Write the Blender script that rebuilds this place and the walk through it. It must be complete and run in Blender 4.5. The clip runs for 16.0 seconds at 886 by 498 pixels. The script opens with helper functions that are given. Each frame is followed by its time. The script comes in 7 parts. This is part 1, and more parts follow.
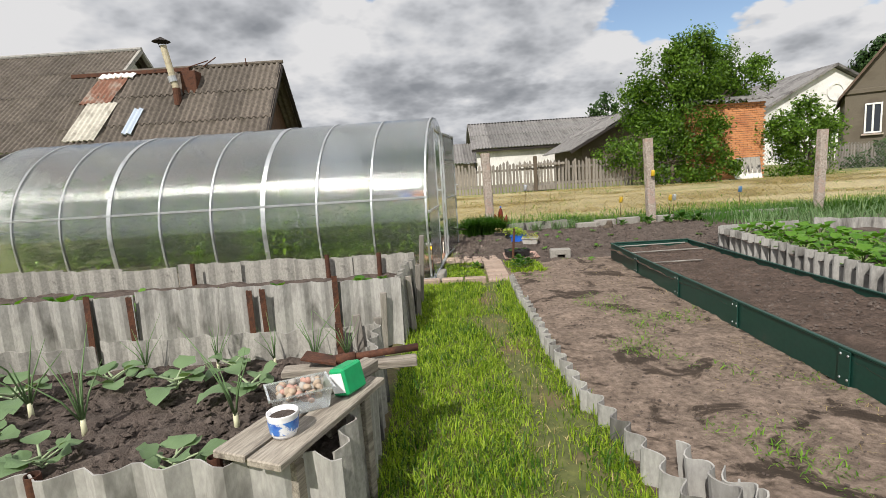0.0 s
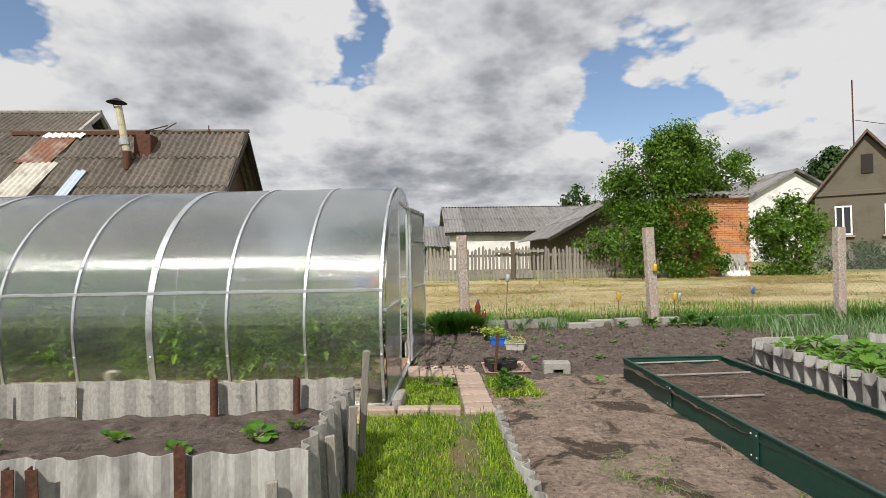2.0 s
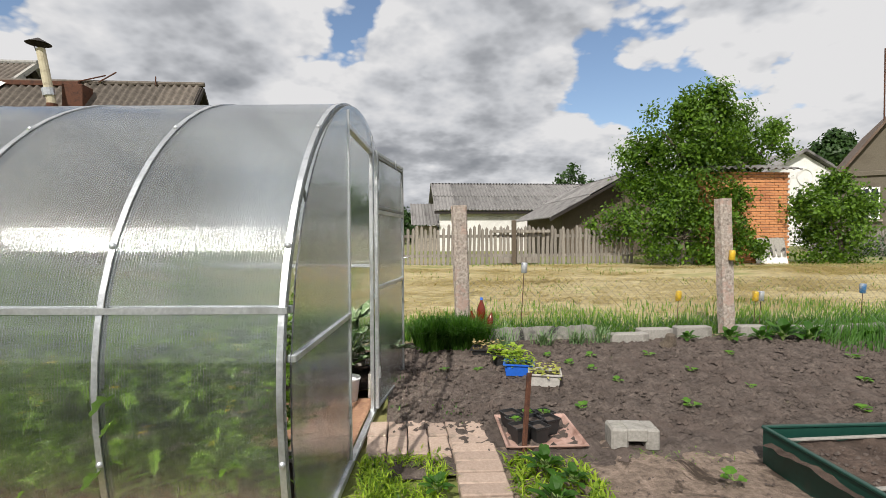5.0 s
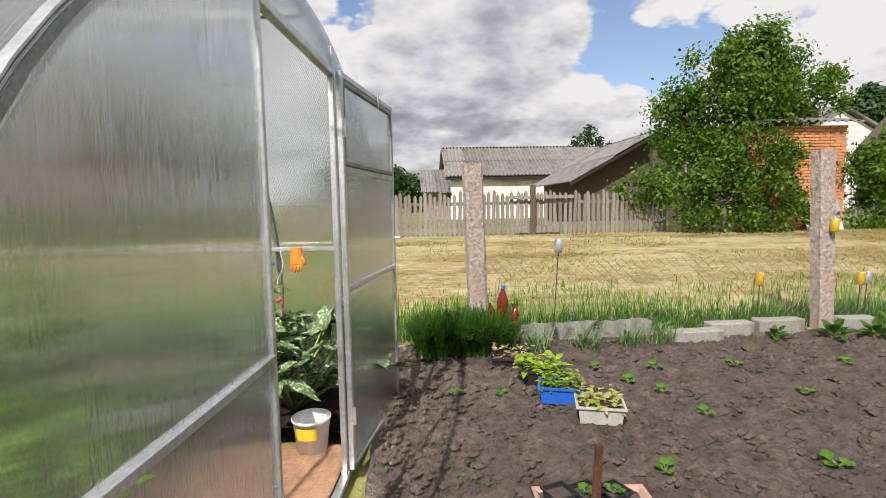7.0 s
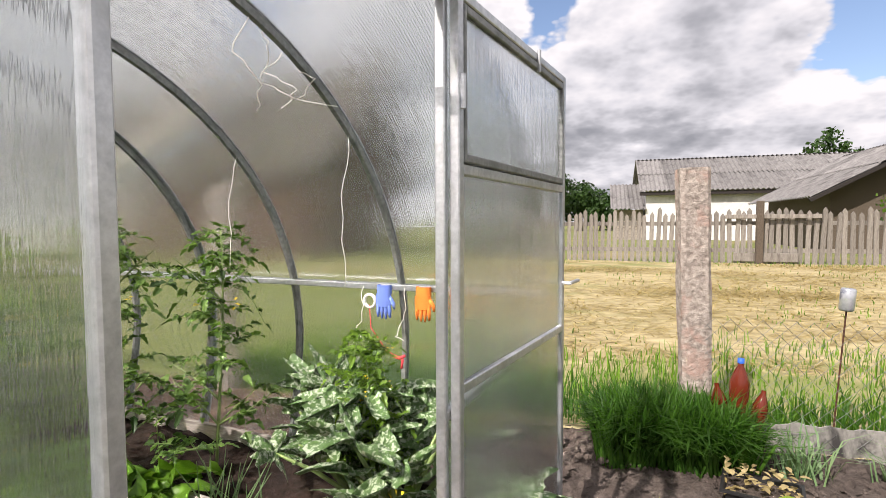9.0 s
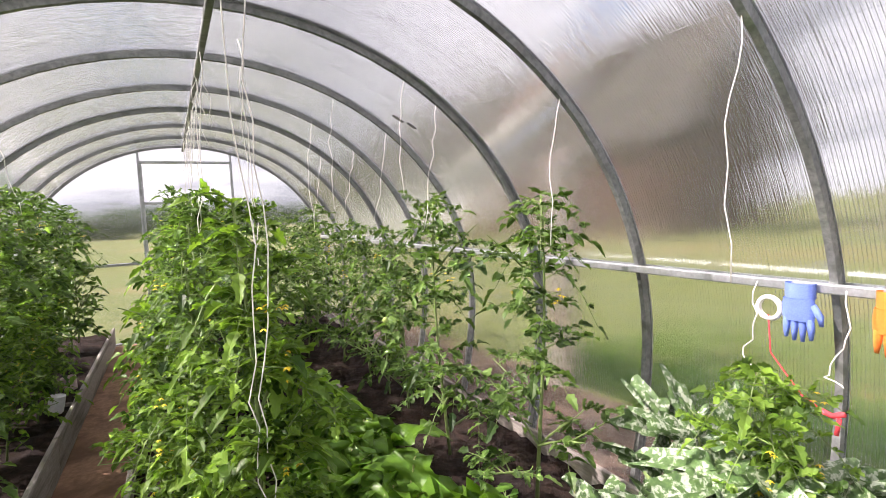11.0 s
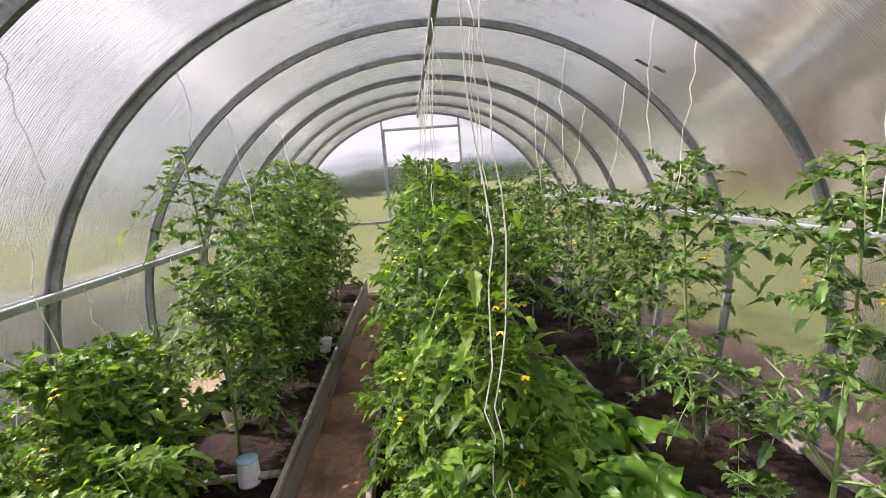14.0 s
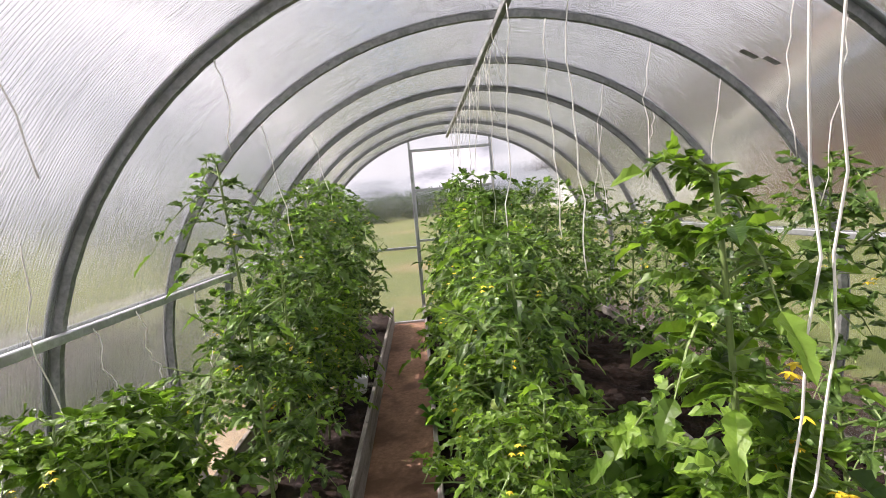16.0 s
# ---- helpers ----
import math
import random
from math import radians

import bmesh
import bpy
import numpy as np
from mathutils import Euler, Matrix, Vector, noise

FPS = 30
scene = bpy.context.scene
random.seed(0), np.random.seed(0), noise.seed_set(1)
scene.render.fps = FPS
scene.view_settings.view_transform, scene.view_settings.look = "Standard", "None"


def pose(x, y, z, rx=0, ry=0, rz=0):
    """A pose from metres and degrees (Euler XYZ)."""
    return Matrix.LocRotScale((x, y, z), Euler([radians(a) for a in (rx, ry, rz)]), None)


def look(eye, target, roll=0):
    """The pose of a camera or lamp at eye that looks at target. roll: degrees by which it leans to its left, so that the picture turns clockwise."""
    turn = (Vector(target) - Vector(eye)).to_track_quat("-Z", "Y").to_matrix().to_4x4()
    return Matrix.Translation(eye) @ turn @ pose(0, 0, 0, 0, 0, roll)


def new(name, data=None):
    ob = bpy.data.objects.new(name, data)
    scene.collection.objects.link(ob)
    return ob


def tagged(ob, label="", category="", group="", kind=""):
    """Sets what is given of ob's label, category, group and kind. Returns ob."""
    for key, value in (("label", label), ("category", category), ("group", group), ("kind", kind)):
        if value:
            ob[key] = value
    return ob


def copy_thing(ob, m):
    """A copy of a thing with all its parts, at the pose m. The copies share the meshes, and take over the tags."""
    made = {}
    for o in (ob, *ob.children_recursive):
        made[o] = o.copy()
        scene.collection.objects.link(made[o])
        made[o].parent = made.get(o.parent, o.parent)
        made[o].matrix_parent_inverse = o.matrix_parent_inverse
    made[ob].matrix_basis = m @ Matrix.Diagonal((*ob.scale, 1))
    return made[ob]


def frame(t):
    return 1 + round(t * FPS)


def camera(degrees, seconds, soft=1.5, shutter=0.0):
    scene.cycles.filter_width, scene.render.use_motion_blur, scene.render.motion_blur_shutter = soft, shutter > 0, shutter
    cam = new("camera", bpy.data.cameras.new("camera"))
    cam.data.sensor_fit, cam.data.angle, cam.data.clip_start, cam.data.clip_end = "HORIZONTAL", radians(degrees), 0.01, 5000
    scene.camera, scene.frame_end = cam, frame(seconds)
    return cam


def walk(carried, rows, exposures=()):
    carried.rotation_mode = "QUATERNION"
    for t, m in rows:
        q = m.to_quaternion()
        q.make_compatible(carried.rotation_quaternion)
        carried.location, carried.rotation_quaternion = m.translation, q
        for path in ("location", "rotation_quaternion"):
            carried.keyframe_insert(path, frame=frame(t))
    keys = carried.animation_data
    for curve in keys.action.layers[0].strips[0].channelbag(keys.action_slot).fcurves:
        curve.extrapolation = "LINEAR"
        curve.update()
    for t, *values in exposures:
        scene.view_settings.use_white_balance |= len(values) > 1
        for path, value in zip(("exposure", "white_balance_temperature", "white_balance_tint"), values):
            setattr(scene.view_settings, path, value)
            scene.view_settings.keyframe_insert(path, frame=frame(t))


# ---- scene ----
cam = camera(82.9, 16.0, soft=0.6)
METRES, EYE, TILT, LEAN, TURN = 8.0, 1.22, 0.0, 0.0, 0.0
ROWS = [
    (0.0, 0.0, 0.0, 0.0, -0.53, -8.21, 3.65),
    (0.5, -0.0008, 0.0514, 0.0009, -2.56, -5.69, 2.61),
    (1.0, 0.0098, 0.1034, 0.0011, -4.01, -2.71, 1.66),
    (1.5, 0.0147, 0.1525, 0.0024, -4.42, -0.76, 1.19),
    (2.0, 0.0113, 0.1986, 0.0046, -3.68, 1.0, 1.08),
    (2.5, 0.0152, 0.2496, 0.0029, -2.43, 1.67, 1.52),
    (3.0, 0.0185, 0.3043, 0.001, -2.18, 1.93, 1.94),
    (3.5, 0.0249, 0.3543, 0.002, -2.9, 1.97, 2.4),
    (4.0, 0.0326, 0.4044, 0.0084, -3.31, 1.98, 2.66),
    (4.5, 0.0301, 0.4538, 0.0072, -4.72, 0.98, 1.81),
    (5.0, 0.0306, 0.5007, 0.0037, -4.95, -1.27, 0.27),
    (7.5, 0.0608, 0.7029, 0.0078, -2.33, -5.36, 2.08),
    (8.0, 0.0714, 0.7445, 0.0099, 4.2, -5.63, 1.21),
    (8.5, 0.0645, 0.7748, 0.0116, 10.88, -3.9, 0.49),
    (11.0, 0.00118, 0.87939, 0.00430, 55.81, -4.49, 2.30),
    (11.5, -0.00331, 0.88828, 0.00673, 69.47, -5.69, 4.25),
    (12.0, -0.01153, 0.88438, 0.00402, 76.46, -6.23, 5.63),
    (12.5, -0.02244, 0.88154, -0.00046, 79.25, -6.92, 5.68),
    (13.0, -0.02482, 0.88156, 0.00513, 79.14, -8.26, 4.64),
    (13.5, -0.02425, 0.88231, 0.00888, 79.06, -8.64, 4.23),
    (14.0, -0.02276, 0.88299, 0.01103, 80.43, -8.32, 4.29),
    (14.5, -0.02100, 0.88414, 0.00981, 82.10, -8.48, 4.65),
    (15.0, -0.02658, 0.88325, 0.00941, 81.55, -7.93, 4.53),
    (15.5, -0.05142, 0.87150, 0.00963, 80.59, -4.90, 4.87),
    (16.0, -0.07110, 0.85900, 0.00717, 81.28, -5.22, 4.97),
]
walk(cam, [(t, pose(0, 0, EYE, TILT, LEAN, TURN) @ pose(METRES * x, METRES * y, METRES * z, 90 + pitch, roll, yaw)) for t, x, y, z, yaw, pitch, roll in ROWS],
     [(0.0, -0.12, 6500, 11), (5.0, -0.10, 6500, 11), (8.0, 0.15, 6650, 16), (9.0, 0.28, 6600, 18), (10.8, 0.74, 6500, 26), (12.0, 0.60, 6480, 25), (16.0, 0.48, 6480, 25)])

# ---------------------------------------------------------------- sky and sun
CLOUD_AT = (5.3, 0.4, 2.6)
SUN_ELEV, SUN_AZ = 45.0, 204.0          # degrees; azimuth clockwise from +y
a = radians(SUN_AZ)
sun_dir = Vector((math.sin(a) * math.cos(radians(SUN_ELEV)), math.cos(a) * math.cos(radians(SUN_ELEV)), math.sin(radians(SUN_ELEV))))
sun_data = bpy.data.lights.new("sun", "SUN")
sun_data.energy, sun_data.angle, sun_data.color = 5.0, radians(0.6), (1.0, 0.95, 0.86)
sun = new("sun", sun_data)
sun.matrix_world = look(sun_dir * 40, (0, 0, 0))

world = bpy.data.worlds.new("world")
scene.world = world
world.use_nodes = True
wn, wl = world.node_tree.nodes, world.node_tree.links
wn.clear()


def wnode(kind, **props):
    n = wn.new(kind)
    for k, v in props.items():
        n.inputs[k].default_value = v
    return n


def wmath(op, x, y=None):
    n = wn.new("ShaderNodeMath")
    n.operation = op
    for i, v in enumerate((x, y)):
        if v is None:
            continue
        if isinstance(v, (int, float)):
            n.inputs[i].default_value = v
        else:
            wl.new(v, n.inputs[i])
    return n.outputs[0]


def wramp(fac, *stops):
    n = wn.new("ShaderNodeValToRGB")
    r = n.color_ramp
    while len(r.elements) < len(stops):
        r.elements.new(0.5)
    for e, (p, c) in zip(r.elements, stops):
        e.position, e.color = p, (*c, 1)
    wl.new(fac, n.inputs[0])
    return n.outputs[0]


def wmix(fac, x, y):
    n = wn.new("ShaderNodeMix")
    n.data_type = "RGBA"
    for sock, v in ((n.inputs[0], fac), (n.inputs[6], x), (n.inputs[7], y)):
        if isinstance(v, (int, float)):
            sock.default_value = v
        elif isinstance(v, tuple):
            sock.default_value = (*v, 1)
        else:
            wl.new(v, sock)
    return n.outputs[2]


sky = wn.new("ShaderNodeTexSky")
sky.sky_type, sky.sun_disc = "NISHITA", False
sky.sun_elevation, sky.sun_rotation = radians(SUN_ELEV), radians(SUN_AZ)
coord = wn.new("ShaderNodeTexCoord")
sep = wn.new("ShaderNodeSeparateXYZ")
wl.new(coord.outputs["Generated"], sep.inputs[0])


def wnoise(vec, scale, detail, rough, distort=0.0):
    n = wnode("ShaderNodeTexNoise", Scale=scale, Detail=detail, Roughness=rough, Distortion=distort)
    wl.new(vec, n.inputs["Vector"])
    return n.outputs[0]


def wvec(op, x, y):
    n = wn.new("ShaderNodeVectorMath")
    n.operation = op
    for i, v in enumerate((x, y)):
        if isinstance(v, tuple):
            n.inputs[i].default_value = v
        else:
            wl.new(v, n.inputs[i])
    return n.outputs[0]


# clouds: billows that grow larger overhead, white on top, grey beneath
far = wmath("ADD", wmath("MAXIMUM", sep.outputs[2], 0.0), 0.42)
comb = wn.new("ShaderNodeCombineXYZ")
wl.new(wmath("DIVIDE", sep.outputs[0], far), comb.inputs[0])
wl.new(wmath("DIVIDE", sep.outputs[1], far), comb.inputs[1])
wl.new(wmath("MULTIPLY", wmath("DIVIDE", sep.outputs[2], far), 1.7), comb.inputs[2])
P = wvec("ADD", comb.outputs[0], CLOUD_AT)


def billow(vec):
    """Cloud mass at a place: broad noise heaped up with rounded lumps."""
    v = wn.new("ShaderNodeTexVoronoi")
    v.feature = "SMOOTH_F1"
    for k, x in (("Scale", 4.2), ("Detail", 3.0), ("Roughness", 0.5), ("Lacunarity", 2.3), ("Smoothness", 0.35)):
        v.inputs[k].default_value = x
    wl.new(vec, v.inputs["Vector"])
    return wmath("ADD", wnoise(vec, 1.6, 8, 0.5, 0.2), wmath("MULTIPLY", wmath("SUBTRACT", 1.15, v.outputs["Distance"]), 0.26))


body = billow(P)
above = billow(wvec("ADD", P, (0.0, 0.0, 0.085)))
broad = wnoise(wvec("ADD", P, (3.1, 7.7, 0.4)), 0.8, 3, 0.5)
low_sky = wmath("MULTIPLY", wmath("SUBTRACT", 0.45, sep.outputs[2]), 0.10)
dens = wmath("ADD", wmath("ADD", body, low_sky), wmath("MULTIPLY", wmath("SUBTRACT", broad, 0.5), 0.35))


def gap(direction, lo, hi, amount):
    """A looser place in the cloud deck."""
    d = wn.new("ShaderNodeVectorMath")
    d.operation = "DOT_PRODUCT"
    wl.new(coord.outputs["Generated"], d.inputs[0])
    d.inputs[1].default_value = Vector(direction).normalized()
    return wmath("MULTIPLY", wramp(d.outputs["Value"], (lo, (0, 0, 0)), (hi, (1, 1, 1))), amount)


dens = wmath("SUBTRACT", dens, gap((-0.03, 0.91, 0.42), 0.98, 0.999, 0.26))
dens = wmath("SUBTRACT", dens, gap((0.38, 0.88, 0.29), 0.985, 0.999, 0.13))
dens = wmath("SUBTRACT", dens, gap((-0.40, 0.86, 0.26), 0.975, 0.999, -0.16))
cover = wramp(dens, (0.345, (0, 0, 0)), (0.385, (1, 1, 1)))
thick = wramp(dens, (0.48, (0, 0, 0)), (0.80, (1, 1, 1)))
lit = wmath("MULTIPLY", wmath("SUBTRACT", body, above), 2.8)
shade = wmath("SUBTRACT", wmath("ADD", wmath("MULTIPLY", thick, 0.62), 0.12), lit)
cloud = wramp(shade, (0.16, (1.0, 1.0, 1.0)), (0.43, (0.76, 0.78, 0.81)), (0.68, (0.50, 0.52, 0.55)), (0.95, (0.34, 0.36, 0.39)))
CLOUD, BLUE = 0.82, 0.145
blue_bg = wnode("ShaderNodeBackground", Strength=BLUE)
wl.new(sky.outputs[0], blue_bg.inputs[0])
cloud_bg = wnode("ShaderNodeBackground", Strength=CLOUD)
near_sun = gap(sun_dir, 0.55, 1.0, 1.0)
glow = wn.new("ShaderNodeMath")
glow.operation = "MULTIPLY_ADD"
wl.new(near_sun, glow.inputs[0])
glow.inputs[1].default_value, glow.inputs[2].default_value = 0.2 * CLOUD, CLOUD
wl.new(glow.outputs[0], cloud_bg.inputs["Strength"])
wl.new(cloud, cloud_bg.inputs[0])
mixsky = wn.new("ShaderNodeMixShader")
wl.new(cover, mixsky.inputs[0])
wl.new(blue_bg.outputs[0], mixsky.inputs[1])
wl.new(cloud_bg.outputs[0], mixsky.inputs[2])
wout = wn.new("ShaderNodeOutputWorld")
wl.new(mixsky.outputs[0], wout.inputs[0])

# ---------------------------------------------------------------- materials
MATS = {}


def nodes_of(name):
    m = bpy.data.materials.new(name)
    m.use_nodes = True
    MATS[name] = m
    nt = m.node_tree
    return m, nt.nodes, nt.links, nt.nodes["Principled BSDF"]


def texco(N, L, space="Object", scale=(1, 1, 1)):
    c = N.new("ShaderNodeTexCoord")
    if scale == (1, 1, 1):
        return c.outputs[space]
    mp = N.new("ShaderNodeMapping")
    mp.inputs["Scale"].default_value = scale
    L.new(c.outputs[space], mp.inputs[0])
    return mp.outputs[0]


def noise_out(N, L, vec, scale, detail=6, rough=0.6, distort=0.0):
    n = N.new("ShaderNodeTexNoise")
    n.inputs["Scale"].default_value, n.inputs["Detail"].default_value = scale, detail
    n.inputs["Roughness"].default_value, n.inputs["Distortion"].default_value = rough, distort
    L.new(vec, n.inputs["Vector"])
    return n.outputs[0]


def ramp(N, L, fac, *stops):
    n = N.new("ShaderNodeValToRGB")
    r = n.color_ramp
    while len(r.elements) < len(stops):
        r.elements.new(0.5)
    for e, (p, c) in zip(r.elements, stops):
        e.position = p
        e.color = (*c, 1) if isinstance(c, tuple) else (c, c, c, 1)
    L.new(fac, n.inputs[0])
    return n.outputs[0]


def blend(N, L, mode, fac, x, y):
    n = N.new("ShaderNodeMix")
    n.data_type, n.blend_type = "RGBA", mode
    for sock, v in ((n.inputs[0], fac), (n.inputs[6], x), (n.inputs[7], y)):
        if isinstance(v, (int, float)):
            sock.default_value = v
        elif isinstance(v, tuple):
            sock.default_value = (*v, 1)
        else:
            L.new(v, sock)
    return n.outputs[2]


def bumped(N, L, bsdf, height_out, strength, dist):
    b = N.new("ShaderNodeBump")
    b.inputs["Strength"].default_value, b.inputs["Distance"].default_value = strength, dist
    L.new(height_out, b.inputs["Height"])
    L.new(b.outputs[0], bsdf.inputs["Normal"])


def rough_mat(name, c0, c1, c2=None, big=1.5, fine=40.0, rough=0.85, metal=0.0, bump=0.4, dist=0.01, stretch=(1, 1, 1), rand=0.0, stain=None, space="Object"):
    """A surface with large stains and fine grain: colours c0 to c1, stains c2."""
    m, N, L, b = nodes_of(name)
    v = texco(N, L, space, stretch)
    f = noise_out(N, L, v, fine, 7, 0.65)
    g = noise_out(N, L, v, big, 5, 0.6, 0.4)
    col = ramp(N, L, f, (0.32, c0), (0.68, c1))
    if c2:
        lo, hi = stain or (0.5, 0.66)
        col = blend(N, L, "MIX", ramp(N, L, g, (lo, 0.0), (hi, 1.0)), col, c2)
    if rand:
        oi = N.new("ShaderNodeObjectInfo")
        k = N.new("ShaderNodeMapRange")
        k.inputs["To Min"].default_value, k.inputs["To Max"].default_value = 1 - rand, 1 + rand
        L.new(oi.outputs["Random"], k.inputs[0])
        cc = N.new("ShaderNodeCombineColor")
        for i in range(3):
            L.new(k.outputs[0], cc.inputs[i])
        col = blend(N, L, "MULTIPLY", 1.0, col, cc.outputs[0])
    L.new(col, b.inputs["Base Color"])
    b.inputs["Roughness"].default_value, b.inputs["Metallic"].default_value = rough, metal
    if bump:
        bumped(N, L, b, f, bump, dist)
    return m


def leaf_mat(name, c0, c1, trans=0.35, rough=0.45, vein=0.0):
    """Foliage: the colour varies from leaf to leaf, light comes through."""
    m, N, L, b = nodes_of(name)
    geo = N.new("ShaderNodeNewGeometry")
    v = texco(N, L)
    n = noise_out(N, L, v, 6.0, 3)
    mixv = N.new("ShaderNodeMath")
    mixv.operation = "ADD"
    L.new(geo.outputs["Random Per Island"], mixv.inputs[0])
    L.new(n, mixv.inputs[1])
    half = N.new("ShaderNodeMath")
    half.operation = "MULTIPLY"
    half.inputs[1].default_value = 0.5
    L.new(mixv.outputs[0], half.inputs[0])
    col = ramp(N, L, half.outputs[0], (0.2, c0), (0.8, c1))
    L.new(col, b.inputs["Base Color"])
    b.inputs["Roughness"].default_value = rough
    b.inputs["Specular IOR Level"].default_value = 0.28
    bumped(N, L, b, noise_out(N, L, v, 55.0, 3), 0.5, 0.006)
    t = N.new("ShaderNodeBsdfTranslucent")
    bright = blend(N, L, "MULTIPLY", 1.0, col, (1.5, 1.6, 0.7))
    L.new(bright, t.inputs[0])
    mx = N.new("ShaderNodeMixShader")
    mx.inputs[0].default_value = trans
    L.new(b.outputs[0], mx.inputs[1])
    L.new(t.outputs[0], mx.inputs[2])
    L.new(mx.outputs[0], N["Material Output"].inputs[0])
    return m


def plain(name, c, rough=0.5, metal=0.0, vary=0.12, bump=0.0, scale=25.0):
    d = tuple(x * (1 - vary) for x in c)
    e = tuple(min(1.0, x * (1 + vary)) for x in c)
    return rough_mat(name, d, e, big=2, fine=scale, rough=rough, metal=metal, bump=bump, dist=0.003)


def soil_mat(name, dark, light, patch, patch_at=(0.52, 0.6), fine=26.0, dist=0.03):
    m, N, L, b = nodes_of(name)
    v = texco(N, L)
    f = noise_out(N, L, v, fine, 9, 0.7)
    g = noise_out(N, L, v, 2.6, 6, 0.62, 0.8)
    mid = noise_out(N, L, v, 6.5, 5, 0.6)
    col = ramp(N, L, f, (0.3, dark), (0.7, light))
    col = blend(N, L, "MIX", ramp(N, L, g, (patch_at[0], 0.0), (patch_at[1], 1.0)), col, patch)
    col = blend(N, L, "MULTIPLY", 0.6, col, ramp(N, L, mid, (0.35, 0.55), (0.65, 1.25)))
    L.new(col, b.inputs["Base Color"])
    b.inputs["Roughness"].default_value = 0.95
    b.inputs["Specular IOR Level"].default_value = 0.2
    bumped(N, L, b, f, 0.8, dist)
    return m


def polycarbonate(name, ribs, aniso):
    """Twin-wall sheet: hazy see-through, anisotropic gloss across the channels."""
    m, N, L, b = nodes_of(name)
    N.remove(b)
    v = texco(N, L)
    g = noise_out(N, L, v, 1.6, 4)
    st = noise_out(N, L, texco(N, L, "Object", ribs), 1.0, 3)
    ref = N.new("ShaderNodeBsdfRefraction")
    ref.inputs["IOR"].default_value = 1.18
    ref.inputs["Color"].default_value = (0.95, 0.965, 0.965, 1)
    L.new(ramp(N, L, g, (0.3, 0.04), (0.7, 0.085)), ref.inputs["Roughness"])
    bump = N.new("ShaderNodeBump")
    bump.inputs["Strength"].default_value, bump.inputs["Distance"].default_value = 0.35, 0.004
    L.new(st, bump.inputs["Height"])
    haze = N.new("ShaderNodeBsdfTranslucent")
    haze.inputs[0].default_value = (0.92, 0.94, 0.95, 1)
    milk = N.new("ShaderNodeBsdfDiffuse")
    milk.inputs[0].default_value = (0.62, 0.65, 0.67, 1)
    gl = N.new("ShaderNodeBsdfAnisotropic")
    gl.inputs["Color"].default_value = (0.9, 0.92, 0.95, 1)
    gl.inputs["Roughness"].default_value = 0.06
    gl.inputs["Anisotropy"].default_value = aniso
    tan = N.new("ShaderNodeTangent")
    tan.direction_type, tan.axis = "RADIAL", "X"
    L.new(tan.outputs[0], gl.inputs["Tangent"])
    L.new(bump.outputs[0], gl.inputs["Normal"])
    wavy = N.new("ShaderNodeBump")
    wavy.inputs["Strength"].default_value, wavy.inputs["Distance"].default_value = 0.4, 0.004
    L.new(st, wavy.inputs["Height"])
    L.new(wavy.outputs[0], ref.inputs["Normal"])

    def mix(f, x, y):
        s = N.new("ShaderNodeMixShader")
        if isinstance(f, float):
            s.inputs[0].default_value = f
        else:
            L.new(f, s.inputs[0])
        L.new(x, s.inputs[1])
        L.new(y, s.inputs[2])
        return s.outputs[0]

    body_s = mix(0.20, haze.outputs[0], milk.outputs[0])
    dust = ramp(N, L, noise_out(N, L, texco(N, L, "Object", (0.8, 1.6, 1.6)), 1.3, 7, 0.68, 0.6), (0.35, 0.5 * HAZE), (0.7, 1.6 * HAZE))
    base = mix(dust, ref.outputs[0], body_s)
    lw = N.new("ShaderNodeLayerWeight")
    lw.inputs["Blend"].default_value = 0.5
    pw = N.new("ShaderNodeMath")
    pw.operation = "POWER"
    pw.inputs[1].default_value = 4.0
    L.new(lw.outputs["Facing"], pw.inputs[0])
    k = N.new("ShaderNodeMath")
    k.operation, k.use_clamp = "MULTIPLY_ADD", True
    k.inputs[1].default_value, k.inputs[2].default_value = 0.8, 0.09
    L.new(pw.outputs[0], k.inputs[0])
    L.new(mix(k.outputs[0], base, gl.outputs[0]), N["Material Output"].inputs[0])
    return m


HAZE = 0.03
poly = polycarbonate("polycarbonate", (220, 3, 3), 0.9)
rib_mat, N_, L_, B_ = nodes_of("polycarbonate_rib")
rib_gloss, rib_clear, rib_mix = N_.new("ShaderNodeBsdfAnisotropic"), N_.new("ShaderNodeBsdfTransparent"), N_.new("ShaderNodeMixShader")
rib_gloss.inputs["Color"].default_value, rib_gloss.inputs["Roughness"].default_value = (0.95, 0.96, 0.97, 1), 0.17
rib_mix.inputs[0].default_value = 0.5
L_.new(rib_clear.outputs[0], rib_mix.inputs[1])
L_.new(rib_gloss.outputs[0], rib_mix.inputs[2])
L_.new(rib_mix.outputs[0], N_["Material Output"].inputs[0])
N_.remove(B_)
poly_door = polycarbonate("polycarbonate_door", (180, 180, 2), 0.0)
poly_end = polycarbonate("polycarbonate_end", (3, 180, 2), 0.0)
galv = rough_mat("galvanised_steel", (0.42, 0.44, 0.46), (0.62, 0.64, 0.66), (0.36, 0.37, 0.37), big=5, fine=60, rough=0.38, metal=0.75, bump=0.05)
tube_old = rough_mat("weathered_zinc_tube", (0.16, 0.17, 0.17), (0.30, 0.31, 0.30), (0.12, 0.13, 0.12), big=8, fine=70, rough=0.5, metal=0.5, bump=0.1)
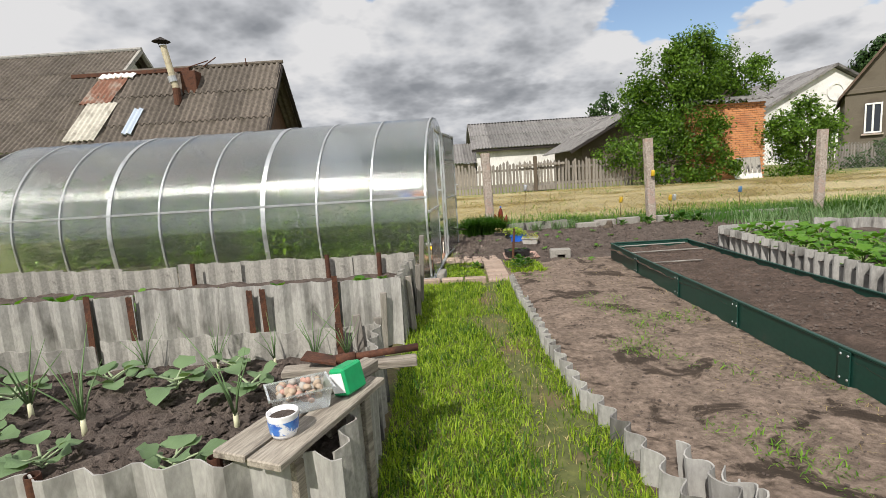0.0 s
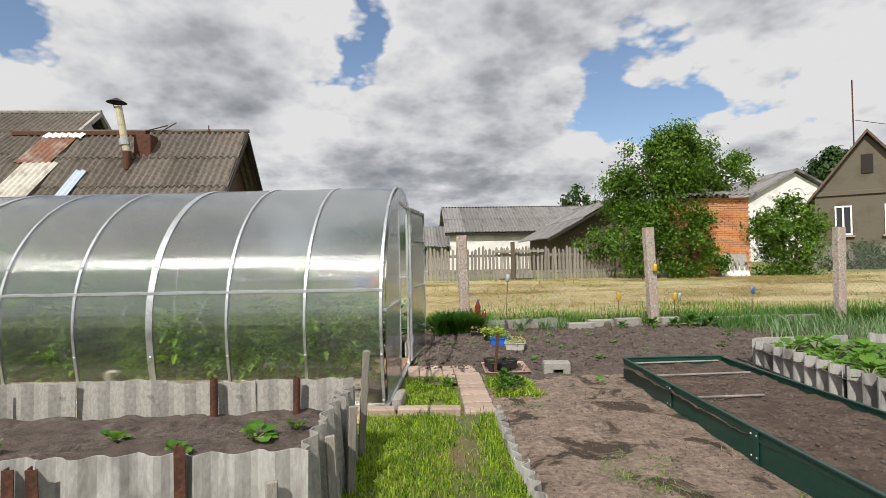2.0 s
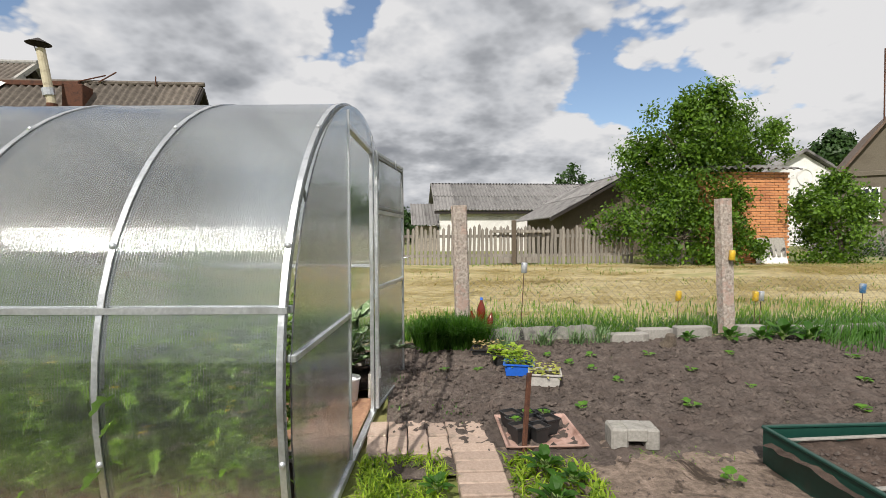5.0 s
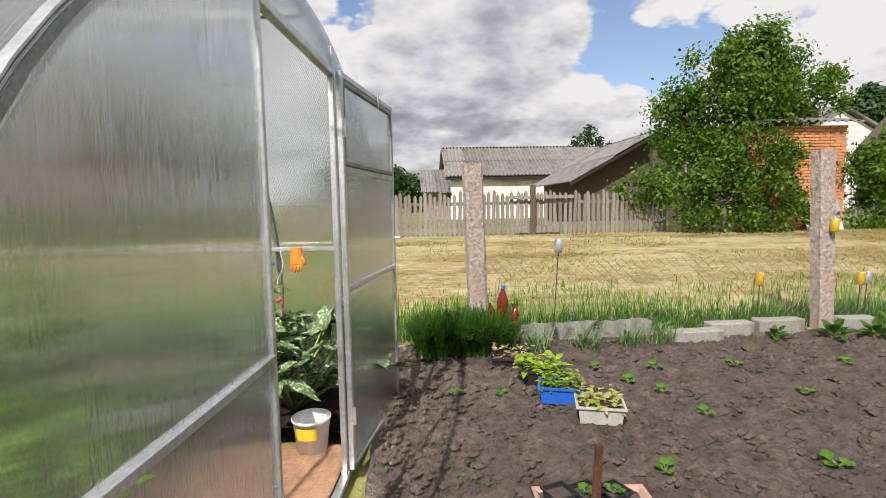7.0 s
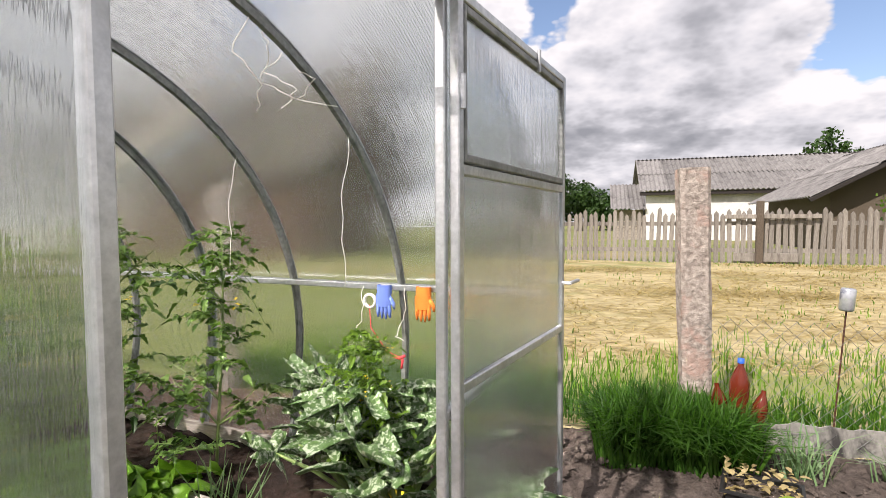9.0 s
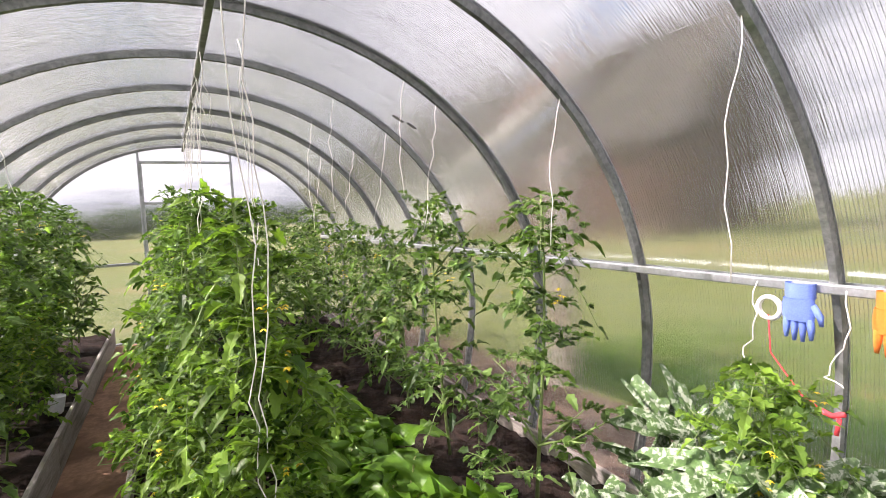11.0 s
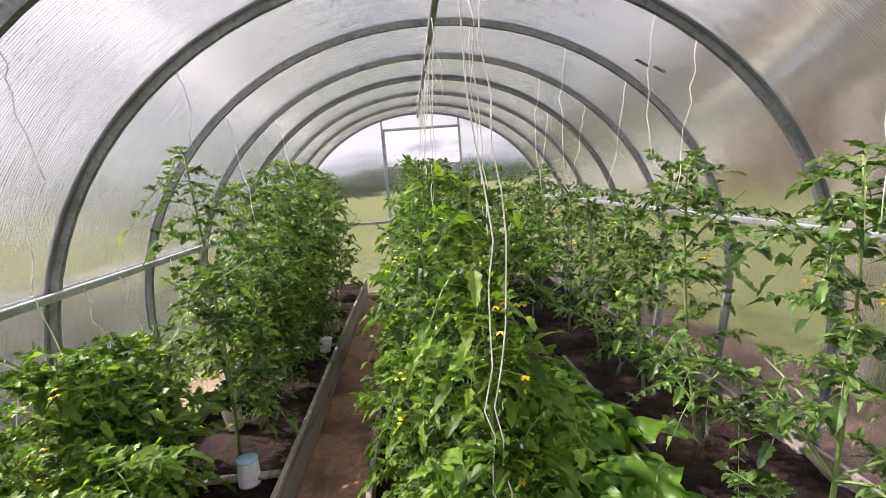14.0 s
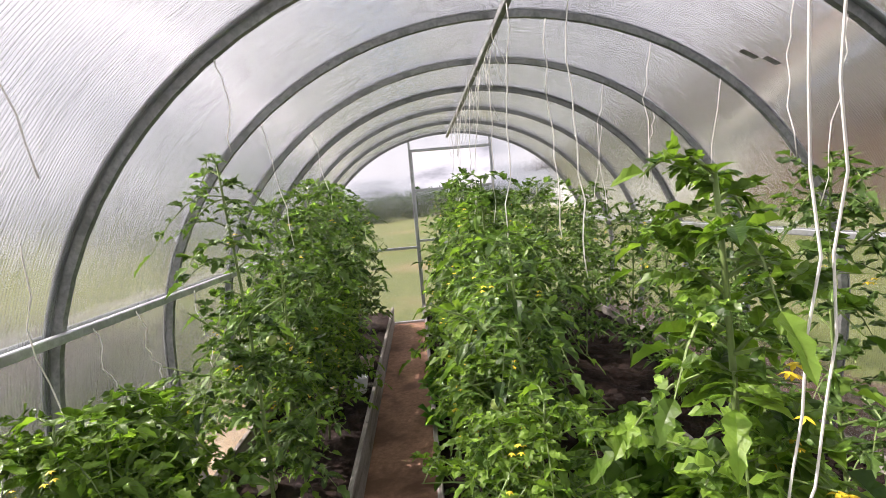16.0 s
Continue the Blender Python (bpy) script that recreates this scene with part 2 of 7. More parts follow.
slate = rough_mat("asbestos_cement", (0.232, 0.226, 0.205), (0.373, 0.359, 0.329), (0.043, 0.041, 0.040), big=4.5, fine=55, rough=0.95, bump=0.35, dist=0.006, rand=0.12, stain=(0.56, 0.68), stretch=(1, 1, 0.7))
slate_clean = rough_mat("pale_asbestos_cement", (0.289, 0.282, 0.269), (0.404, 0.396, 0.374), (0.106, 0.101, 0.092), big=5, fine=60, rough=0.95, bump=0.3, dist=0.005, rand=0.1, stain=(0.5, 0.72), stretch=(1, 1, 0.4))
roof_slate = rough_mat("mossy_roof_slate", (0.072, 0.060, 0.051), (0.168, 0.144, 0.120), (0.060, 0.051, 0.036), big=0.9, fine=9, rough=0.95, bump=0.3, dist=0.02, rand=0.16, stain=(0.5, 0.7))
roof_grey = rough_mat("grey_roof_slate", (0.128, 0.121, 0.121), (0.245, 0.238, 0.231), (0.061, 0.056, 0.056), big=0.8, fine=7, rough=0.95, bump=0.3, dist=0.02, rand=0.2)
soil = soil_mat("bare_soil", (0.128, 0.096, 0.076), (0.312, 0.242, 0.194), (0.064, 0.048, 0.037), (0.55, 0.60))
soil_dark = soil_mat("tilled_soil", (0.055, 0.043, 0.037), (0.175, 0.142, 0.124), (0.115, 0.090, 0.078), (0.5, 0.62), 22.0, 0.04)
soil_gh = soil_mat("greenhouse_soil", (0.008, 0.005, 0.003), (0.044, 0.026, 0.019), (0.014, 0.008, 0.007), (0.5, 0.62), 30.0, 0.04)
sand = rough_mat("yellow_sand", (0.42, 0.30, 0.16), (0.58, 0.43, 0.25), (0.33, 0.24, 0.14), big=3, fine=80, rough=0.95, bump=0.5, dist=0.004)
clay = rough_mat("trodden_clay_path", (0.204, 0.111, 0.064), (0.357, 0.204, 0.128), (0.136, 0.072, 0.043), big=3.5, fine=30, rough=0.95, bump=0.4, dist=0.01)
turf = rough_mat("turf", (0.05, 0.065, 0.018), (0.13, 0.14, 0.04), (0.15, 0.095, 0.06), big=1.7, fine=14, rough=0.95, bump=0.6, dist=0.03)
hay = rough_mat("mown_field", (0.27, 0.22, 0.11), (0.52, 0.44, 0.25), (0.22, 0.23, 0.08), big=0.55, fine=9, rough=0.95, bump=0.6, dist=0.05, stain=(0.54, 0.64), stretch=(0.5, 1.4, 1))
green_paint = rough_mat("dark_green_painted_steel", (0.006, 0.040, 0.030), (0.010, 0.055, 0.040), (0.03, 0.05, 0.04), big=5, fine=30, rough=0.42, bump=0.03, stain=(0.66, 0.8))
old_wood = rough_mat("grey_weathered_wood", (0.19, 0.165, 0.14), (0.40, 0.36, 0.30), (0.13, 0.11, 0.09), big=3, fine=14, rough=0.9, bump=0.4, dist=0.004, stretch=(1.0, 9, 9), rand=0.15)
picket_wood = rough_mat("grey_picket_wood", (0.160, 0.144, 0.124), (0.304, 0.280, 0.248), (0.120, 0.104, 0.088), big=2, fine=14, rough=0.9, bump=0.3, dist=0.004, stretch=(9, 9, 1.0), rand=0.22)
bed_board = rough_mat("grey_bed_board", (0.20, 0.18, 0.16), (0.38, 0.35, 0.31), (0.13, 0.11, 0.10), big=2.5, fine=30, rough=0.9, bump=0.3, dist=0.004, stretch=(0.6, 6, 6))
rust = rough_mat("rusty_steel", (0.06, 0.025, 0.016), (0.15, 0.062, 0.035), (0.05, 0.025, 0.018), big=8, fine=60, rough=0.85, metal=0.3, bump=0.3, dist=0.003)
concrete = rough_mat("pebbly_concrete", (0.20, 0.165, 0.14), (0.56, 0.49, 0.43), (0.42, 0.29, 0.24), big=9, fine=34, rough=0.95, bump=0.9, dist=0.02)
kerb_mat = rough_mat("pale_concrete_block", (0.216, 0.205, 0.187), (0.331, 0.317, 0.288), (0.158, 0.144, 0.130), big=5, fine=50, rough=0.95, bump=0.4, dist=0.006, rand=0.12)
paver = rough_mat("worn_pink_paver", (0.306, 0.225, 0.180), (0.432, 0.333, 0.270), (0.225, 0.180, 0.144), big=6, fine=60, rough=0.9, bump=0.4, dist=0.004, rand=0.14)
brick_red = rough_mat("red_brick", (0.425, 0.178, 0.076), (0.544, 0.264, 0.119), (0.357, 0.145, 0.068), big=2, fine=25, rough=0.9, bump=0.3, dist=0.006, rand=0.2)
mortar = rough_mat("mortar", (0.30, 0.27, 0.24), (0.42, 0.39, 0.35), fine=40, rough=0.95, bump=0.3)
render_wall = rough_mat("brown_grey_render", (0.115, 0.098, 0.072), (0.153, 0.132, 0.102), (0.098, 0.081, 0.060), big=0.7, fine=20, rough=0.95, bump=0.3, dist=0.01)
whitewash = rough_mat("whitewash", (0.68, 0.67, 0.65), (0.82, 0.81, 0.79), (0.55, 0.54, 0.52), big=0.8, fine=10, rough=0.9, bump=0.1)
white_paint = plain("white_paint", (0.78, 0.78, 0.76), 0.5)
dark_void = plain("dark_attic", (0.025, 0.02, 0.018), 0.9)
window_glass = plain("window_glass", (0.03, 0.035, 0.045), 0.08)
# bark of trunks, posts and stump; also paints the shed wall's shade
bark = rough_mat("bark", (0.06, 0.045, 0.032), (0.15, 0.12, 0.09), big=4, fine=25, rough=0.95, bump=0.6, dist=0.02, stretch=(4, 4, 1))
tree_leaf = leaf_mat("tree_leaf", (0.016, 0.048, 0.006), (0.155, 0.28, 0.03), 0.36)
far_leaf = leaf_mat("far_tree_leaf", (0.02, 0.05, 0.012), (0.05, 0.10, 0.025), 0.25)
grass_leaf = leaf_mat("grass_blade", (0.045, 0.12, 0.008), (0.40, 0.52, 0.05), 0.4, 0.5)
dry_leaf = leaf_mat("dry_straw", (0.25, 0.19, 0.08), (0.56, 0.46, 0.25), 0.3, 0.7)
meadow_leaf = leaf_mat("meadow_grass_blade", (0.05, 0.13, 0.010), (0.20, 0.36, 0.04), 0.3, 0.5)
lush_leaf = leaf_mat("lush_grass_blade", (0.025, 0.085, 0.008), (0.07, 0.17, 0.02), 0.35, 0.45)
tomato_leaf = leaf_mat("tomato_leaf", (0.014, 0.038, 0.008), (0.150, 0.260, 0.060), 0.40, 0.40)
tomato_light = leaf_mat("young_tomato_leaf", (0.022, 0.060, 0.007), (0.205, 0.345, 0.045), 0.42, 0.40)
stem_mat = plain("green_stem", (0.15, 0.22, 0.06), 0.6)
beet_leaf = leaf_mat("beet_leaf", (0.022, 0.065, 0.005), (0.11, 0.23, 0.020), 0.28, 0.32)
cabbage_leaf = leaf_mat("cabbage_leaf", (0.053, 0.105, 0.049), (0.180, 0.270, 0.135), 0.2, 0.45)
onion_leaf = leaf_mat("onion_leaf", (0.09, 0.17, 0.07), (0.20, 0.30, 0.14), 0.2, 0.4)
zucchini_leaf = rough_mat("zucchini_leaf", (0.030, 0.075, 0.016), (0.085, 0.165, 0.040), (0.34, 0.39, 0.29), big=48, fine=60, rough=0.6, bump=0.5, dist=0.006, stain=(0.50, 0.58))
lime_leaf = leaf_mat("lime_seedling_leaf", (0.22, 0.34, 0.03), (0.46, 0.56, 0.08), 0.4, 0.5)
strawberry_leaf = leaf_mat("strawberry_leaf", (0.04, 0.13, 0.012), (0.13, 0.27, 0.03), 0.3, 0.45)
yellow_petal = plain("yellow_petal", (0.75, 0.55, 0.02), 0.6)
string_mat = plain("white_twine", (0.74, 0.73, 0.68), 0.8)

# ---------------------------------------------------------------- mesh helpers
V = Vector
rng = np.random.default_rng(7)


class Geo:
    """Vertices and faces gathered piece by piece, with a material slot each."""

    def __init__(self):
        self.v, self.f, self.m = [], [], []

    def add(self, verts, faces, slot=0):
        o = len(self.v)
        self.v.extend([tuple(p) for p in verts])
        self.f.extend([tuple(i + o for i in f) for f in faces])
        self.m.extend([slot] * len(faces))
        return self

    def box(self, x0, x1, y0, y1, z0, z1, c=0.0, slot=0):
        """A block, its edges chamfered by c."""
        if c <= 0:
            vs = [(x, y, z) for x in (x0, x1) for y in (y0, y1) for z in (z0, z1)]
            return self.add(vs, [(0, 1, 3, 2), (4, 6, 7, 5), (0, 4, 5, 1), (2, 3, 7, 6), (0, 2, 6, 4), (1, 5, 7, 3)], slot)
        vs, ids = [], {}
        for sx in (0, 1):
            for sy in (0, 1):
                for sz in (0, 1):
                    px, py, pz = (x0, x1)[sx], (y0, y1)[sy], (z0, z1)[sz]
                    dx, dy, dz = c * (1 - 2 * sx), c * (1 - 2 * sy), c * (1 - 2 * sz)
                    ids[sx, sy, sz] = len(vs)
                    vs += [(px, py + dy, pz + dz), (px + dx, py, pz + dz), (px + dx, py + dy, pz)]
        fs = []
        for s in (0, 1):
            q = [ids[s, a, b] for a, b in ((0, 0), (1, 0), (1, 1), (0, 1))]
            fs.append(tuple(q if s else q[::-1]))
            q = [ids[a, s, b] + 1 for a, b in ((0, 0), (1, 0), (1, 1), (0, 1))]
            fs.append(tuple(q[::-1] if s else q))
            q = [ids[a, b, s] + 2 for a, b in ((0, 0), (1, 0), (1, 1), (0, 1))]
            fs.append(tuple(q if s else q[::-1]))
        for a in (0, 1):
            for b in (0, 1):
                i, j = ids[a, b, 0], ids[a, b, 1]
                fs.append((i, j, j + 1, i + 1))
                i, j = ids[a, 0, b], ids[a, 1, b]
                fs.append((i, j, j + 2, i + 2))
                i, j = ids[0, a, b], ids[1, a, b]
                fs.append((i + 1, j + 1, j + 2, i + 2))
        for i in ids.values():
            fs.append((i, i + 1, i + 2))
        return self.add(vs, fs, slot)

    def tube(self, pts, radii, sides=8, slot=0, caps=True):
        """A round bar along pts; radii one number or one a point."""
        pts = [V(p) for p in pts]
        n = len(pts)
        rr = [radii] * n if isinstance(radii, (int, float)) else list(radii)
        vs, up = [], None
        for i, p in enumerate(pts):
            d = (pts[min(i + 1, n - 1)] - pts[max(i - 1, 0)])
            d = d.normalized() if d.length > 1e-9 else V((0, 0, 1))
            if up is None:
                up = d.orthogonal().normalized()
            else:
                up = (up - d * up.dot(d))
                up = up.normalized() if up.length > 1e-6 else d.orthogonal().normalized()
            side = d.cross(up)
            for k in range(sides):
                t = 2 * math.pi * k / sides
                vs.append(p + (up * math.cos(t) + side * math.sin(t)) * rr[i])
        fs = [(i * sides + k, i * sides + (k + 1) % sides, (i + 1) * sides + (k + 1) % sides, (i + 1) * sides + k) for i in range(n - 1) for k in range(sides)]
        if caps:
            fs += [tuple(range(sides))[::-1], tuple(range((n - 1) * sides, n * sides))]
        return self.add(vs, fs, slot)

    def revolve(self, prof, sides=20, at=(0, 0, 0), slot=0):
        """A turned body: prof is (radius, height) from bottom to top."""
        ax, ay, az = at
        vs = [(ax + r * math.cos(2 * math.pi * k / sides), ay + r * math.sin(2 * math.pi * k / sides), az + z) for r, z in prof for k in range(sides)]
        fs = [(i * sides + k, i * sides + (k + 1) % sides, (i + 1) * sides + (k + 1) % sides, (i + 1) * sides + k) for i in range(len(prof) - 1) for k in range(sides)]
        return self.add(vs, fs, slot)

    def grid(self, fn, nu, nv, slot=0):
        vs = [fn(u / nu, v / nv) for v in range(nv + 1) for u in range(nu + 1)]
        fs = [(v * (nu + 1) + u, v * (nu + 1) + u + 1, (v + 1) * (nu + 1) + u + 1, (v + 1) * (nu + 1) + u) for v in range(nv) for u in range(nu)]
        return self.add(vs, fs, slot)

    def mesh(self, name, mats, smooth=False):
        me = bpy.data.meshes.new(name)
        me.from_pydata(self.v, [], self.f)
        for mt in (mats if isinstance(mats, (list, tuple)) else [mats]):
            me.materials.append(mt)
        me.polygons.foreach_set("material_index", self.m)
        if smooth:
            me.polygons.foreach_set("use_smooth", [True] * len(self.f))
        me.update()
        return me


def thing(name, label, category, m=None, group="", kind=""):
    """An Empty that holds the parts of one thing."""
    ob = tagged(new(name), label, category, group, kind)
    ob.empty_display_size = 0.1
    if m is not None:
        ob.matrix_basis = m
    return ob


def part(name, geo, mat, parent, label="", smooth=False, m=None):
    ob = new(name, geo.mesh(name, mat, smooth) if isinstance(geo, Geo) else geo)
    ob.parent = parent
    if m is not None:
        ob.matrix_basis = m
    return tagged(ob, label)


def solid(name, geo, mat, label, category="", group="", kind="", smooth=False, m=None):
    ob = new(name, geo.mesh(name, mat, smooth))
    if m is not None:
        ob.matrix_basis = m
    return tagged(ob, label, category, group, kind)


def wob(x, y, z, s=1.0):
    return noise.noise(V((x, y, z)) * s)


def slope(y):
    """The tilled plot climbs a little towards the fence."""
    t = min(1.0, max(0.0, (y - 6.9) / 2.1))
    return 0.11 * t * t * (3 - 2 * t)


def rise(y):
    """The height of the ground: level garden, field rising to the fence."""
    t = min(1.0, max(0.0, (y - 9.3) / 8.0))
    return slope(y) + 0.39 * t * t * (3 - 2 * t)


def corrugated(w, h, amp=0.022, pitch=0.15, thick=0.006, ragged=0.012, seed=0, per=6, phase=0.0):
    """A corrugated sheet standing on x from 0 to w, z from 0 to h, waves in y."""
    n = max(4, int(w / pitch * per))
    g = Geo()
    rows = [0.0, 0.5, 1.0]
    for side in (0, 1):
        def fn(u, v):
            x = u * w
            y = amp * math.sin(2 * math.pi * x / pitch + phase) + (thick if side else 0)
            top = h + ragged * wob(x * 4 + seed * 7.3, seed, 0.3) + 0.6 * ragged * wob(x * 19, seed, 2)
            return (x, y, v * top)
        g.grid(fn, n, 2)
    k = (n + 1) * 3
    top0 = 2 * (n + 1)
    for i in range(n):
        g.f.append((top0 + i, top0 + i + 1, k + top0 + i + 1, k + top0 + i))
        g.m.append(0)
    for i in (0, n):
        for r in range(2):
            p, q = r * (n + 1) + i, (r + 1) * (n + 1) + i
            g.f.append((p, q, k + q, k + p))
            g.m.append(0)
    return g


def along(p, q, z=0.0):
    """The pose with x from p towards q, and the length."""
    d = V((q[0] - p[0], q[1] - p[1]))
    return Matrix.Translation((p[0], p[1], z)) @ Matrix.Rotation(math.atan2(d.y, d.x), 4, "Z"), d.length


# ---------------------------------------------------------------- ground
def lumpy(x0, x1, y0, y1, z, step, amp, scale, fine=0.0, skew=None, seed=0.0, edge=0.0):
    g = Geo()
    nu, nv = max(2, int((x1 - x0) / step)), max(2, int((y1 - y0) / step))

    def fn(u, v):
        x, y = x0 + (x1 - x0) * u, y0 + (y1 - y0) * v
        if skew:
            x, y = skew(x, y)
        h = amp * wob(x + seed, y, seed, scale) + fine * wob(x, y + seed, 3, scale * 3.7)
        if edge:
            h -= edge * max(0.0, 1 - min(u, 1 - u, v, 1 - v) * 14)
        return (x, y, z + h)
    return g.grid(fn, nu, nv)


gg = Geo()
ys = [-60, -20, -8, -4, -2] + [0.5 * i for i in range(0, 46)] + [25, 30, 40, 60, 100, 200, 500, 1500]
xs = [-1500, -400, -120, -50, -25, -15, -10] + [float(i) for i in range(-8, 25)] + [30, 40, 60, 150, 400, 1500]
gg.add([(x, y, (rise(y) if y > 9.1 else -0.02) - 0.012 + (0.03 * wob(x, y, 0, 0.9) if y > 9.5 else 0)) for y in ys for x in xs],
       [(j * len(xs) + i, j * len(xs) + i + 1, (j + 1) * len(xs) + i + 1, (j + 1) * len(xs) + i) for j in range(len(ys) - 1) for i in range(len(xs) - 1)])
green_field = rough_mat("green_meadow", (0.09, 0.12, 0.022), (0.20, 0.22, 0.06), (0.26, 0.21, 0.09), big=0.4, fine=6, rough=0.95, bump=0.5, dist=0.05)
ground = solid("ground", gg, green_field, "green meadow around the garden", "ground", kind="structure", smooth=True)
fg = Geo()
fy, fx = [9.36, 9.5, 10, 10.5, 11, 11.5, 12, 13, 14, 15, 16, 17, 17.6], [-0.6 + 0.8 * i for i in range(26)]
fg.add([(x + 0.3 * wob(y, x, 2), y, rise(y) + 0.014 + 0.03 * wob(x, y, 0, 0.9)) for y in fy for x in fx], [(j * 26 + i, j * 26 + i + 1, (j + 1) * 26 + i + 1, (j + 1) * 26 + i) for j in range(12) for i in range(25)])
solid("hay_meadow_ground", fg, hay, "mown hay meadow with dry straw and green patches", "meadow", kind="structure", smooth=True)
lawn = solid("grass_path_ground", lumpy(-0.42, 0.74, -3.0, 5.62, 0.004, 0.07, 0.014, 5.0, 0.006), turf, "worn strip of grass between the beds", "lawn", kind="structure", smooth=True)
tilled_geo = lumpy(0.15, 9.5, 6.6, 9.45, 0.022, 0.030, 0.024, 7.0, 0.030, seed=4.0, edge=0.03)
tilled_geo.v = [(x, y, z + slope(y)) for x, y, z in tilled_geo.v]
plot = solid("bare_plot_ground", lumpy(0.72, 9.5, -3.0, 7.0, 0.004, 0.055, 0.02, 4.0, 0.012), soil, "dry brown bare soil with dark damp patches", "soil", kind="structure", smooth=True)
tilled = solid("tilled_plot_ground", tilled_geo, soil_dark, "freshly tilled dark crumbly soil", "soil", kind="structure", smooth=True)

# ---------------------------------------------------------------- greenhouse
GH = pose(0.0, 7.204, 0.0, 0, 0, -5.66)      # x runs along the house, its door end at 0
HALF, SPRING, TOP, FOOT = 1.47, 0.72, 2.035, 1.35
STEP, LONG = 0.655, 0.655 * 9


def half_width(z, inset=0.0):
    """Half the width of the house at a height."""
    if z >= SPRING:
        return (HALF - inset) * math.sqrt(max(0.0, 1 - ((z - SPRING) / (TOP - inset - SPRING)) ** 2))
    return HALF - inset - (HALF - FOOT) * (1 - z / SPRING) ** 1.6


def profile(t, inset=0.0):
    """A point of the arch: t from 0 (south foot) to 1 (north foot)."""
    if t < 0.2 or t > 0.8:
        z = SPRING * (t if t < 0.2 else 1 - t) / 0.2
        return (-1 if t < 0.5 else 1) * half_width(z, inset), z
    a = math.pi * (1 - (t - 0.2) / 0.6)
    return (HALF - inset) * math.cos(a), SPRING + (TOP - inset - SPRING) * math.sin(a)


house = thing("greenhouse", "arched polycarbonate greenhouse on a galvanised steel frame", "greenhouse", GH)


def hoop(x, r, w, d, n=60):
    """A flat-section bar bent to the arch: w along the house, d deep."""
    g = Geo()
    vs = []
    for i in range(n + 1):
        y, z = profile(i / n, r)
        y2, z2 = profile(i / n, r + d)
        vs += [(x - w / 2, y, z), (x + w / 2, y, z), (x + w / 2, y2, z2), (x - w / 2, y2, z2)]
    fs = [(4 * i + k, 4 * i + (k + 1) % 4, 4 * i + 4 + (k + 1) % 4, 4 * i + 4 + k) for i in range(n) for k in range(4)]
    return g.add(vs, fs + [(3, 2, 1, 0), (4 * n, 4 * n + 1, 4 * n + 2, 4 * n + 3)])


arch_mesh = hoop(0, 0.008, 0.020, 0.026).mesh("arch", tube_old, True)
strap_mesh = hoop(0, -0.006, 0.022, 0.004).mesh("strap", galv)
joint_mesh = hoop(0, -0.007, 0.055, 0.004).mesh("joint_strap", galv)
for me in (arch_mesh, strap_mesh, joint_mesh):
    me.polygons.foreach_set("use_smooth", [False] * len(me.polygons))
for i in range(10):
    x = -i * STEP - (0.02 if i == 0 else 0)
    part("arch", arch_mesh, None, house, m=Matrix.Translation((x, 0, 0)))
    part("joint_strap" if i in (3, 6) else "strap", joint_mesh if i in (3, 6) else strap_mesh, None, house, m=Matrix.Translation((x, 0, 0)))
screw = Geo().revolve([(0.0001, 0.010), (0.008, 0.009), (0.012, 0.004), (0.013, 0.0)], 10).mesh("screw", galv, True)
for i in range(0, 8):
    for t in (0.02, 0.13, 0.275, 0.37):
        y, z = profile(t, -0.006)
        n = V((0, y, max(0.0, z - SPRING))).normalized()
        part("screw", screw, None, house, m=Matrix.Translation((-i * STEP - (0.02 if i == 0 else 0), y, z)) @ n.to_track_quat("Z", "Y").to_matrix().to_4x4())


def slab(fn, nu, nv):
    """A closed sheet between two surfaces: fn(u, v, k) with k = 0 outside, 1 inside."""
    vs = [fn(u / nu, v / nv, k) for k in (0, 1) for v in range(nv + 1) for u in range(nu + 1)]
    w, h = nu + 1, (nu + 1) * (nv + 1)
    fs = []
    for v in range(nv):
        for u in range(nu):
            a = v * w + u
            fs += [(a, a + 1, a + w + 1, a + w), (h + a, h + a + w, h + a + w + 1, h + a + 1)]
    for u in range(nu):
        for b in (0, nv * w):
            fs.append((b + u, h + b + u, h + b + u + 1, b + u + 1) if b == 0 else (b + u, b + u + 1, h + b + u + 1, h + b + u))
    for v in range(nv):
        for b in (0, nu):
            a = v * w + b
            fs.append((a, a + w, h + a + w, h + a) if b == 0 else (a, h + a, h + a + w, a + w))
    g = Geo().add(vs, fs)
    bm = bmesh.new()
    me = g.mesh("tmp", [])
    bm.from_mesh(me)
    bmesh.ops.recalc_face_normals(bm, faces=bm.faces)
    out = Geo().add([p.co[:] for p in bm.verts], [tuple(q.index for q in f.verts) for f in bm.faces])
    bm.free()
    bpy.data.meshes.remove(me)
    return out


# the webs between the two walls of the sheet, bent with the arch
web = Geo()
for k in range(64):
    web.tube([(-0.01 - k * 0.0101, *profile(0.03 + 0.94 * i / 56, 0.003)) for i in range(57)], 0.0009, 12, caps=False)
web_mesh = web.mesh("ribs", rib_mat, True)
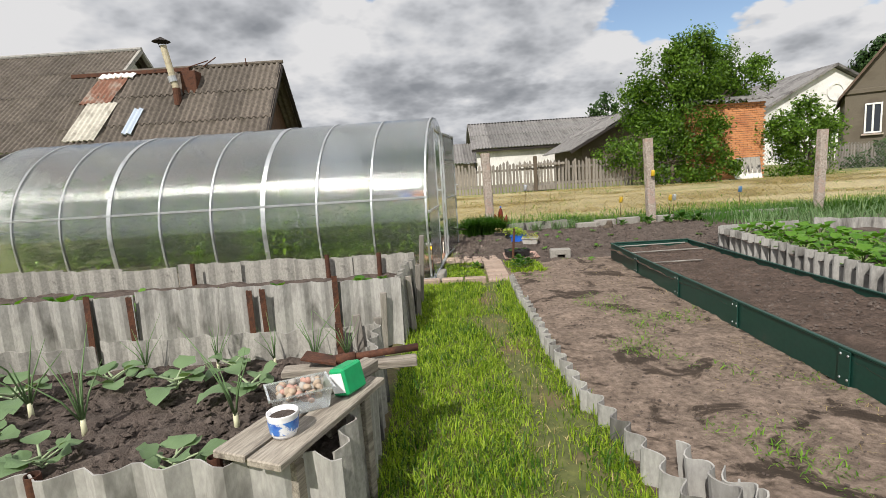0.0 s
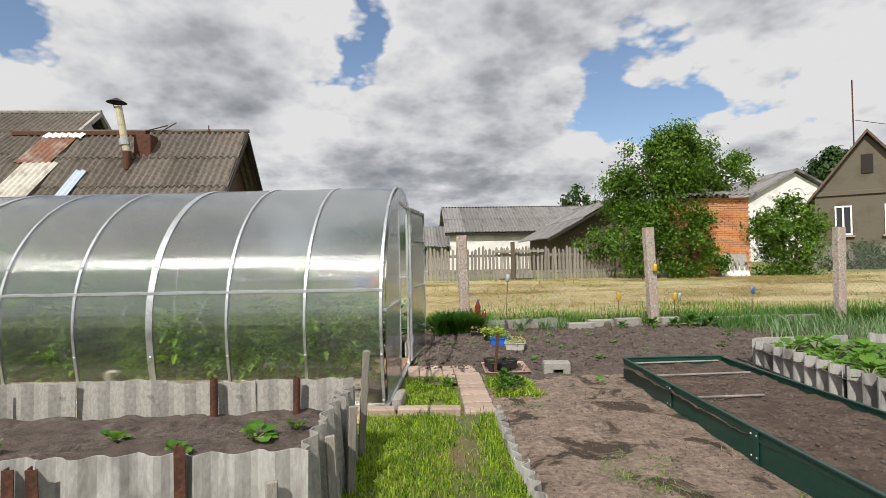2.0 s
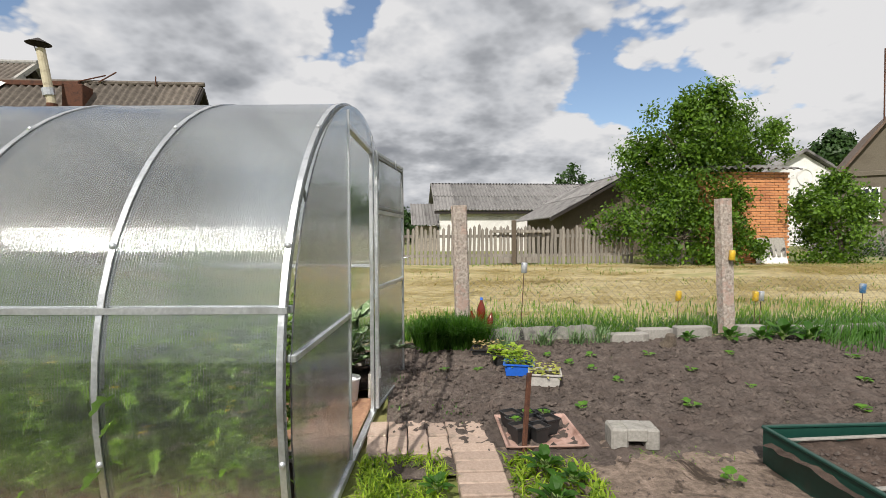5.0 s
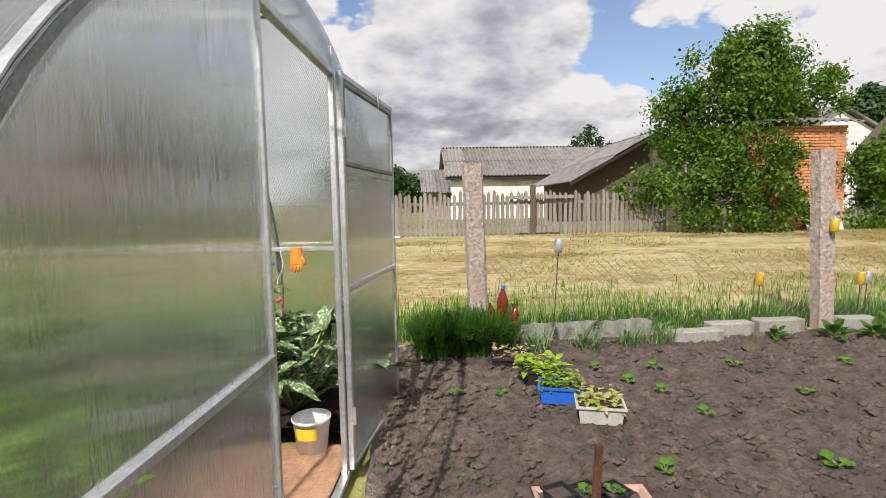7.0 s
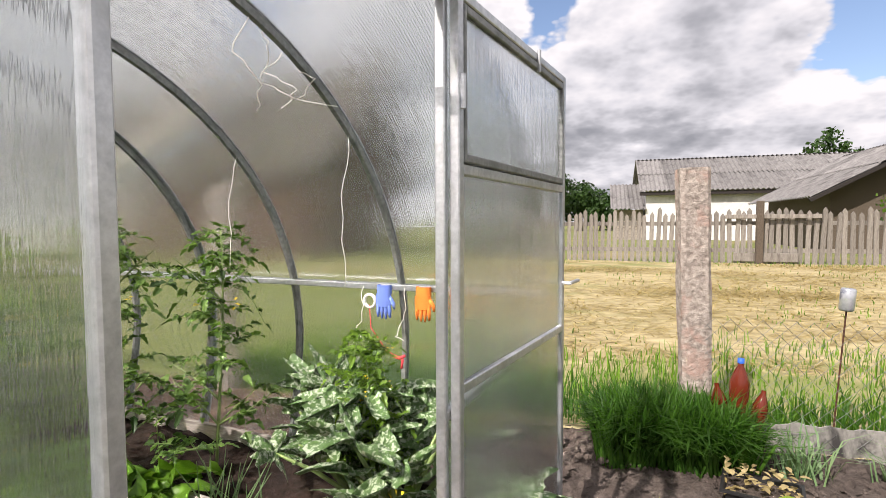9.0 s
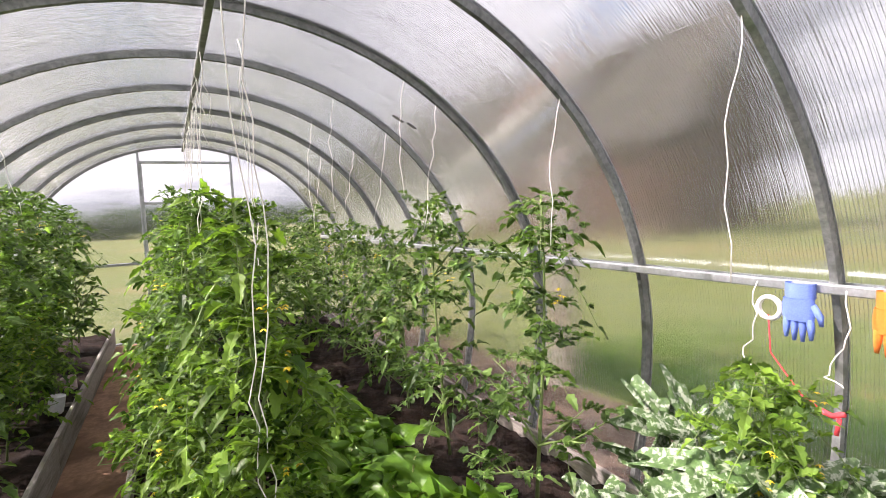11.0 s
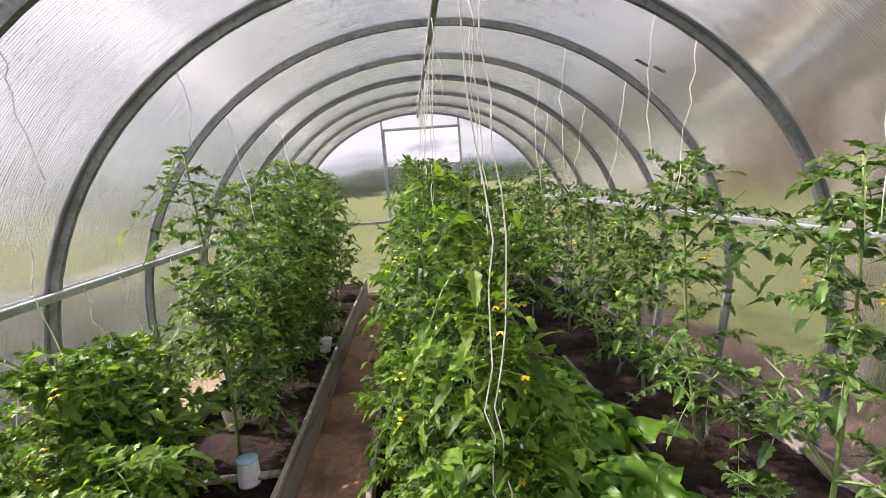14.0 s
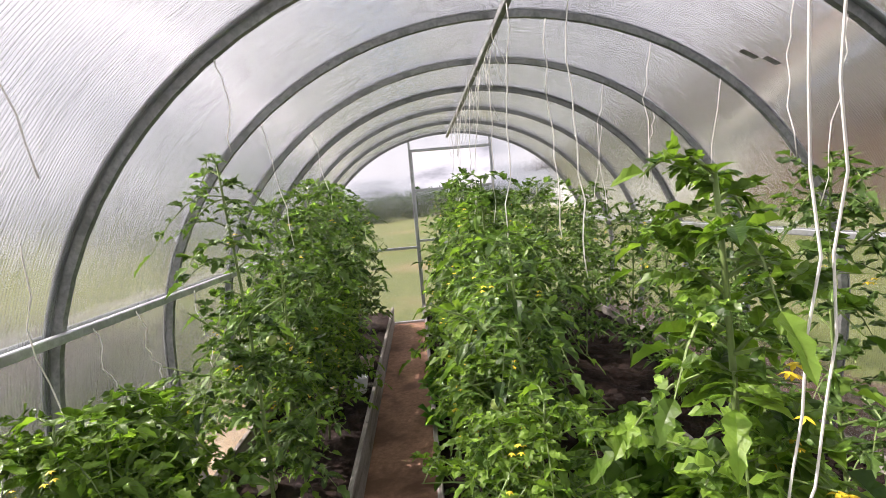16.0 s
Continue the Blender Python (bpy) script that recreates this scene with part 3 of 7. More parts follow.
# skin: one sheet for each bay, the lowest strip is set apart
for i in range(9):
    x0, x1 = -i * STEP - 0.004, -(i + 1) * STEP + 0.004
    sheet = slab(lambda u, v, k: (x0 + (x1 - x0) * u, *profile(0.002 + 0.996 * v, 0.006 * k)), 2, 70)
    ob = part("roof_sheet", sheet, poly, house, "hazy clear twin-wall polycarbonate sheet")
    ob.visible_shadow = False
    webs = part("ribs", web_mesh, None, ob, "fine clear ribs inside the sheet", m=Matrix.Translation((-i * STEP, 0, 0)))
    webs.visible_shadow = False
    webs["kind"] = "stuff"
PW = half_width(1.0) - 0.048
for s in (-1, 1):
    part("purlin", Geo().box(-LONG, 0, s * PW - 0.012, s * PW + 0.012, 0.985, 1.012, 0.003), galv, house)
    part("sill", Geo().box(-LONG, 0, s * (FOOT + 0.008) - 0.012, s * (FOOT + 0.008) + 0.012, 0.0, 0.04, 0.003), galv, house)
    part("outer_rail", Geo().box(-LONG, 0.0, s * (half_width(1.0) + 0.009) - 0.004, s * (half_width(1.0) + 0.009) + 0.004, 0.99, 1.012), galv, house)
part("ridge_bar", Geo().box(-LONG, 0, -0.013, 0.013, TOP - 0.075, TOP - 0.047, 0.003), tube_old, house)
DTOP = 1.85


def top_at(y):
    return SPRING + (TOP - 0.01 - SPRING) * math.sqrt(max(0.0, 1 - (y / (HALF - 0.008)) ** 2))


def end_wall(x, DOOR0, DOOR1):
    """An end wall: sheets round the door, door posts, head, sill and a mid rail."""
    def foot_at(y):
        return 0.03 if abs(y) <= FOOT else SPRING * (1 - ((HALF - abs(y)) / (HALF - FOOT)) ** 0.625)

    for y0, y1, low in ((-HALF + 0.012, DOOR0, None), (DOOR1, HALF - 0.012, None), (DOOR0, DOOR1, DTOP)):
        g = slab(lambda u, v, k: (x + 0.006 * k, y0 + (y1 - y0) * u, (low or foot_at(y0 + (y1 - y0) * u)) * (1 - v) + top_at(y0 + (y1 - y0) * u) * v), 16, 1)
        part("end_sheet", g, poly_end, house).visible_shadow = False
    for y in (DOOR0, DOOR1):
        part("door_post", Geo().box(x - 0.013, x + 0.013, y - 0.011, y + 0.011, 0.0, top_at(y) - 0.02, 0.003), galv, house)
    part("door_head", Geo().box(x - 0.018, x + 0.018, DOOR0, DOOR1, DTOP - 0.012, DTOP + 0.016, 0.003), galv, house)
    for y0, y1 in ((-HALF + 0.03, DOOR0), (DOOR1, HALF - 0.03)):
        part("end_rail", Geo().box(x - 0.016, x + 0.016, y0, y1, 0.82, 0.846, 0.003), galv, house)
        part("end_sill", Geo().box(x - 0.02, x + 0.02, y0, y1, 0.0, 0.04, 0.003), galv, house)
    part("end_sill", Geo().box(x - 0.02, x + 0.02, DOOR0, DOOR1, 0.0, 0.025, 0.003), galv, house)


end_wall(0.012, -0.45, 0.36)
end_wall(-LONG - 0.012, -0.41, 0.45)
DW = 0.86


def door_leaf(m, vent_open):
    """A leaf hinged at x = 0, running to +x: frame, two rails, two panes and a vent sash on top."""
    d = part("door", Geo().box(-0.012, 0.014, -0.013, 0.013, 0.04, 1.865, 0.003), galv, house, "door leaf of steel tube and polycarbonate", m=m)
    for nm, b in (("stile", (DW - 0.026, DW, 0.04, 1.865)), ("top_rail", (0.014, DW - 0.026, 1.839, 1.865)), ("bottom_rail", (0.014, DW - 0.026, 0.04, 0.066)),
                  ("rail", (0.014, DW - 0.026, 1.425, 1.451)), ("rail", (0.014, DW - 0.026, 0.885, 0.911))):
        part(nm, Geo().box(b[0], b[1], -0.012, 0.012, b[2], b[3], 0.003), galv, d)
    for z0, z1 in ((0.07, 0.881), (0.915, 1.421)):
        part("pane", Geo().box(0.016, DW - 0.028, -0.004, 0.004, z0, z1), poly_door, d).visible_shadow = False
    for z in (0.30, 1.62):
        part("hinge", Geo().tube([(-0.002, -0.018, z - 0.04), (-0.002, -0.018, z + 0.04)], 0.008, 8), galv, d)
    if vent_open:
        return d
    sash = part("vent_sash", Geo().box(0.03, DW - 0.042, -0.014, 0.014, 1.456, 1.478, 0.003), tube_old, d, "hinged vent sash with a dark tube frame")
    part("sash_frame", Geo().box(0.03, DW - 0.042, -0.014, 0.014, 1.812, 1.834, 0.003), tube_old, sash)
    for x0, x1 in ((0.018, 0.03), (DW - 0.042, DW - 0.03)):
        part("sash_frame", Geo().box(x0, x1, -0.014, 0.014, 1.456, 1.834, 0.002), tube_old, sash)
    part("pane", Geo().box(0.032, DW - 0.044, -0.004, 0.004, 1.48, 1.81), poly_door, sash).visible_shadow = False
    part("latch", Geo().box(DW * 0.62, DW * 0.62 + 0.012, -0.022, -0.012, 1.80, 1.875, 0.002), galv, sash)
    return d


leaf = door_leaf(pose(0.045, 0.378, 0, 0, 0, 83), False)
part("handle", Geo().tube([(DW - 0.05, -0.02, 1.08), (DW - 0.05, -0.05, 1.08), (DW + 0.06, -0.05, 1.08)], 0.007, 8), galv, leaf)
west = door_leaf(pose(-LONG - 0.02, -0.395, 0, 0, 0, 90), True)

# ---------------------------------------------------------------- corrugated sheet beds
def sheet_wall(bed, p, q, h, mat, widths=1.1, seed=0, amp=0.022, pitch=0.15, sink=0.0, lean=2.5, gap=0.0):
    """Corrugated sheets standing side by side from p to q."""
    m, length = along(p, q)
    x, k = 0.0, 0
    r = random.Random(seed)
    while x < length - 0.05:
        w = min(widths * r.uniform(0.85, 1.1), length - x)
        g = corrugated(w, h + r.uniform(-0.025, 0.025) + sink, amp, pitch, seed=seed + k, ragged=0.014, phase=r.uniform(0, 6))
        part("sheet", g, mat, bed, m=m @ pose(x, r.uniform(-0.006, 0.012), -sink, r.uniform(-lean, lean), r.uniform(-0.8, 0.8), 0))
        x += w + gap
        k += 1


def stake(bed, x, y, h, kind="pipe", lean=0.0):
    if kind == "pipe":
        prof = [(0.0001, 0), (0.022, 0), (0.022, h), (0.019, h), (0.019, h - 0.1), (0.0001, h - 0.1)]
        return part("pipe_stake", Geo().revolve(prof, 14), rust, bed, "rusty pipe stake", m=pose(x, y, 0, lean, lean * 0.6, 0))
    if kind == "angle":
        g = Geo().box(-0.02, 0.02, -0.003, 0.003, 0, h).box(-0.02, -0.014, 0.003, 0.04, 0, h)
        return part("angle_stake", g, rust, bed, "rusty angle-iron stake", m=pose(x, y, 0, lean, 0, 10))
    g = Geo().box(-0.022, 0.022, -0.012, 0.012, 0, h, 0.004)
    return part("wooden_stake", g, picket_wood, bed, "grey wooden stake", m=pose(x, y, 0, lean, lean, 20))


bed_a = thing("raised_bed", "raised bed walled with weathered grey corrugated cement sheets", "raised bed")
sheet_wall(bed_a, (-0.33, 3.62), (-6.2, 3.62), 0.50, slate_clean, 1.12, 3, 0.020, 0.15)
sheet_wall(bed_a, (-0.28, 4.74), (-6.2, 5.02), 0.52, slate, 0.62, 11, 0.018, 0.16)
sheet_wall(bed_a, (-0.33, 3.62), (-0.28, 4.74), 0.50, slate, 0.42, 21, 0.026, 0.15, lean=4)
solid("bed_soil_back", lumpy(-6.2, -0.34, 3.66, 4.76, 0.33, 0.05, 0.03, 6, 0.018), soil_dark, "dark soil of a raised bed", "soil", kind="structure", smooth=True)
for x, y, h, k, l in ((-0.80, 3.575, 0.56, "angle", 1), (-1.43, 3.57, 0.49, "angle", -2), (-2.62, 3.57, 0.52, "angle", -3), (-2.3, 3.57, 0.5, "angle", 0), (-0.47, 3.56, 0.42, "wood", 2),
                      (-3.7, 3.57, 0.5, "angle", 2), (-1.1, 4.69, 0.56, "pipe", 0), (-0.62, 4.70, 0.55, "pipe", 2), (-0.245, 4.82, 0.68, "wood", 3), (-1.33, 3.58, 0.5, "angle", 3),
                      (-2.4, 4.74, 0.55, "pipe", 1), (-0.27, 3.9, 0.46, "wood", -2), (-0.25, 4.3, 0.48, "wood", 2)):
    stake(bed_a, x, y, h, k, l)

bed_b = thing("raised_bed", "raised cabbage bed edged with corrugated cement sheets", "raised bed")
sheet_wall(bed_b, (-0.40, 2.74), (-4.2, 2.74), 0.41, slate, 0.85, 5, 0.02, 0.15)
sheet_wall(bed_b, (-0.34, 1.42), (-3.2, 1.36), 0.40, slate_clean, 1.3, 8, 0.026, 0.17, lean=3)
sheet_wall(bed_b, (-0.33, 1.42), (-0.36, 2.74), 0.44, slate, 0.5, 31, 0.024, 0.15)
solid("bed_soil_front", lumpy(-4.2, -0.37, 1.46, 2.72, 0.26, 0.035, 0.035, 7, 0.022, seed=2), soil_dark, "dark crumbly soil of the cabbage bed", "soil", kind="structure", smooth=True)
for x, y, h, k, l in ((-1.27, 1.41, 0.43, "pipe", 4), (-0.72, 1.40, 0.43, "pipe", -2), (-0.42, 2.80, 0.45, "wood", 2), (-0.47, 2.68, 0.50, "wood", -3), (-0.60, 2.68, 0.46, "angle", 1)):
    stake(bed_b, x, y, h, k, l)

# low edging along the bare plot
edging = thing("bed_edging", "low corrugated cement-sheet edging along the grass path", "edging")
line = [(0.745, 5.5), (0.69, 4.4), (0.66, 3.4), (0.67, 2.4), (0.73, 1.8), (0.78, 1.2), (0.80, 0.2), (0.8, -1.5)]
for k, (p, q) in enumerate(zip(line, line[1:])):
    m, length = along(p, q)
    g = corrugated(length + 0.04, 0.13 + 0.012 * k ** 0.5, 0.027, 0.135, 0.007, 0.02, seed=40 + k, per=10, phase=k)
    part("sheet", g, slate_clean, edging, m=m @ pose(0, 0.02 if k % 2 else 0, -0.03 + (0.02 if k > 3 else 0), 3 - k, 0, 0))
for k, (x, y, r) in enumerate(((0.86, 1.80, -84), (0.92, 1.62, -78), (0.98, 1.55, -100))):
    part("sheet", corrugated(0.9, 0.16, 0.03, 0.14, 0.007, 0.03, seed=60 + k, per=10, phase=k * 2), slate_clean, edging, m=pose(x, y, 0, 5, 0, r))

# dark green steel bed
gbed = thing("metal_raised_bed", "dark green sheet-steel raised bed filled with brown soil", "raised bed")
corners = [(2.23, 6.58), (2.17, 5.54), (2.12, 4.46), (2.09, 3.50), (2.065, 2.48), (2.05, 1.4), (2.03, 0.3), (2.0, -1.4)]


def bed_panel(p, q, h=0.21, flip=1):
    m, length = along(p, q)
    g = Geo().box(0.004, length - 0.004, -0.003, 0.003, 0.0, h - 0.012).box(0.0, length, -0.012, 0.012, h - 0.014, h, 0.003)
    pan = part("panel", g, green_paint, gbed, m=m)
    part("corner_bracket", Geo().box(length - 0.05, length + 0.03, -flip * 0.010 - 0.004, -flip * 0.010 + 0.003, 0.0, h - 0.016, 0.002), green_paint, pan)
    for dx in (-0.035, 0.016):
        for z in (0.04, 0.17):
            b = part("bolt", Geo().revolve([(0.0001, 0.006), (0.005, 0.005), (0.008, 0.0)], 8), galv, pan, m=pose(length + dx, -flip * 0.013, z, 90 * flip, 0, 0))


for p, q in zip(corners, corners[1:]):
    bed_panel(p, q)
bed_panel((2.23, 6.58), (3.24, 6.54), 0.21, -1)
east = [(3.24, 6.54), (3.19, 5.4), (3.15, 4.4), (3.11, 3.4), (3.09, 2.3), (3.05, 0.5), (3.0, -1.4)]
for p, q in zip(east, east[1:]):
    bed_panel(p, q, 0.20, -1)
for k, (y, a) in enumerate(((6.47, 0), (5.95, 2), (5.25, -2))):
    part("cross_strip", Geo().box(2.25 - 0.02 * k, 3.16 - 0.35 * (k == 2) - 0.03 * k, y - 0.012, y + 0.012, 0.166, 0.178, 0.003), kerb_mat, gbed, "narrow white strip", m=pose(0, 0, 0, 0, 0, 0))
solid("bed_soil_green", lumpy(2.10, 3.14, -1.4, 6.5, 0.15, 0.04, 0.022, 7, 0.016, seed=9, skew=lambda x, y: (x + (y - 4) * 0.025, y)),
      soil_mat("raked_brown_soil", (0.06, 0.043, 0.035), (0.145, 0.105, 0.085), (0.085, 0.062, 0.05)), "raked reddish-brown soil", "soil", kind="structure", smooth=True)

# strawberry bed
sbed = thing("raised_bed", "strawberry bed edged with grey corrugated cement sheet", "raised bed")
sl = [(3.86, 6.95), (3.70, 5.6), (3.55, 4.5), (3.42, 3.6), (3.30, 2.4)]
for k, (p, q) in enumerate(zip(sl, sl[1:])):
    m, length = along(p, q)
    part("sheet", corrugated(length + 0.02, 0.31, 0.034, 0.16, 0.007, 0.012, seed=70 + k, per=10, phase=k), slate_clean, sbed, m=m @ pose(0, 0, -0.02, 0, 0, 0))
part("flat_sheet", Geo().box(3.9, 5.0, 6.96, 6.972, 0.0, 0.30, 0.003), slate_clean, sbed)
m, length = along((5.05, 6.75), (8.5, 5.3))
part("sheet", corrugated(length, 0.34, 0.034, 0.16, 0.007, 0.02, seed=77, per=8), slate_clean, sbed, m=m)
solid("bed_soil_strawberry", lumpy(3.65, 8.2, 2.4, 6.9, 0.2, 0.09, 0.03, 5, 0.01, skew=lambda x, y: (x + (y - 5.5) * 0.11, y)), soil_dark, "dark soil of the strawberry bed", "soil", kind="structure", smooth=True)
hose = solid("garden_hose", Geo().tube([(3.36 + 0.14 * (y - 3.5) * 0.9 + 0.02 * math.sin(y * 3), y, 0.03) for y in [2.0 + 0.2 * i for i in range(27)]], 0.013, 8), plain("black_rubber", (0.02, 0.02, 0.022), 0.5),
             "black hose lying along the bed", "hose", smooth=True)

# ---------------------------------------------------------------- kerbs, pavers, posts
def block(name, x, y, z, w, d, h, rz, mat, label, cat, group="", tilt=0.0):
    g = Geo().box(-w / 2, w / 2, -d / 2, d / 2, 0, h, 0.01)
    g.v = [(px + 0.006 * wob(px * 9 + x, py * 9, pz * 9), py + 0.006 * wob(py * 9 + y, px * 9, pz * 7), pz) for px, py, pz in g.v]
    return solid(name, g, mat, label, cat, group, m=pose(x, y, z, tilt, 0, rz))


for x, y, w, h, rz in ((2.68, 8.96, 0.42, 0.17, 3), (3.05, 9.1, 0.38, 0.19, 1), (3.5, 9.12, 0.4, 0.2, 0),
                       (4.18, 9.10, 0.3, 0.20, -3), (5.0, 9.06, 0.62, 0.19, 0), (5.64, 9.05, 0.6, 0.2, 1), (6.3, 9.05, 0.6, 0.19, 0)):
    block("kerb_block", x, y + 0.22, 0.08, w, 0.13, h - 0.03, rz, kerb_mat, "rough grey concrete block edging the tilled soil", "block", "kerb blocks")
kb = thing("cement_sheet_kerb", "upright cut cement sheet with a wavy top edging the soil", "edging")
part("sheet", corrugated(1.2, 0.20, 0.012, 0.15, 0.007, 0.03, seed=91, per=8), slate, kb, m=pose(1.2, 9.36, 0.07, 4, 0, 1))
for x, y, w in ((-0.17, 5.66, 0.24), (0.09, 5.645, 0.25), (0.35, 5.62, 0.25), (-0.5, 5.69, 0.36), (-0.95, 5.73, 0.5), (-1.5, 5.78, 0.5)):
    block("edge_brick", x, y, -0.02, w, 0.1, 0.085, -4, paver, "pale worn brick edging", "brick", "edging bricks")
block("white_block", -0.03, 5.93, 0.0, 0.085, 0.32, 0.10, -6, kerb_mat, "whitish block beside the greenhouse corner", "block")
br = thing("building_block", "broken pale concrete block with a notch, on the soil", "block", pose(1.62, 6.87, 0.0, 0, 0, -8))
part("body", Geo().box(-0.14, -0.04, -0.08, 0.08, 0, 0.13, 0.012).box(0.06, 0.14, -0.08, 0.08, 0, 0.13, 0.012).box(-0.05, 0.07, -0.079, 0.079, 0.055, 0.129, 0.006), kerb_mat, br)

path = thing("paver_path", "worn pinkish brick pavers set in the ground", "path", kind="structure")
tile = Geo().box(-0.125, 0.125, -0.058, 0.058, -0.04, 0.03, 0.006).mesh("paver", paver)
rp = random.Random(4)
for i in range(12):
    part("paver", tile, None, path, m=pose(0.63 + 0.004 * i, 5.64 + 0.124 * i, rp.uniform(-0.006, 0.006), rp.uniform(-2, 2), rp.uniform(-1.5, 1.5), rp.uniform(-2, 2) - 2))
for i in range(6):
    for j in range(2):
        part("paver", tile, None, path, m=pose(0.10 + 0.124 * i, 6.97 + 0.255 * j - 0.012 * i, rp.uniform(-0.006, 0.006), rp.uniform(-2, 2), rp.uniform(-1.5, 1.5), 90 + rp.uniform(-3, 3)))


def fence_post(x, y, h, lean, rz):
    g = Geo()
    g.grid(lambda u, v: (0.075 * (1 + 0.1 * wob(math.cos(6.283 * u) * 2 + x, math.sin(6.283 * u) * 2, v * 9)) * max(-1, min(1, 1.25 * math.cos(6.283 * u))),
                         0.065 * (1 + 0.1 * wob(math.sin(6.283 * u) * 2 + x, 2 * math.cos(6.283 * u), v * 8)) * max(-1, min(1, 1.25 * math.sin(6.283 * u))), h * v), 20, 36)
    g.f.append(tuple(range(21 * 36, 21 * 36 + 20)))
    g.m.append(0)
    ob = solid("concrete_post", g, concrete, "pitted pinkish-grey concrete fence post", "post", "concrete posts", m=pose(x, y, -0.02, 0, lean, rz))
    return ob


for x, y, h, ln in ((0.93, 9.42, 1.62, -1.5), (3.97, 9.42, 1.70, -2.5), (7.12, 9.42, 1.66, 1.0), (10.3, 9.42, 1.66, 0.5), (-2.2, 9.42, 1.62, 0)):
    fence_post(x, y, h, ln, 8)


def chain_link(name, p, q, z0, h, pitch, r):
    m, length = along(p, q)
    g = Geo()
    n = int(length / pitch)
    for i in range(-int(h / pitch), n):
        for s in (1, -1):
            x0 = i * pitch
            a0, a1 = max(0.0, -x0), min(h, length - x0)
            if a1 <= a0:
                continue
            if s > 0:
                P0, P1 = (x0 + a0, 0, a0), (x0 + a1, 0, a1)
            else:
                P0, P1 = (length - x0 - a0, 0.003, a0), (length - x0 - a1, 0.003, a1)
            g.tube([P0, P1], r, 3, caps=False)
    return solid(name, g, tube_old, "rusty grey chain-link mesh", "wire mesh", kind="stuff", m=m @ Matrix.Translation((0, 0, z0)))


chain_link("wire_fence", (0.93, 9.36), (10.3, 9.36), 0.05, 0.75, 0.075, 0.0012)
chain_link("wire_fence", (6.6, 17.2), (18.0, 17.6), 0.5, 1.0, 0.12, 0.004)

# ---------------------------------------------------------------- picket fence
fence = thing("picket_fence", "grey weathered wooden picket fence across the field", "fence")
pk = Geo().add([(-0.04, 0, 0), (0.04, 0, 0), (0.04, 0, 1.0), (0, 0, 1.06), (-0.04, 0, 1.0), (-0.04, 0.02, 0), (0.04, 0.02, 0), (0.04, 0.02, 1.0), (0, 0.02, 1.06), (-0.04, 0.02, 1.0)],
               [(0, 1, 2, 3, 4), (9, 8, 7, 6, 5), (0, 5, 6, 1), (1, 6, 7, 2), (2, 7, 8, 3), (3, 8, 9, 4), (4, 9, 5, 0)]).mesh("picket", picket_wood)
rp = random.Random(9)
x = -2.6
while x < 6.7:
    part("picket", pk, None, fence, m=pose(x, 17.5 + rp.uniform(-0.01, 0.01), 0.48 + rp.uniform(-0.03, 0.03), rp.uniform(-1, 1), rp.uniform(-2, 2), 0) @ Matrix.Diagonal((1, 1, rp.uniform(0.95, 1.06), 1)))
    x += rp.uniform(0.112, 0.128)
for z in (0.72, 1.25):
    part("rail", Geo().box(-2.6, 6.7, 17.525, 17.57, z, z + 0.08, 0.005), picket_wood, fence)
part("post", Geo().box(3.28, 3.40, 17.36, 17.46, 0.4, 1.72, 0.01), bark, fence)
part("board", Geo().box(2.75, 4.35, 17.40, 17.43, 1.38, 1.46, 0.005), picket_wood, fence, m=pose(0, 0, 0))
part("board", Geo().box(2.9, 4.0, 17.42, 17.45, 0.55, 0.72, 0.005), picket_wood, fence)
fence2 = thing("picket_fence", "grey wooden fence beside the brown house", "fence")
for i in range(60):
    part("picket", pk, None, fence2, m=pose(15.2 + i * 0.125, 21.2, 0.42, 0, rp.uniform(-1, 1), 0))
part("rail", Geo().box(15.2, 22.7, 21.225, 21.27, 0.8, 0.88), picket_wood, fence2)


# ---------------------------------------------------------------- houses
def sheet_roof(parent, p00, p10, p01, nu, nv, mat, pitch=0.2, amp=0.03, seed=1):
    """A slope of corrugated sheets: p00 eave start, p10 eave end, p01 ridge start."""
    p00, p10, p01 = V(p00), V(p10), V(p01)
    ex, ey = p10 - p00, p01 - p00
    nrm = ex.cross(ey).normalized()
    if nrm.z < 0:
        nrm = -nrm
    w, d = ex.length / nu, ey.length / nv
    waves = max(2, round(w / pitch))
    g = Geo().grid(lambda u, v: (u * w * 1.01, v * d * 1.04, amp * math.sin(2 * math.pi * waves * u) + 0.03 * (1 - v)), waves * 6, 1)
    g.grid(lambda u, v: (u * w * 1.01, 0.0, amp * math.sin(2 * math.pi * waves * u) + 0.03 - 0.02 * v), waves * 6, 1)
    me = g.mesh("roof_sheet", mat, True)
    basis = Matrix((ex.normalized(), ey.normalized(), nrm)).transposed().to_4x4()
    r = random.Random(seed)
    for i in range(nu):
        for j in range(nv):
            o = p00 + ex * (i / nu) + ey * (j / nv) + nrm * (0.02 * j / nv + r.uniform(0, 0.012))
            part("roof_sheet", me, None, parent, m=Matrix.Translation(o) @ basis @ Matrix.Rotation(radians(r.uniform(-0.3, 0.3)), 4, "Z"))


def prism(x0, x1, yc, half, z0, eave, ridge):
    """Walls under a gable roof whose ridge runs along x."""
    g = Geo()
    vs = [(x, yc + s * half, z) for x in (x0, x1) for s in (-1, 1) for z in (z0, eave)] + [(x0, yc, ridge), (x1, yc, ridge)]
    return g.add(vs, [(0, 4, 5, 1), (2, 3, 7, 6), (0, 1, 8, 3, 2), (4, 6, 7, 9, 5)])


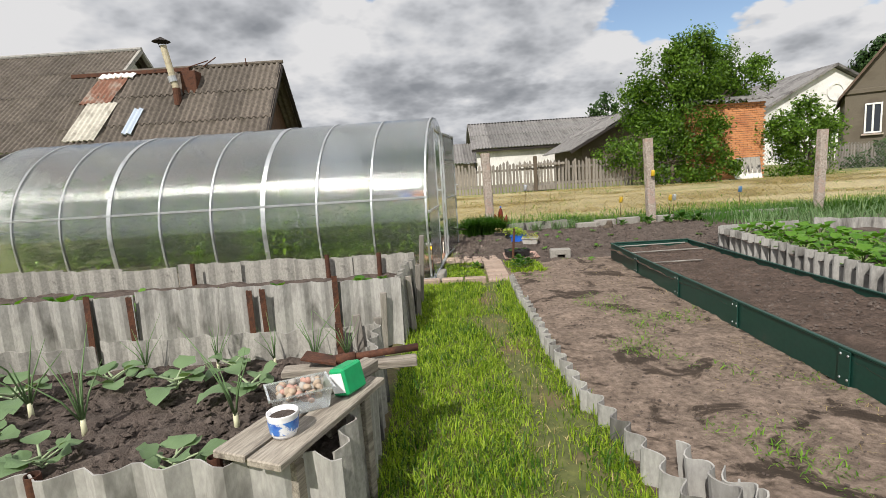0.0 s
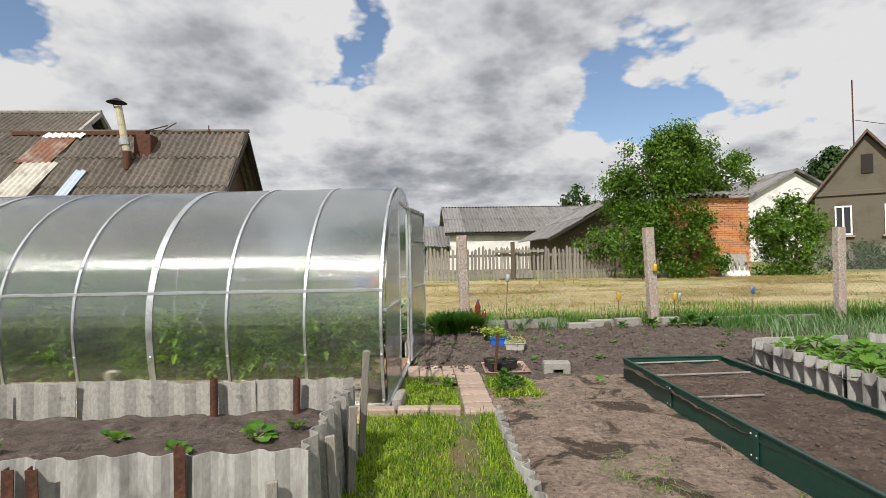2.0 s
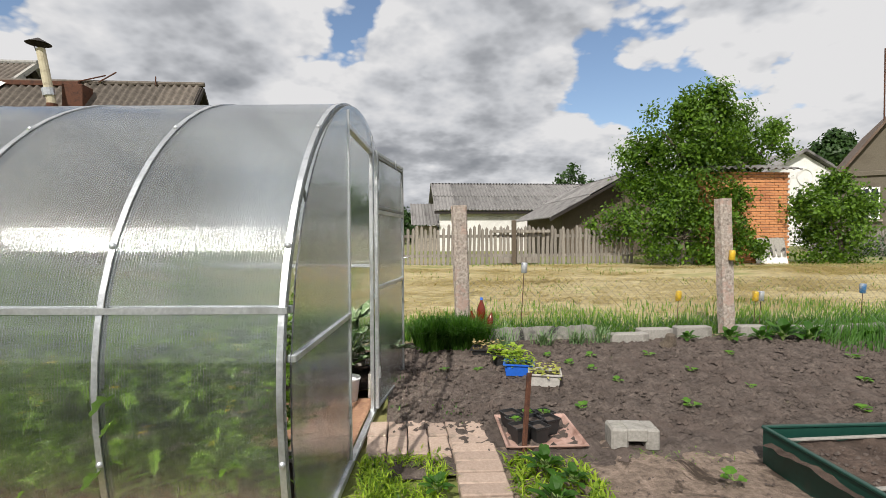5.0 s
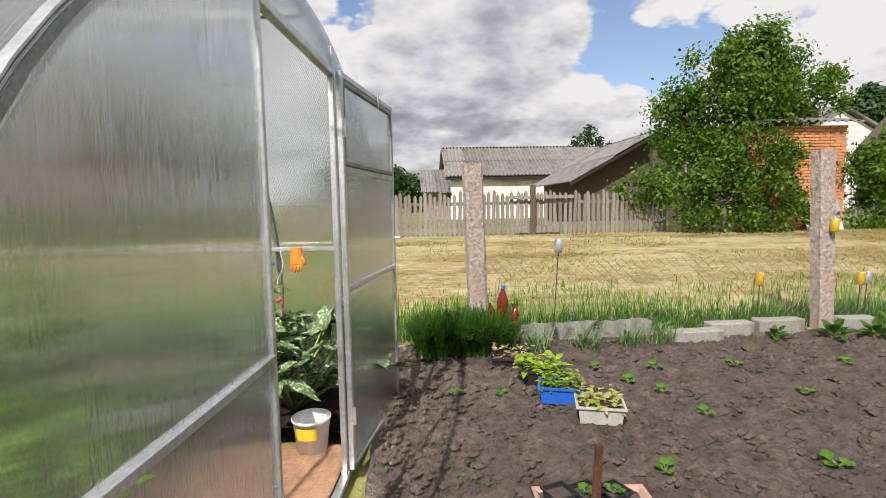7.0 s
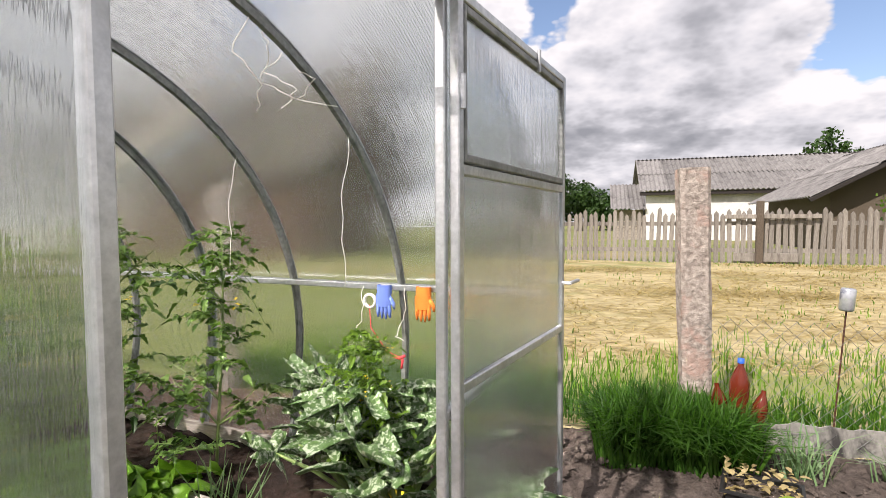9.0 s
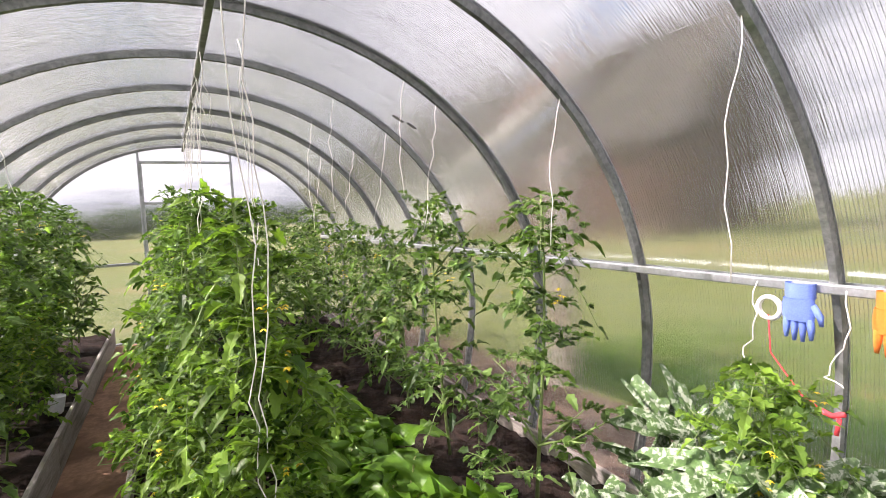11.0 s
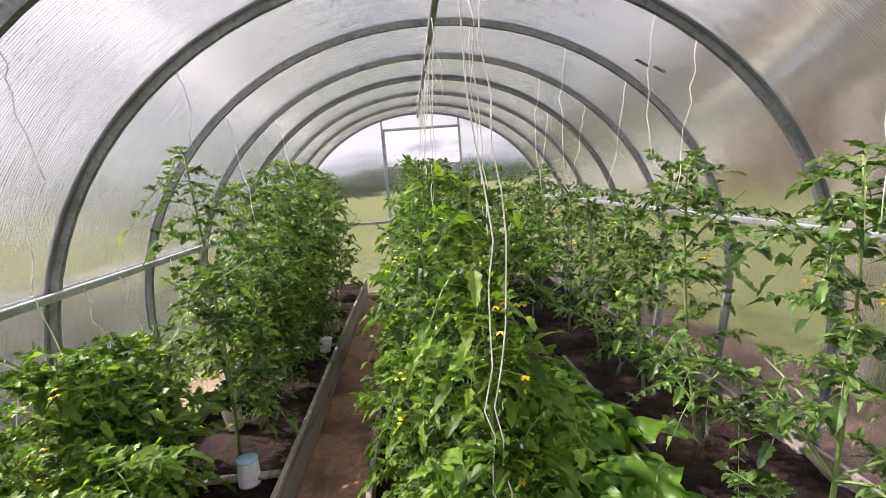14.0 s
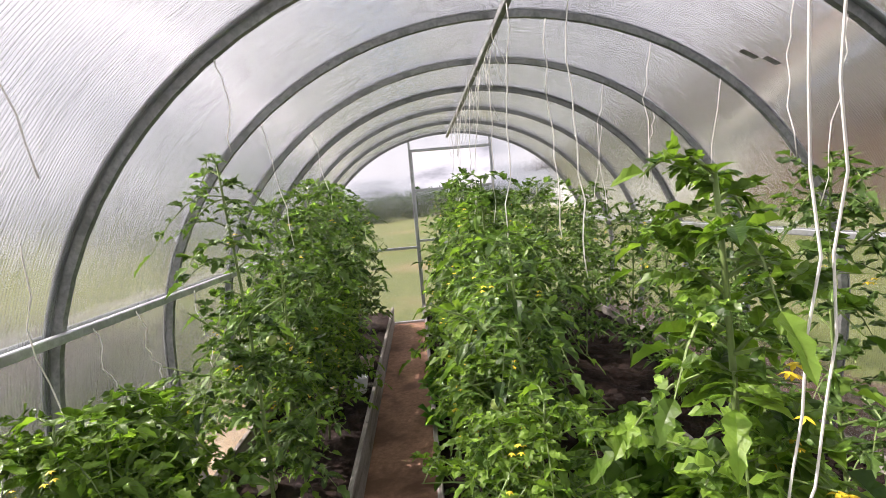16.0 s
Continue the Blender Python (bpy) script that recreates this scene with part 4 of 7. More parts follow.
barn1 = thing("old_house", "old house with a steep mossy corrugated roof", "house")
part("wall", prism(-12.7, -6.2, 19.7, 2.7, 0.3, 2.75, 5.6), rough_mat("brown_boards", (0.07, 0.035, 0.022), (0.13, 0.07, 0.045), (0.05, 0.03, 0.02), big=2, fine=12, rough=0.9, stretch=(1, 8, 1)), barn1)
sheet_roof(barn1, (-12.9, 16.75, 2.52), (-5.6, 16.75, 2.52), (-12.9, 19.7, 5.82), 7, 3, roof_slate, 0.19, 0.045, 2)
sheet_roof(barn1, (-5.6, 22.65, 2.52), (-12.9, 22.65, 2.52), (-5.6, 19.7, 5.82), 7, 3, roof_slate, 0.19, 0.03, 3)
for s in (-1, 1):
    d = V((0, 2.95, 3.3)) if s < 0 else V((0, -2.95, 3.3))
    o = V((-5.62, 19.7 + s * 2.95, 2.42))
    part("bargeboard", Geo().tube([o, o + d], [0.09, 0.09], 4), dark_void, barn1)
part("ridge_cap", Geo().tube([(-12.9, 19.7, 5.87), (-5.55, 19.7, 5.87)], 0.07, 8), roof_slate, barn1)
part("ridge_cap", Geo().box(-13.4, -9.0, 19.5, 19.62, 5.70, 5.84, 0.01), rust, barn1, "rusty flashing")


def on_slope(x, s, lift=0.05):
    """A place on the south slope: s from eave 0 to ridge 1."""
    return V((x, 16.75 + 2.95 * s, 2.52 + 3.3 * s)) + V((0, -0.745, 0.667)) * lift


def slope_patch(x0, x1, s0, s1, mat, label, shear=0.0, waves=6, lift=0.10):
    g = Geo().grid(lambda u, v: on_slope(x0 + (x1 - x0) * u + shear * v, s0 + (s1 - s0) * v, lift + 0.03 * math.sin(6.283 * waves * u)), waves * 6, 2)
    g.grid(lambda u, v: on_slope(x0 + (x1 - x0) * u, s0, lift + 0.03 * math.sin(6.283 * waves * u) - 0.05 * v), waves * 6, 1)
    part("roof_patch", g, mat, barn1, label, True)


slope_patch(-12.55, -11.45, 0.60, 0.93, rough_mat("rusty_roof_sheet", (0.16, 0.07, 0.045), (0.26, 0.13, 0.09), (0.3, 0.26, 0.22), big=2, fine=10, rough=0.9), "rusty corrugated patch", 0.3)
slope_patch(-12.5, -11.4, 0.18, 0.60, rough_mat("pale_roof_sheet", (0.42, 0.40, 0.35), (0.58, 0.55, 0.48), (0.3, 0.28, 0.24), big=2, fine=10, rough=0.9), "pale corrugated patch", 0.25)
slope_patch(-12.3, -11.0, 0.90, 0.955, white_paint, "white strip", 0.1, 6, 0.14)
slope_patch(-10.55, -10.2, 0.22, 0.50, plain("roof_glass", (0.45, 0.52, 0.62), 0.2), "pale skylight sheet", 0.1, 2, 0.12)
part("chimney_box", Geo().box(-9.0, -8.45, 18.75, 19.25, 4.7, 5.55, 0.02), rust, barn1, "rusty sheet-metal box")
pipe = part("stove_pipe", Geo().tube([(-9.02, 18.4, 4.3), (-9.02, 18.4, 4.9)], 0.13, 12), rust, barn1, "rusty pipe foot")
part("pipe_upper", Geo().tube([(-9.02, 18.4, 4.85), (-9.28, 18.4, 6.35)], 0.11, 12), rough_mat("cream_pipe", (0.42, 0.37, 0.26), (0.55, 0.50, 0.37), (0.25, 0.2, 0.14), big=4, fine=20, rough=0.8), pipe, "cream pipe")
part("pipe_collar", Geo().tube([(-9.08, 18.4, 5.1), (-9.12, 18.4, 5.3)], 0.15, 12), galv, pipe)
part("pipe_cap", Geo().revolve([(0.30, 0.0), (0.02, 0.16)], 14, (-9.33, 18.4, 6.48)).tube([(-9.2, 18.4, 6.3), (-9.15, 18.4, 6.5)], 0.012, 6).tube([(-9.4, 18.4, 6.3), (-9.45, 18.4, 6.5)], 0.012, 6), dark_void, pipe, "dark rain cap")
for p, q in (((-9.3, 19.6, 5.8), (-8.3, 19.6, 6.05)), ((-8.5, 19.6, 5.85), (-8.0, 19.6, 6.15)), ((-6.9, 19.6, 5.8), (-6.9, 19.6, 6.05))):
    part("roof_pole", Geo().tube([p, q], 0.02, 6), rust, barn1)

barn2 = thing("old_house", "long old house with a weathered corrugated roof", "house")
part("wall", prism(-32, -13.6, 24.0, 5.0, 0.3, 3.2, 7.4), whitewash, barn2)
sheet_roof(barn2, (-32.6, 18.2, 3.0), (-13.2, 18.2, 3.0), (-32.6, 24.0, 7.75), 16, 4, roof_slate, 0.2, 0.045, 5)
sheet_roof(barn2, (-13.2, 29.8, 3.0), (-32.6, 29.8, 3.0), (-13.2, 24.0, 7.75), 16, 4, roof_slate, 0.2, 0.032, 6)
part("ridge_cap", Geo().tube([(-32.6, 24, 7.82), (-13.1, 24, 7.82)], 0.09, 8), slate_clean, barn2)
for s in (-1, 1):
    part("bargeboard", Geo().tube([(-13.15, 24 + s * 5.8, 2.95), (-13.15, 24, 7.72)], 0.11, 4), slate, barn2)
part("gutter", Geo().tube([(-32.6, 18.1, 2.9), (-13.2, 18.1, 2.9)], 0.08, 6), dark_void, barn2)

barn3 = thing("barn", "low whitewashed barn with a grey corrugated roof", "barn")
part("wall", prism(2.5, 14.0, 35.5, 3.2, 0.4, 2.9, 4.4), whitewash, barn3)
sheet_roof(barn3, (2.2, 31.9, 2.78), (14.3, 31.9, 2.78), (2.2, 35.5, 4.62), 10, 2, roof_grey, 0.22, 0.035, 7)
sheet_roof(barn3, (14.3, 39.1, 2.78), (2.2, 39.1, 2.78), (14.3, 35.5, 4.62), 10, 2, roof_grey, 0.22, 0.035, 8)
part("eaves_board", Geo().box(2.2, 14.3, 31.96, 32.1, 2.60, 2.76), dark_void, barn3)
part("lean_to", Geo().box(1.2, 2.4, 32.6, 35.5, 0.4, 1.95), old_wood, barn3)
sheet_roof(barn3, (0.9, 32.1, 1.95), (2.5, 32.1, 1.95), (0.9, 35.0, 3.3), 2, 1, roof_grey, 0.22, 0.035, 9)

shed = thing("shed", "old shed with a sagging weathered roof among bushes", "shed")
# wall takes the dark bark colour to paint in the shade lying on it
part("wall", Geo().add([(6.7, 23.5, 0.4), (11.6, 23.5, 0.4), (11.6, 23.5, 2.2), (9.2, 23.5, 3.6), (6.7, 23.5, 2.2), (6.7, 29, 0.4), (11.6, 29, 0.4), (11.6, 29, 2.2), (9.2, 29, 3.6), (6.7, 29, 2.2)],
                       [(0, 1, 2, 3, 4), (9, 8, 7, 6, 5), (0, 4, 9, 5), (1, 6, 7, 2)]), bark, shed)
sheet_roof(shed, (6.05, 29.2, 2.0), (6.05, 22.9, 2.0), (9.2, 29.2, 3.75), 5, 2, roof_grey, 0.22, 0.035, 10)
sheet_roof(shed, (12.3, 22.9, 2.0), (12.3, 29.2, 2.0), (9.2, 22.9, 3.75), 5, 2, roof_grey, 0.22, 0.035, 11)
part("bargeboard", Geo().tube([(6.0, 22.9, 1.92), (9.2, 22.9, 3.66), (12.3, 22.9, 1.92)], 0.07, 4), dark_void, shed)
part("post", Geo().box(9.0, 9.2, 22.9, 23.1, 0.4, 3.2), bark, shed)

hut = thing("brick_hut", "small red-brick outbuilding half hidden by bushes", "outbuilding")
part("core", Geo().box(8.3, 10.9, 16.96, 19.5, 0.3, 3.0), mortar, hut)
gb = Geo()
rb = random.Random(3)
for r in range(36):
    z = 0.42 + r * 0.072
    x = 8.25 - (0.13 if r % 2 else 0)
    while x < 10.85:
        d = rb.uniform(-0.008, 0.012)
        gb.box(max(x, 8.25), min(x + 0.25, 10.92), 16.93 - d, 16.98, z, z + 0.062, 0.006)
        x += 0.262
part("bricks", gb, brick_red, hut)
hut.children[1]["kind"] = "stuff"
sheet_roof(hut, (8.0, 16.7, 3.05), (11.1, 16.7, 3.05), (8.0, 19.7, 3.7), 3, 1, roof_grey, 0.22, 0.03, 12)
part("leaning_sheet", corrugated(0.9, 0.55, 0.03, 0.16), whitewash, hut, m=pose(9.85, 16.7, 0.35, -20, 0, 0))
part("leaning_sheet", corrugated(0.8, 0.5, 0.03, 0.16), slate, hut, m=pose(9.95, 16.8, 0.72, -12, 0, 0))

white_house = thing("white_house", "white rendered gabled house beyond the trees", "house")
gx = 31.0
part("wall", Geo().add([(gx - 6, 40, 0.4), (gx + 6, 40, 0.4), (gx + 6, 40, 4.4), (gx, 40, 7.6), (gx - 6, 40, 4.4), (gx - 6, 50, 0.4), (gx + 6, 50, 0.4), (gx + 6, 50, 4.4), (gx, 50, 7.6), (gx - 6, 50, 4.4)],
                       [(0, 1, 2, 3, 4), (9, 8, 7, 6, 5), (0, 4, 9, 5), (1, 6, 7, 2)]), whitewash, white_house)
for s in (-1, 1):
    g = Geo().add([(gx, 39.6, 7.9), (gx + s * 6.8, 39.6, 4.25), (gx + s * 6.8, 50.4, 4.25), (gx, 50.4, 7.9), (gx, 39.6, 7.7), (gx + s * 6.8, 39.6, 4.05), (gx + s * 6.8, 50.4, 4.05), (gx, 50.4, 7.7)],
                  [(0, 1, 2, 3), (7, 6, 5, 4), (0, 4, 5, 1), (1, 5, 6, 2)])
    part("roof", g, roof_grey, white_house)
part("window", Geo().revolve([(0.0001, 0.0), (0.55, 0.0), (0.55, 0.06), (0.7, 0.06), (0.7, 0)], 20), whitewash, white_house, "round window", m=pose(gx + 0.2, 39.97, 5.8, 90, 0, 0))

brown = thing("brown_house", "brown-grey rendered gabled house with white windows", "house")
brown.matrix_basis = pose(21.8, 24.0, 0, 0, 0, -37)
hx, hy = 0.0, 0.0
part("wall", Geo().add([(hx - 2.04, hy, 0.3), (hx + 2.04, hy, 0.3), (hx + 2.04, hy, 4.05), (hx, hy, 6.75), (hx - 2.04, hy, 4.05), (hx - 2.04, hy + 9, 0.3), (hx + 2.04, hy + 9, 0.3), (hx + 2.04, hy + 9, 4.05), (hx, hy + 9, 6.75), (hx - 2.04, hy + 9, 4.05)],
                       [(0, 1, 2, 3, 4), (9, 8, 7, 6, 5), (0, 4, 9, 5), (1, 6, 7, 2)]), render_wall, brown)
for s in (-1, 1):
    g = Geo().add([(hx, hy - 0.3, 6.98), (hx + s * 2.3, hy - 0.3, 3.8), (hx + s * 2.3, hy + 9.3, 3.8), (hx, hy + 9.3, 6.98), (hx, hy - 0.3, 6.82), (hx + s * 2.3, hy - 0.3, 3.64), (hx + s * 2.3, hy + 9.3, 3.64), (hx, hy + 9.3, 6.82)],
                  [(0, 1, 2, 3), (7, 6, 5, 4), (0, 4, 5, 1), (1, 5, 6, 2)])
    part("roof", g, rough_mat("brown_roof", (0.09, 0.06, 0.045), (0.17, 0.12, 0.09), big=1, fine=8, rough=0.9), brown)
part("cornice", Geo().box(hx - 2.12, hx + 2.12, hy - 0.09, hy, 3.9, 4.12, 0.02), render_wall, brown)
part("plinth", Geo().box(hx - 2.1, hx + 2.1, hy - 0.06, hy, 0.3, 1.3, 0.02), render_wall, brown)
for wx in (hx - 0.95, hx + 0.9):
    w = part("window", Geo().box(wx - 0.33, wx + 0.33, hy - 0.02, hy + 0.02, 1.98, 3.4), window_glass, brown, "white casement window")
    for b in ((wx - 0.33, wx - 0.26, 1.98, 3.4), (wx + 0.26, wx + 0.33, 1.98, 3.4), (wx - 0.26, wx + 0.26, 1.98, 2.06), (wx - 0.26, wx + 0.26, 3.32, 3.4), (wx - 0.05, wx + 0.03, 2.06, 3.32)):
        part("window_frame", Geo().box(b[0], b[1], hy - 0.07, hy - 0.02, b[2], b[3], 0.008), white_paint, w)
    part("sill", Geo().box(wx - 0.42, wx + 0.42, hy - 0.14, hy - 0.02, 1.88, 1.96, 0.01), concrete, w)
part("attic_window", Geo().box(hx - 0.22, hx + 0.22, hy - 0.04, hy - 0.01, 4.9, 5.8), dark_void, brown)
part("mast", Geo().tube([(hx - 0.35, hy + 1, 6.3), (hx - 0.35, hy + 1, 9.7)], 0.03, 6).tube([(hx - 0.3, hy + 1, 7.7), (hx + 0.9, hy + 1, 7.3)], 0.015, 5), rust, brown, "thin antenna mast")

# ---------------------------------------------------------------- plants: builders
def unit(v):
    v = V(v)
    return v.normalized() if v.length > 1e-8 else V((0, 0, 1))


def blade_leaf(g, base, d, up, length, width, bend=0.3, fold=0.25, slot=0, segs=3, shape=(0.75, 1.0, 0.6), wave=0.0):
    """A leaf with a fold along its midrib, bending down along its length."""
    base, d, up = V(base), unit(d), V(up)
    side = unit(d.cross(up)) if d.cross(up).length > 1e-4 else V((1, 0, 0))
    nrm = side.cross(d)
    vs = [base]
    for i in range(1, segs + 1):
        t = i / (segs + 1)
        c = base + d * (length * t) - V((0, 0, 1)) * (bend * length * t * t)
        w = width * 0.5 * shape[min(len(shape) - 1, i - 1)]
        lift = fold * w + wave * width * math.sin(5 * t + base.x * 40)
        vs += [c + side * w + nrm * lift, c, c - side * w + nrm * (fold * w - wave * width * math.cos(4 * t + base.y * 30))]
    vs.append(base + d * length - V((0, 0, 1)) * (bend * length))
    fs = [(0, 1, 2), (0, 2, 3)]
    for i in range(segs - 1):
        a = 1 + 3 * i
        fs += [(a, a + 3, a + 4, a + 1), (a + 1, a + 4, a + 5, a + 2)]
    a, tip = 1 + 3 * (segs - 1), len(vs) - 1
    fs += [(a, tip, a + 1), (a + 1, tip, a + 2)]
    g.add(vs, fs, slot)


def compound_leaf(g, base, d, length, r, leaflet=0.075, slot=0, stem=1, droop=0.5):
    """A tomato leaf: a drooping stalk with paired, lobed, curling leaflets."""
    d = unit(d)
    side = unit(d.cross(V((0, 0, 1)))) if abs(d.z) < 0.99 else V((1, 0, 0))

    def at(t):
        return V(base) + d * (length * t) - V((0, 0, 1)) * (droop * length * t * t)

    g.tube([at(t) for t in (0, 0.25, 0.5, 0.75, 1.0)], [0.003, 0.0028, 0.0024, 0.0018, 0.001], 4, stem, caps=False)
    for i, t in enumerate((0.26, 0.4, 0.55, 0.7, 0.84)):
        big = i % 2 == 0
        for s in (-1, 1):
            q = unit(side * s + d * r.uniform(0.1, 0.9) + V((0, 0, r.uniform(-0.6, 0.45))))
            ll = leaflet * r.uniform(0.6, 1.05) * (1.0 if big else 0.6)
            up = V((r.uniform(-0.8, 0.8), r.uniform(-0.8, 0.8), 1))
            blade_leaf(g, at(t), q, up, ll, ll * r.uniform(0.46, 0.70), r.uniform(-0.2, 0.6), r.uniform(0.1, 0.6), slot, 6, (0.6, 1.0, 0.66, 0.92, 0.5, 0.55), 0.16)
            if big:
                for s2 in (-1, 1):
                    blade_leaf(g, at(t) + q * ll * 0.35, unit(q + side * s2 * 0.5 + d * s2 * 0.5), up, ll * 0.5, ll * 0.28, 0.3, 0.4, slot, 3, (0.8, 1.0, 0.5), 0.1)
    blade_leaf(g, at(1.0), d - V((0, 0, droop)), (r.uniform(-0.6, 0.6), r.uniform(-0.6, 0.6), 1), leaflet * r.uniform(0.75, 1.15), leaflet * 0.5, 0.4, 0.5, slot, 6, (0.6, 1.0, 0.66, 0.92, 0.5, 0.55), 0.14)


def tomato_plant(name, height, spread, leaves, seed, label, leaflet=0.075, low=0.2, mat=None, sparse_top=False, fruits=0, flowers=3):
    """A staked tomato: stem, compound leaves, a few flower trusses."""
    r = random.Random(seed)
    th = thing(name, label, "tomato plant")
    pts = [V((0.03 * math.sin(3 * t + seed), 0.03 * math.cos(2.4 * t + seed), height * t)) for t in [i / 10 for i in range(11)]]
    part("stem", Geo().tube(pts, [0.0085 - 0.005 * i / 10 for i in range(11)], 6), stem_mat, th, smooth=True)
    g = Geo()
    axes = [pts]
    for k in range(max(3, int(5 * height))):
        t = r.uniform(0.12, 0.72)
        a = k * 2.399 + r.uniform(-0.5, 0.5)
        o = pts[int(t * 10)]
        ln = spread * r.uniform(0.8, 1.7)
        d = V((math.cos(a), math.sin(a), r.uniform(0.5, 1.6))).normalized()
        br_ = [o + d * (ln * q) + V((0, 0, -0.15 * ln * q * q)) for q in [i / 10 for i in range(11)]]
        g.tube([br_[i] for i in (0, 3, 6, 10)], [0.006, 0.005, 0.004, 0.002], 5, 1, caps=False)
        axes.append(br_)
    for k in range(leaves):
        ax = pts if r.random() < 0.5 else r.choice(axes)
        t = (low + (1 - low) * ((k + r.random()) / leaves)) if ax is pts else r.uniform(0.3, 1.0)
        if sparse_top and ax is pts and t > 0.6 and r.random() < 0.45:
            continue
        i = min(9, int(t * 10))
        p = ax[i].lerp(ax[i + 1], min(1.0, t * 10 - i))
        a = k * 2.399 + r.uniform(-0.6, 0.6)
        reach = spread * (1.0 if t < 0.75 else 0.75) * r.uniform(0.45, 1.15)
        compound_leaf(g, p, (math.cos(a), math.sin(a), r.uniform(-0.1, 1.2)), reach, r, leaflet * r.uniform(0.8, 1.2) * (1 if t < 0.85 else 0.75), droop=r.uniform(0.0, 0.9))
    for k in range(11):
        t = 0.74 + 0.026 * k
        i = min(9, int(t * 10))
        a = k * 2.399 + seed
        compound_leaf(g, pts[i].lerp(pts[i + 1], min(1.0, t * 10 - i)), (math.cos(a), math.sin(a), r.uniform(0.3, 1.1)), spread * r.uniform(0.65, 1.0) * (1.3 - 0.3 * k / 10), r, leaflet * r.uniform(0.65, 0.95), droop=r.uniform(0.6, 1.3))
    for k in range(6):
        blade_leaf(g, pts[-1], (math.cos(k), math.sin(k), 0.9), (0, 0, 1), leaflet * 0.6, leaflet * 0.25, 0.4, 0.3)
    part("foliage", g, [mat or tomato_leaf, stem_mat], th)
    for k in range(flowers):
        t = r.uniform(0.55, 0.97)
        a = r.uniform(0, 6.28)
        p = pts[int(t * 10)] + V((math.cos(a), math.sin(a), 0.1)) * spread * r.uniform(0.4, 0.7)
        f = Geo()
        f.tube([pts[int(t * 10)], p], 0.0015, 3, 1, caps=False)
        for j in range(r.randint(2, 4)):
            q = p + V((r.uniform(-0.02, 0.02), r.uniform(-0.02, 0.02), r.uniform(-0.03, 0.02)))
            for b in range(5):
                blade_leaf(f, q, (math.cos(b * 1.257), math.sin(b * 1.257), -0.3), (0, 0, 1), 0.013, 0.006, 0.2, 0.1)
        part("flower_truss", f, [yellow_petal, stem_mat], th)
    for k in range(fruits):
        a, z = r.uniform(0, 6.28), r.uniform(0.3, 0.6) * height
        part("green_tomato", Geo().revolve([(0.001, -0.022), (0.014, -0.018), (0.022, 0), (0.016, 0.014), (0.001, 0.019)], 10, (0.09 * math.cos(a), 0.09 * math.sin(a), z)), plain("unripe_tomato%d" % seed, (0.30, 0.40, 0.10), 0.3), th, smooth=True)
    return th


def rosette(name, n, length, width, mat, label, category, seed, elev=(0.3, 1.1), bend=0.4, fold=0.2, wave=0.0, stalk=0.3, shape=(0.7, 1.0, 0.8), segs=4, stalk_mat=None, lift=0.0, group="", split=False):
    """Leaves on stalks from one crown; split: each leaf a part."""
    r = random.Random(seed)
    th = thing(name, label, category, group=group)
    g = Geo()
    for k in range(n):
        a = k * 2.399 + r.uniform(-0.3, 0.3)
        e = r.uniform(*elev)
        d = V((math.cos(a) * math.cos(e), math.sin(a) * math.cos(e), math.sin(e)))
        ln = length * r.uniform(0.65, 1.15)
        b = V((0, 0, lift * k / n))
        tip = b + d * (ln * stalk)
        if stalk > 0.05:
            g.tube([b, tip], [0.006 * length / 0.2, 0.004 * length / 0.2], 5, 1, caps=False)
        blade_leaf(g, tip, d, (0, 0, 1), ln * (1 - stalk), width * r.uniform(0.75, 1.2), bend * r.uniform(0.5, 1.4), fold, 0, segs, shape, wave)
        if split:
            part("leaf", g, [mat, stalk_mat or stem_mat], th, smooth=True)
            g = Geo()
    if not split:
        part("foliage", g, [mat, stalk_mat or stem_mat], th)
    return th


def blades(name, pts, h, w, mat, label, category, seed, lean=0.35, kind="stuff", droop=0.3, flat=1.0):
    """Grass: one tapering bent blade at each place of pts."""
    r = np.random.default_rng(seed)
    pts = np.asarray(pts, float)
    n = len(pts)
    a = r.uniform(0, 2 * np.pi, n)
    hh = r.uniform(h[0], h[1], n) * r.uniform(0.6, 1.0, n)
    ww = w * r.uniform(0.6, 1.4, n)
    ln = lean * r.uniform(0.2, 1.3, n)
    d = np.stack([np.cos(a), np.sin(a), np.zeros(n)], 1)
    b = a + r.uniform(0.6, 2.5, n)
    s = np.stack([np.cos(b), np.sin(b), np.zeros(n)], 1) * ww[:, None] * 0.5
    mid = pts + d * (hh * ln * 0.4)[:, None] + np.array([0, 0, 1]) * (hh * 0.6 * flat)[:, None]
    tip = pts + d * (hh * ln * 1.2)[:, None] + np.array([0, 0, 1]) * (hh * flat * (1 - droop * ln))[:, None]
    v = np.empty((n, 5, 3))
    v[:, 0], v[:, 1], v[:, 2], v[:, 3], v[:, 4] = pts - s, pts + s, mid + s * 0.75, mid - s * 0.75, tip
    me = bpy.data.meshes.new(name)
    k = np.arange(n)[:, None] * 5
    quads = (k + np.array([0, 1, 2, 3])).ravel()
    tris = (k + np.array([3, 2, 4])).ravel()
    me.vertices.add(n * 5)
    me.vertices.foreach_set("co", v.ravel())
    me.loops.add(n * 7)
    me.loops.foreach_set("vertex_index", np.concatenate([quads, tris]).astype(np.int32))
    me.polygons.add(n * 2)
    me.polygons.foreach_set("loop_start", np.concatenate([np.arange(n) * 4, n * 4 + np.arange(n) * 3]).astype(np.int32))
    me.update(calc_edges=True)
    me.materials.append(mat)
    return tagged(new(name, me), label, category, kind=kind)


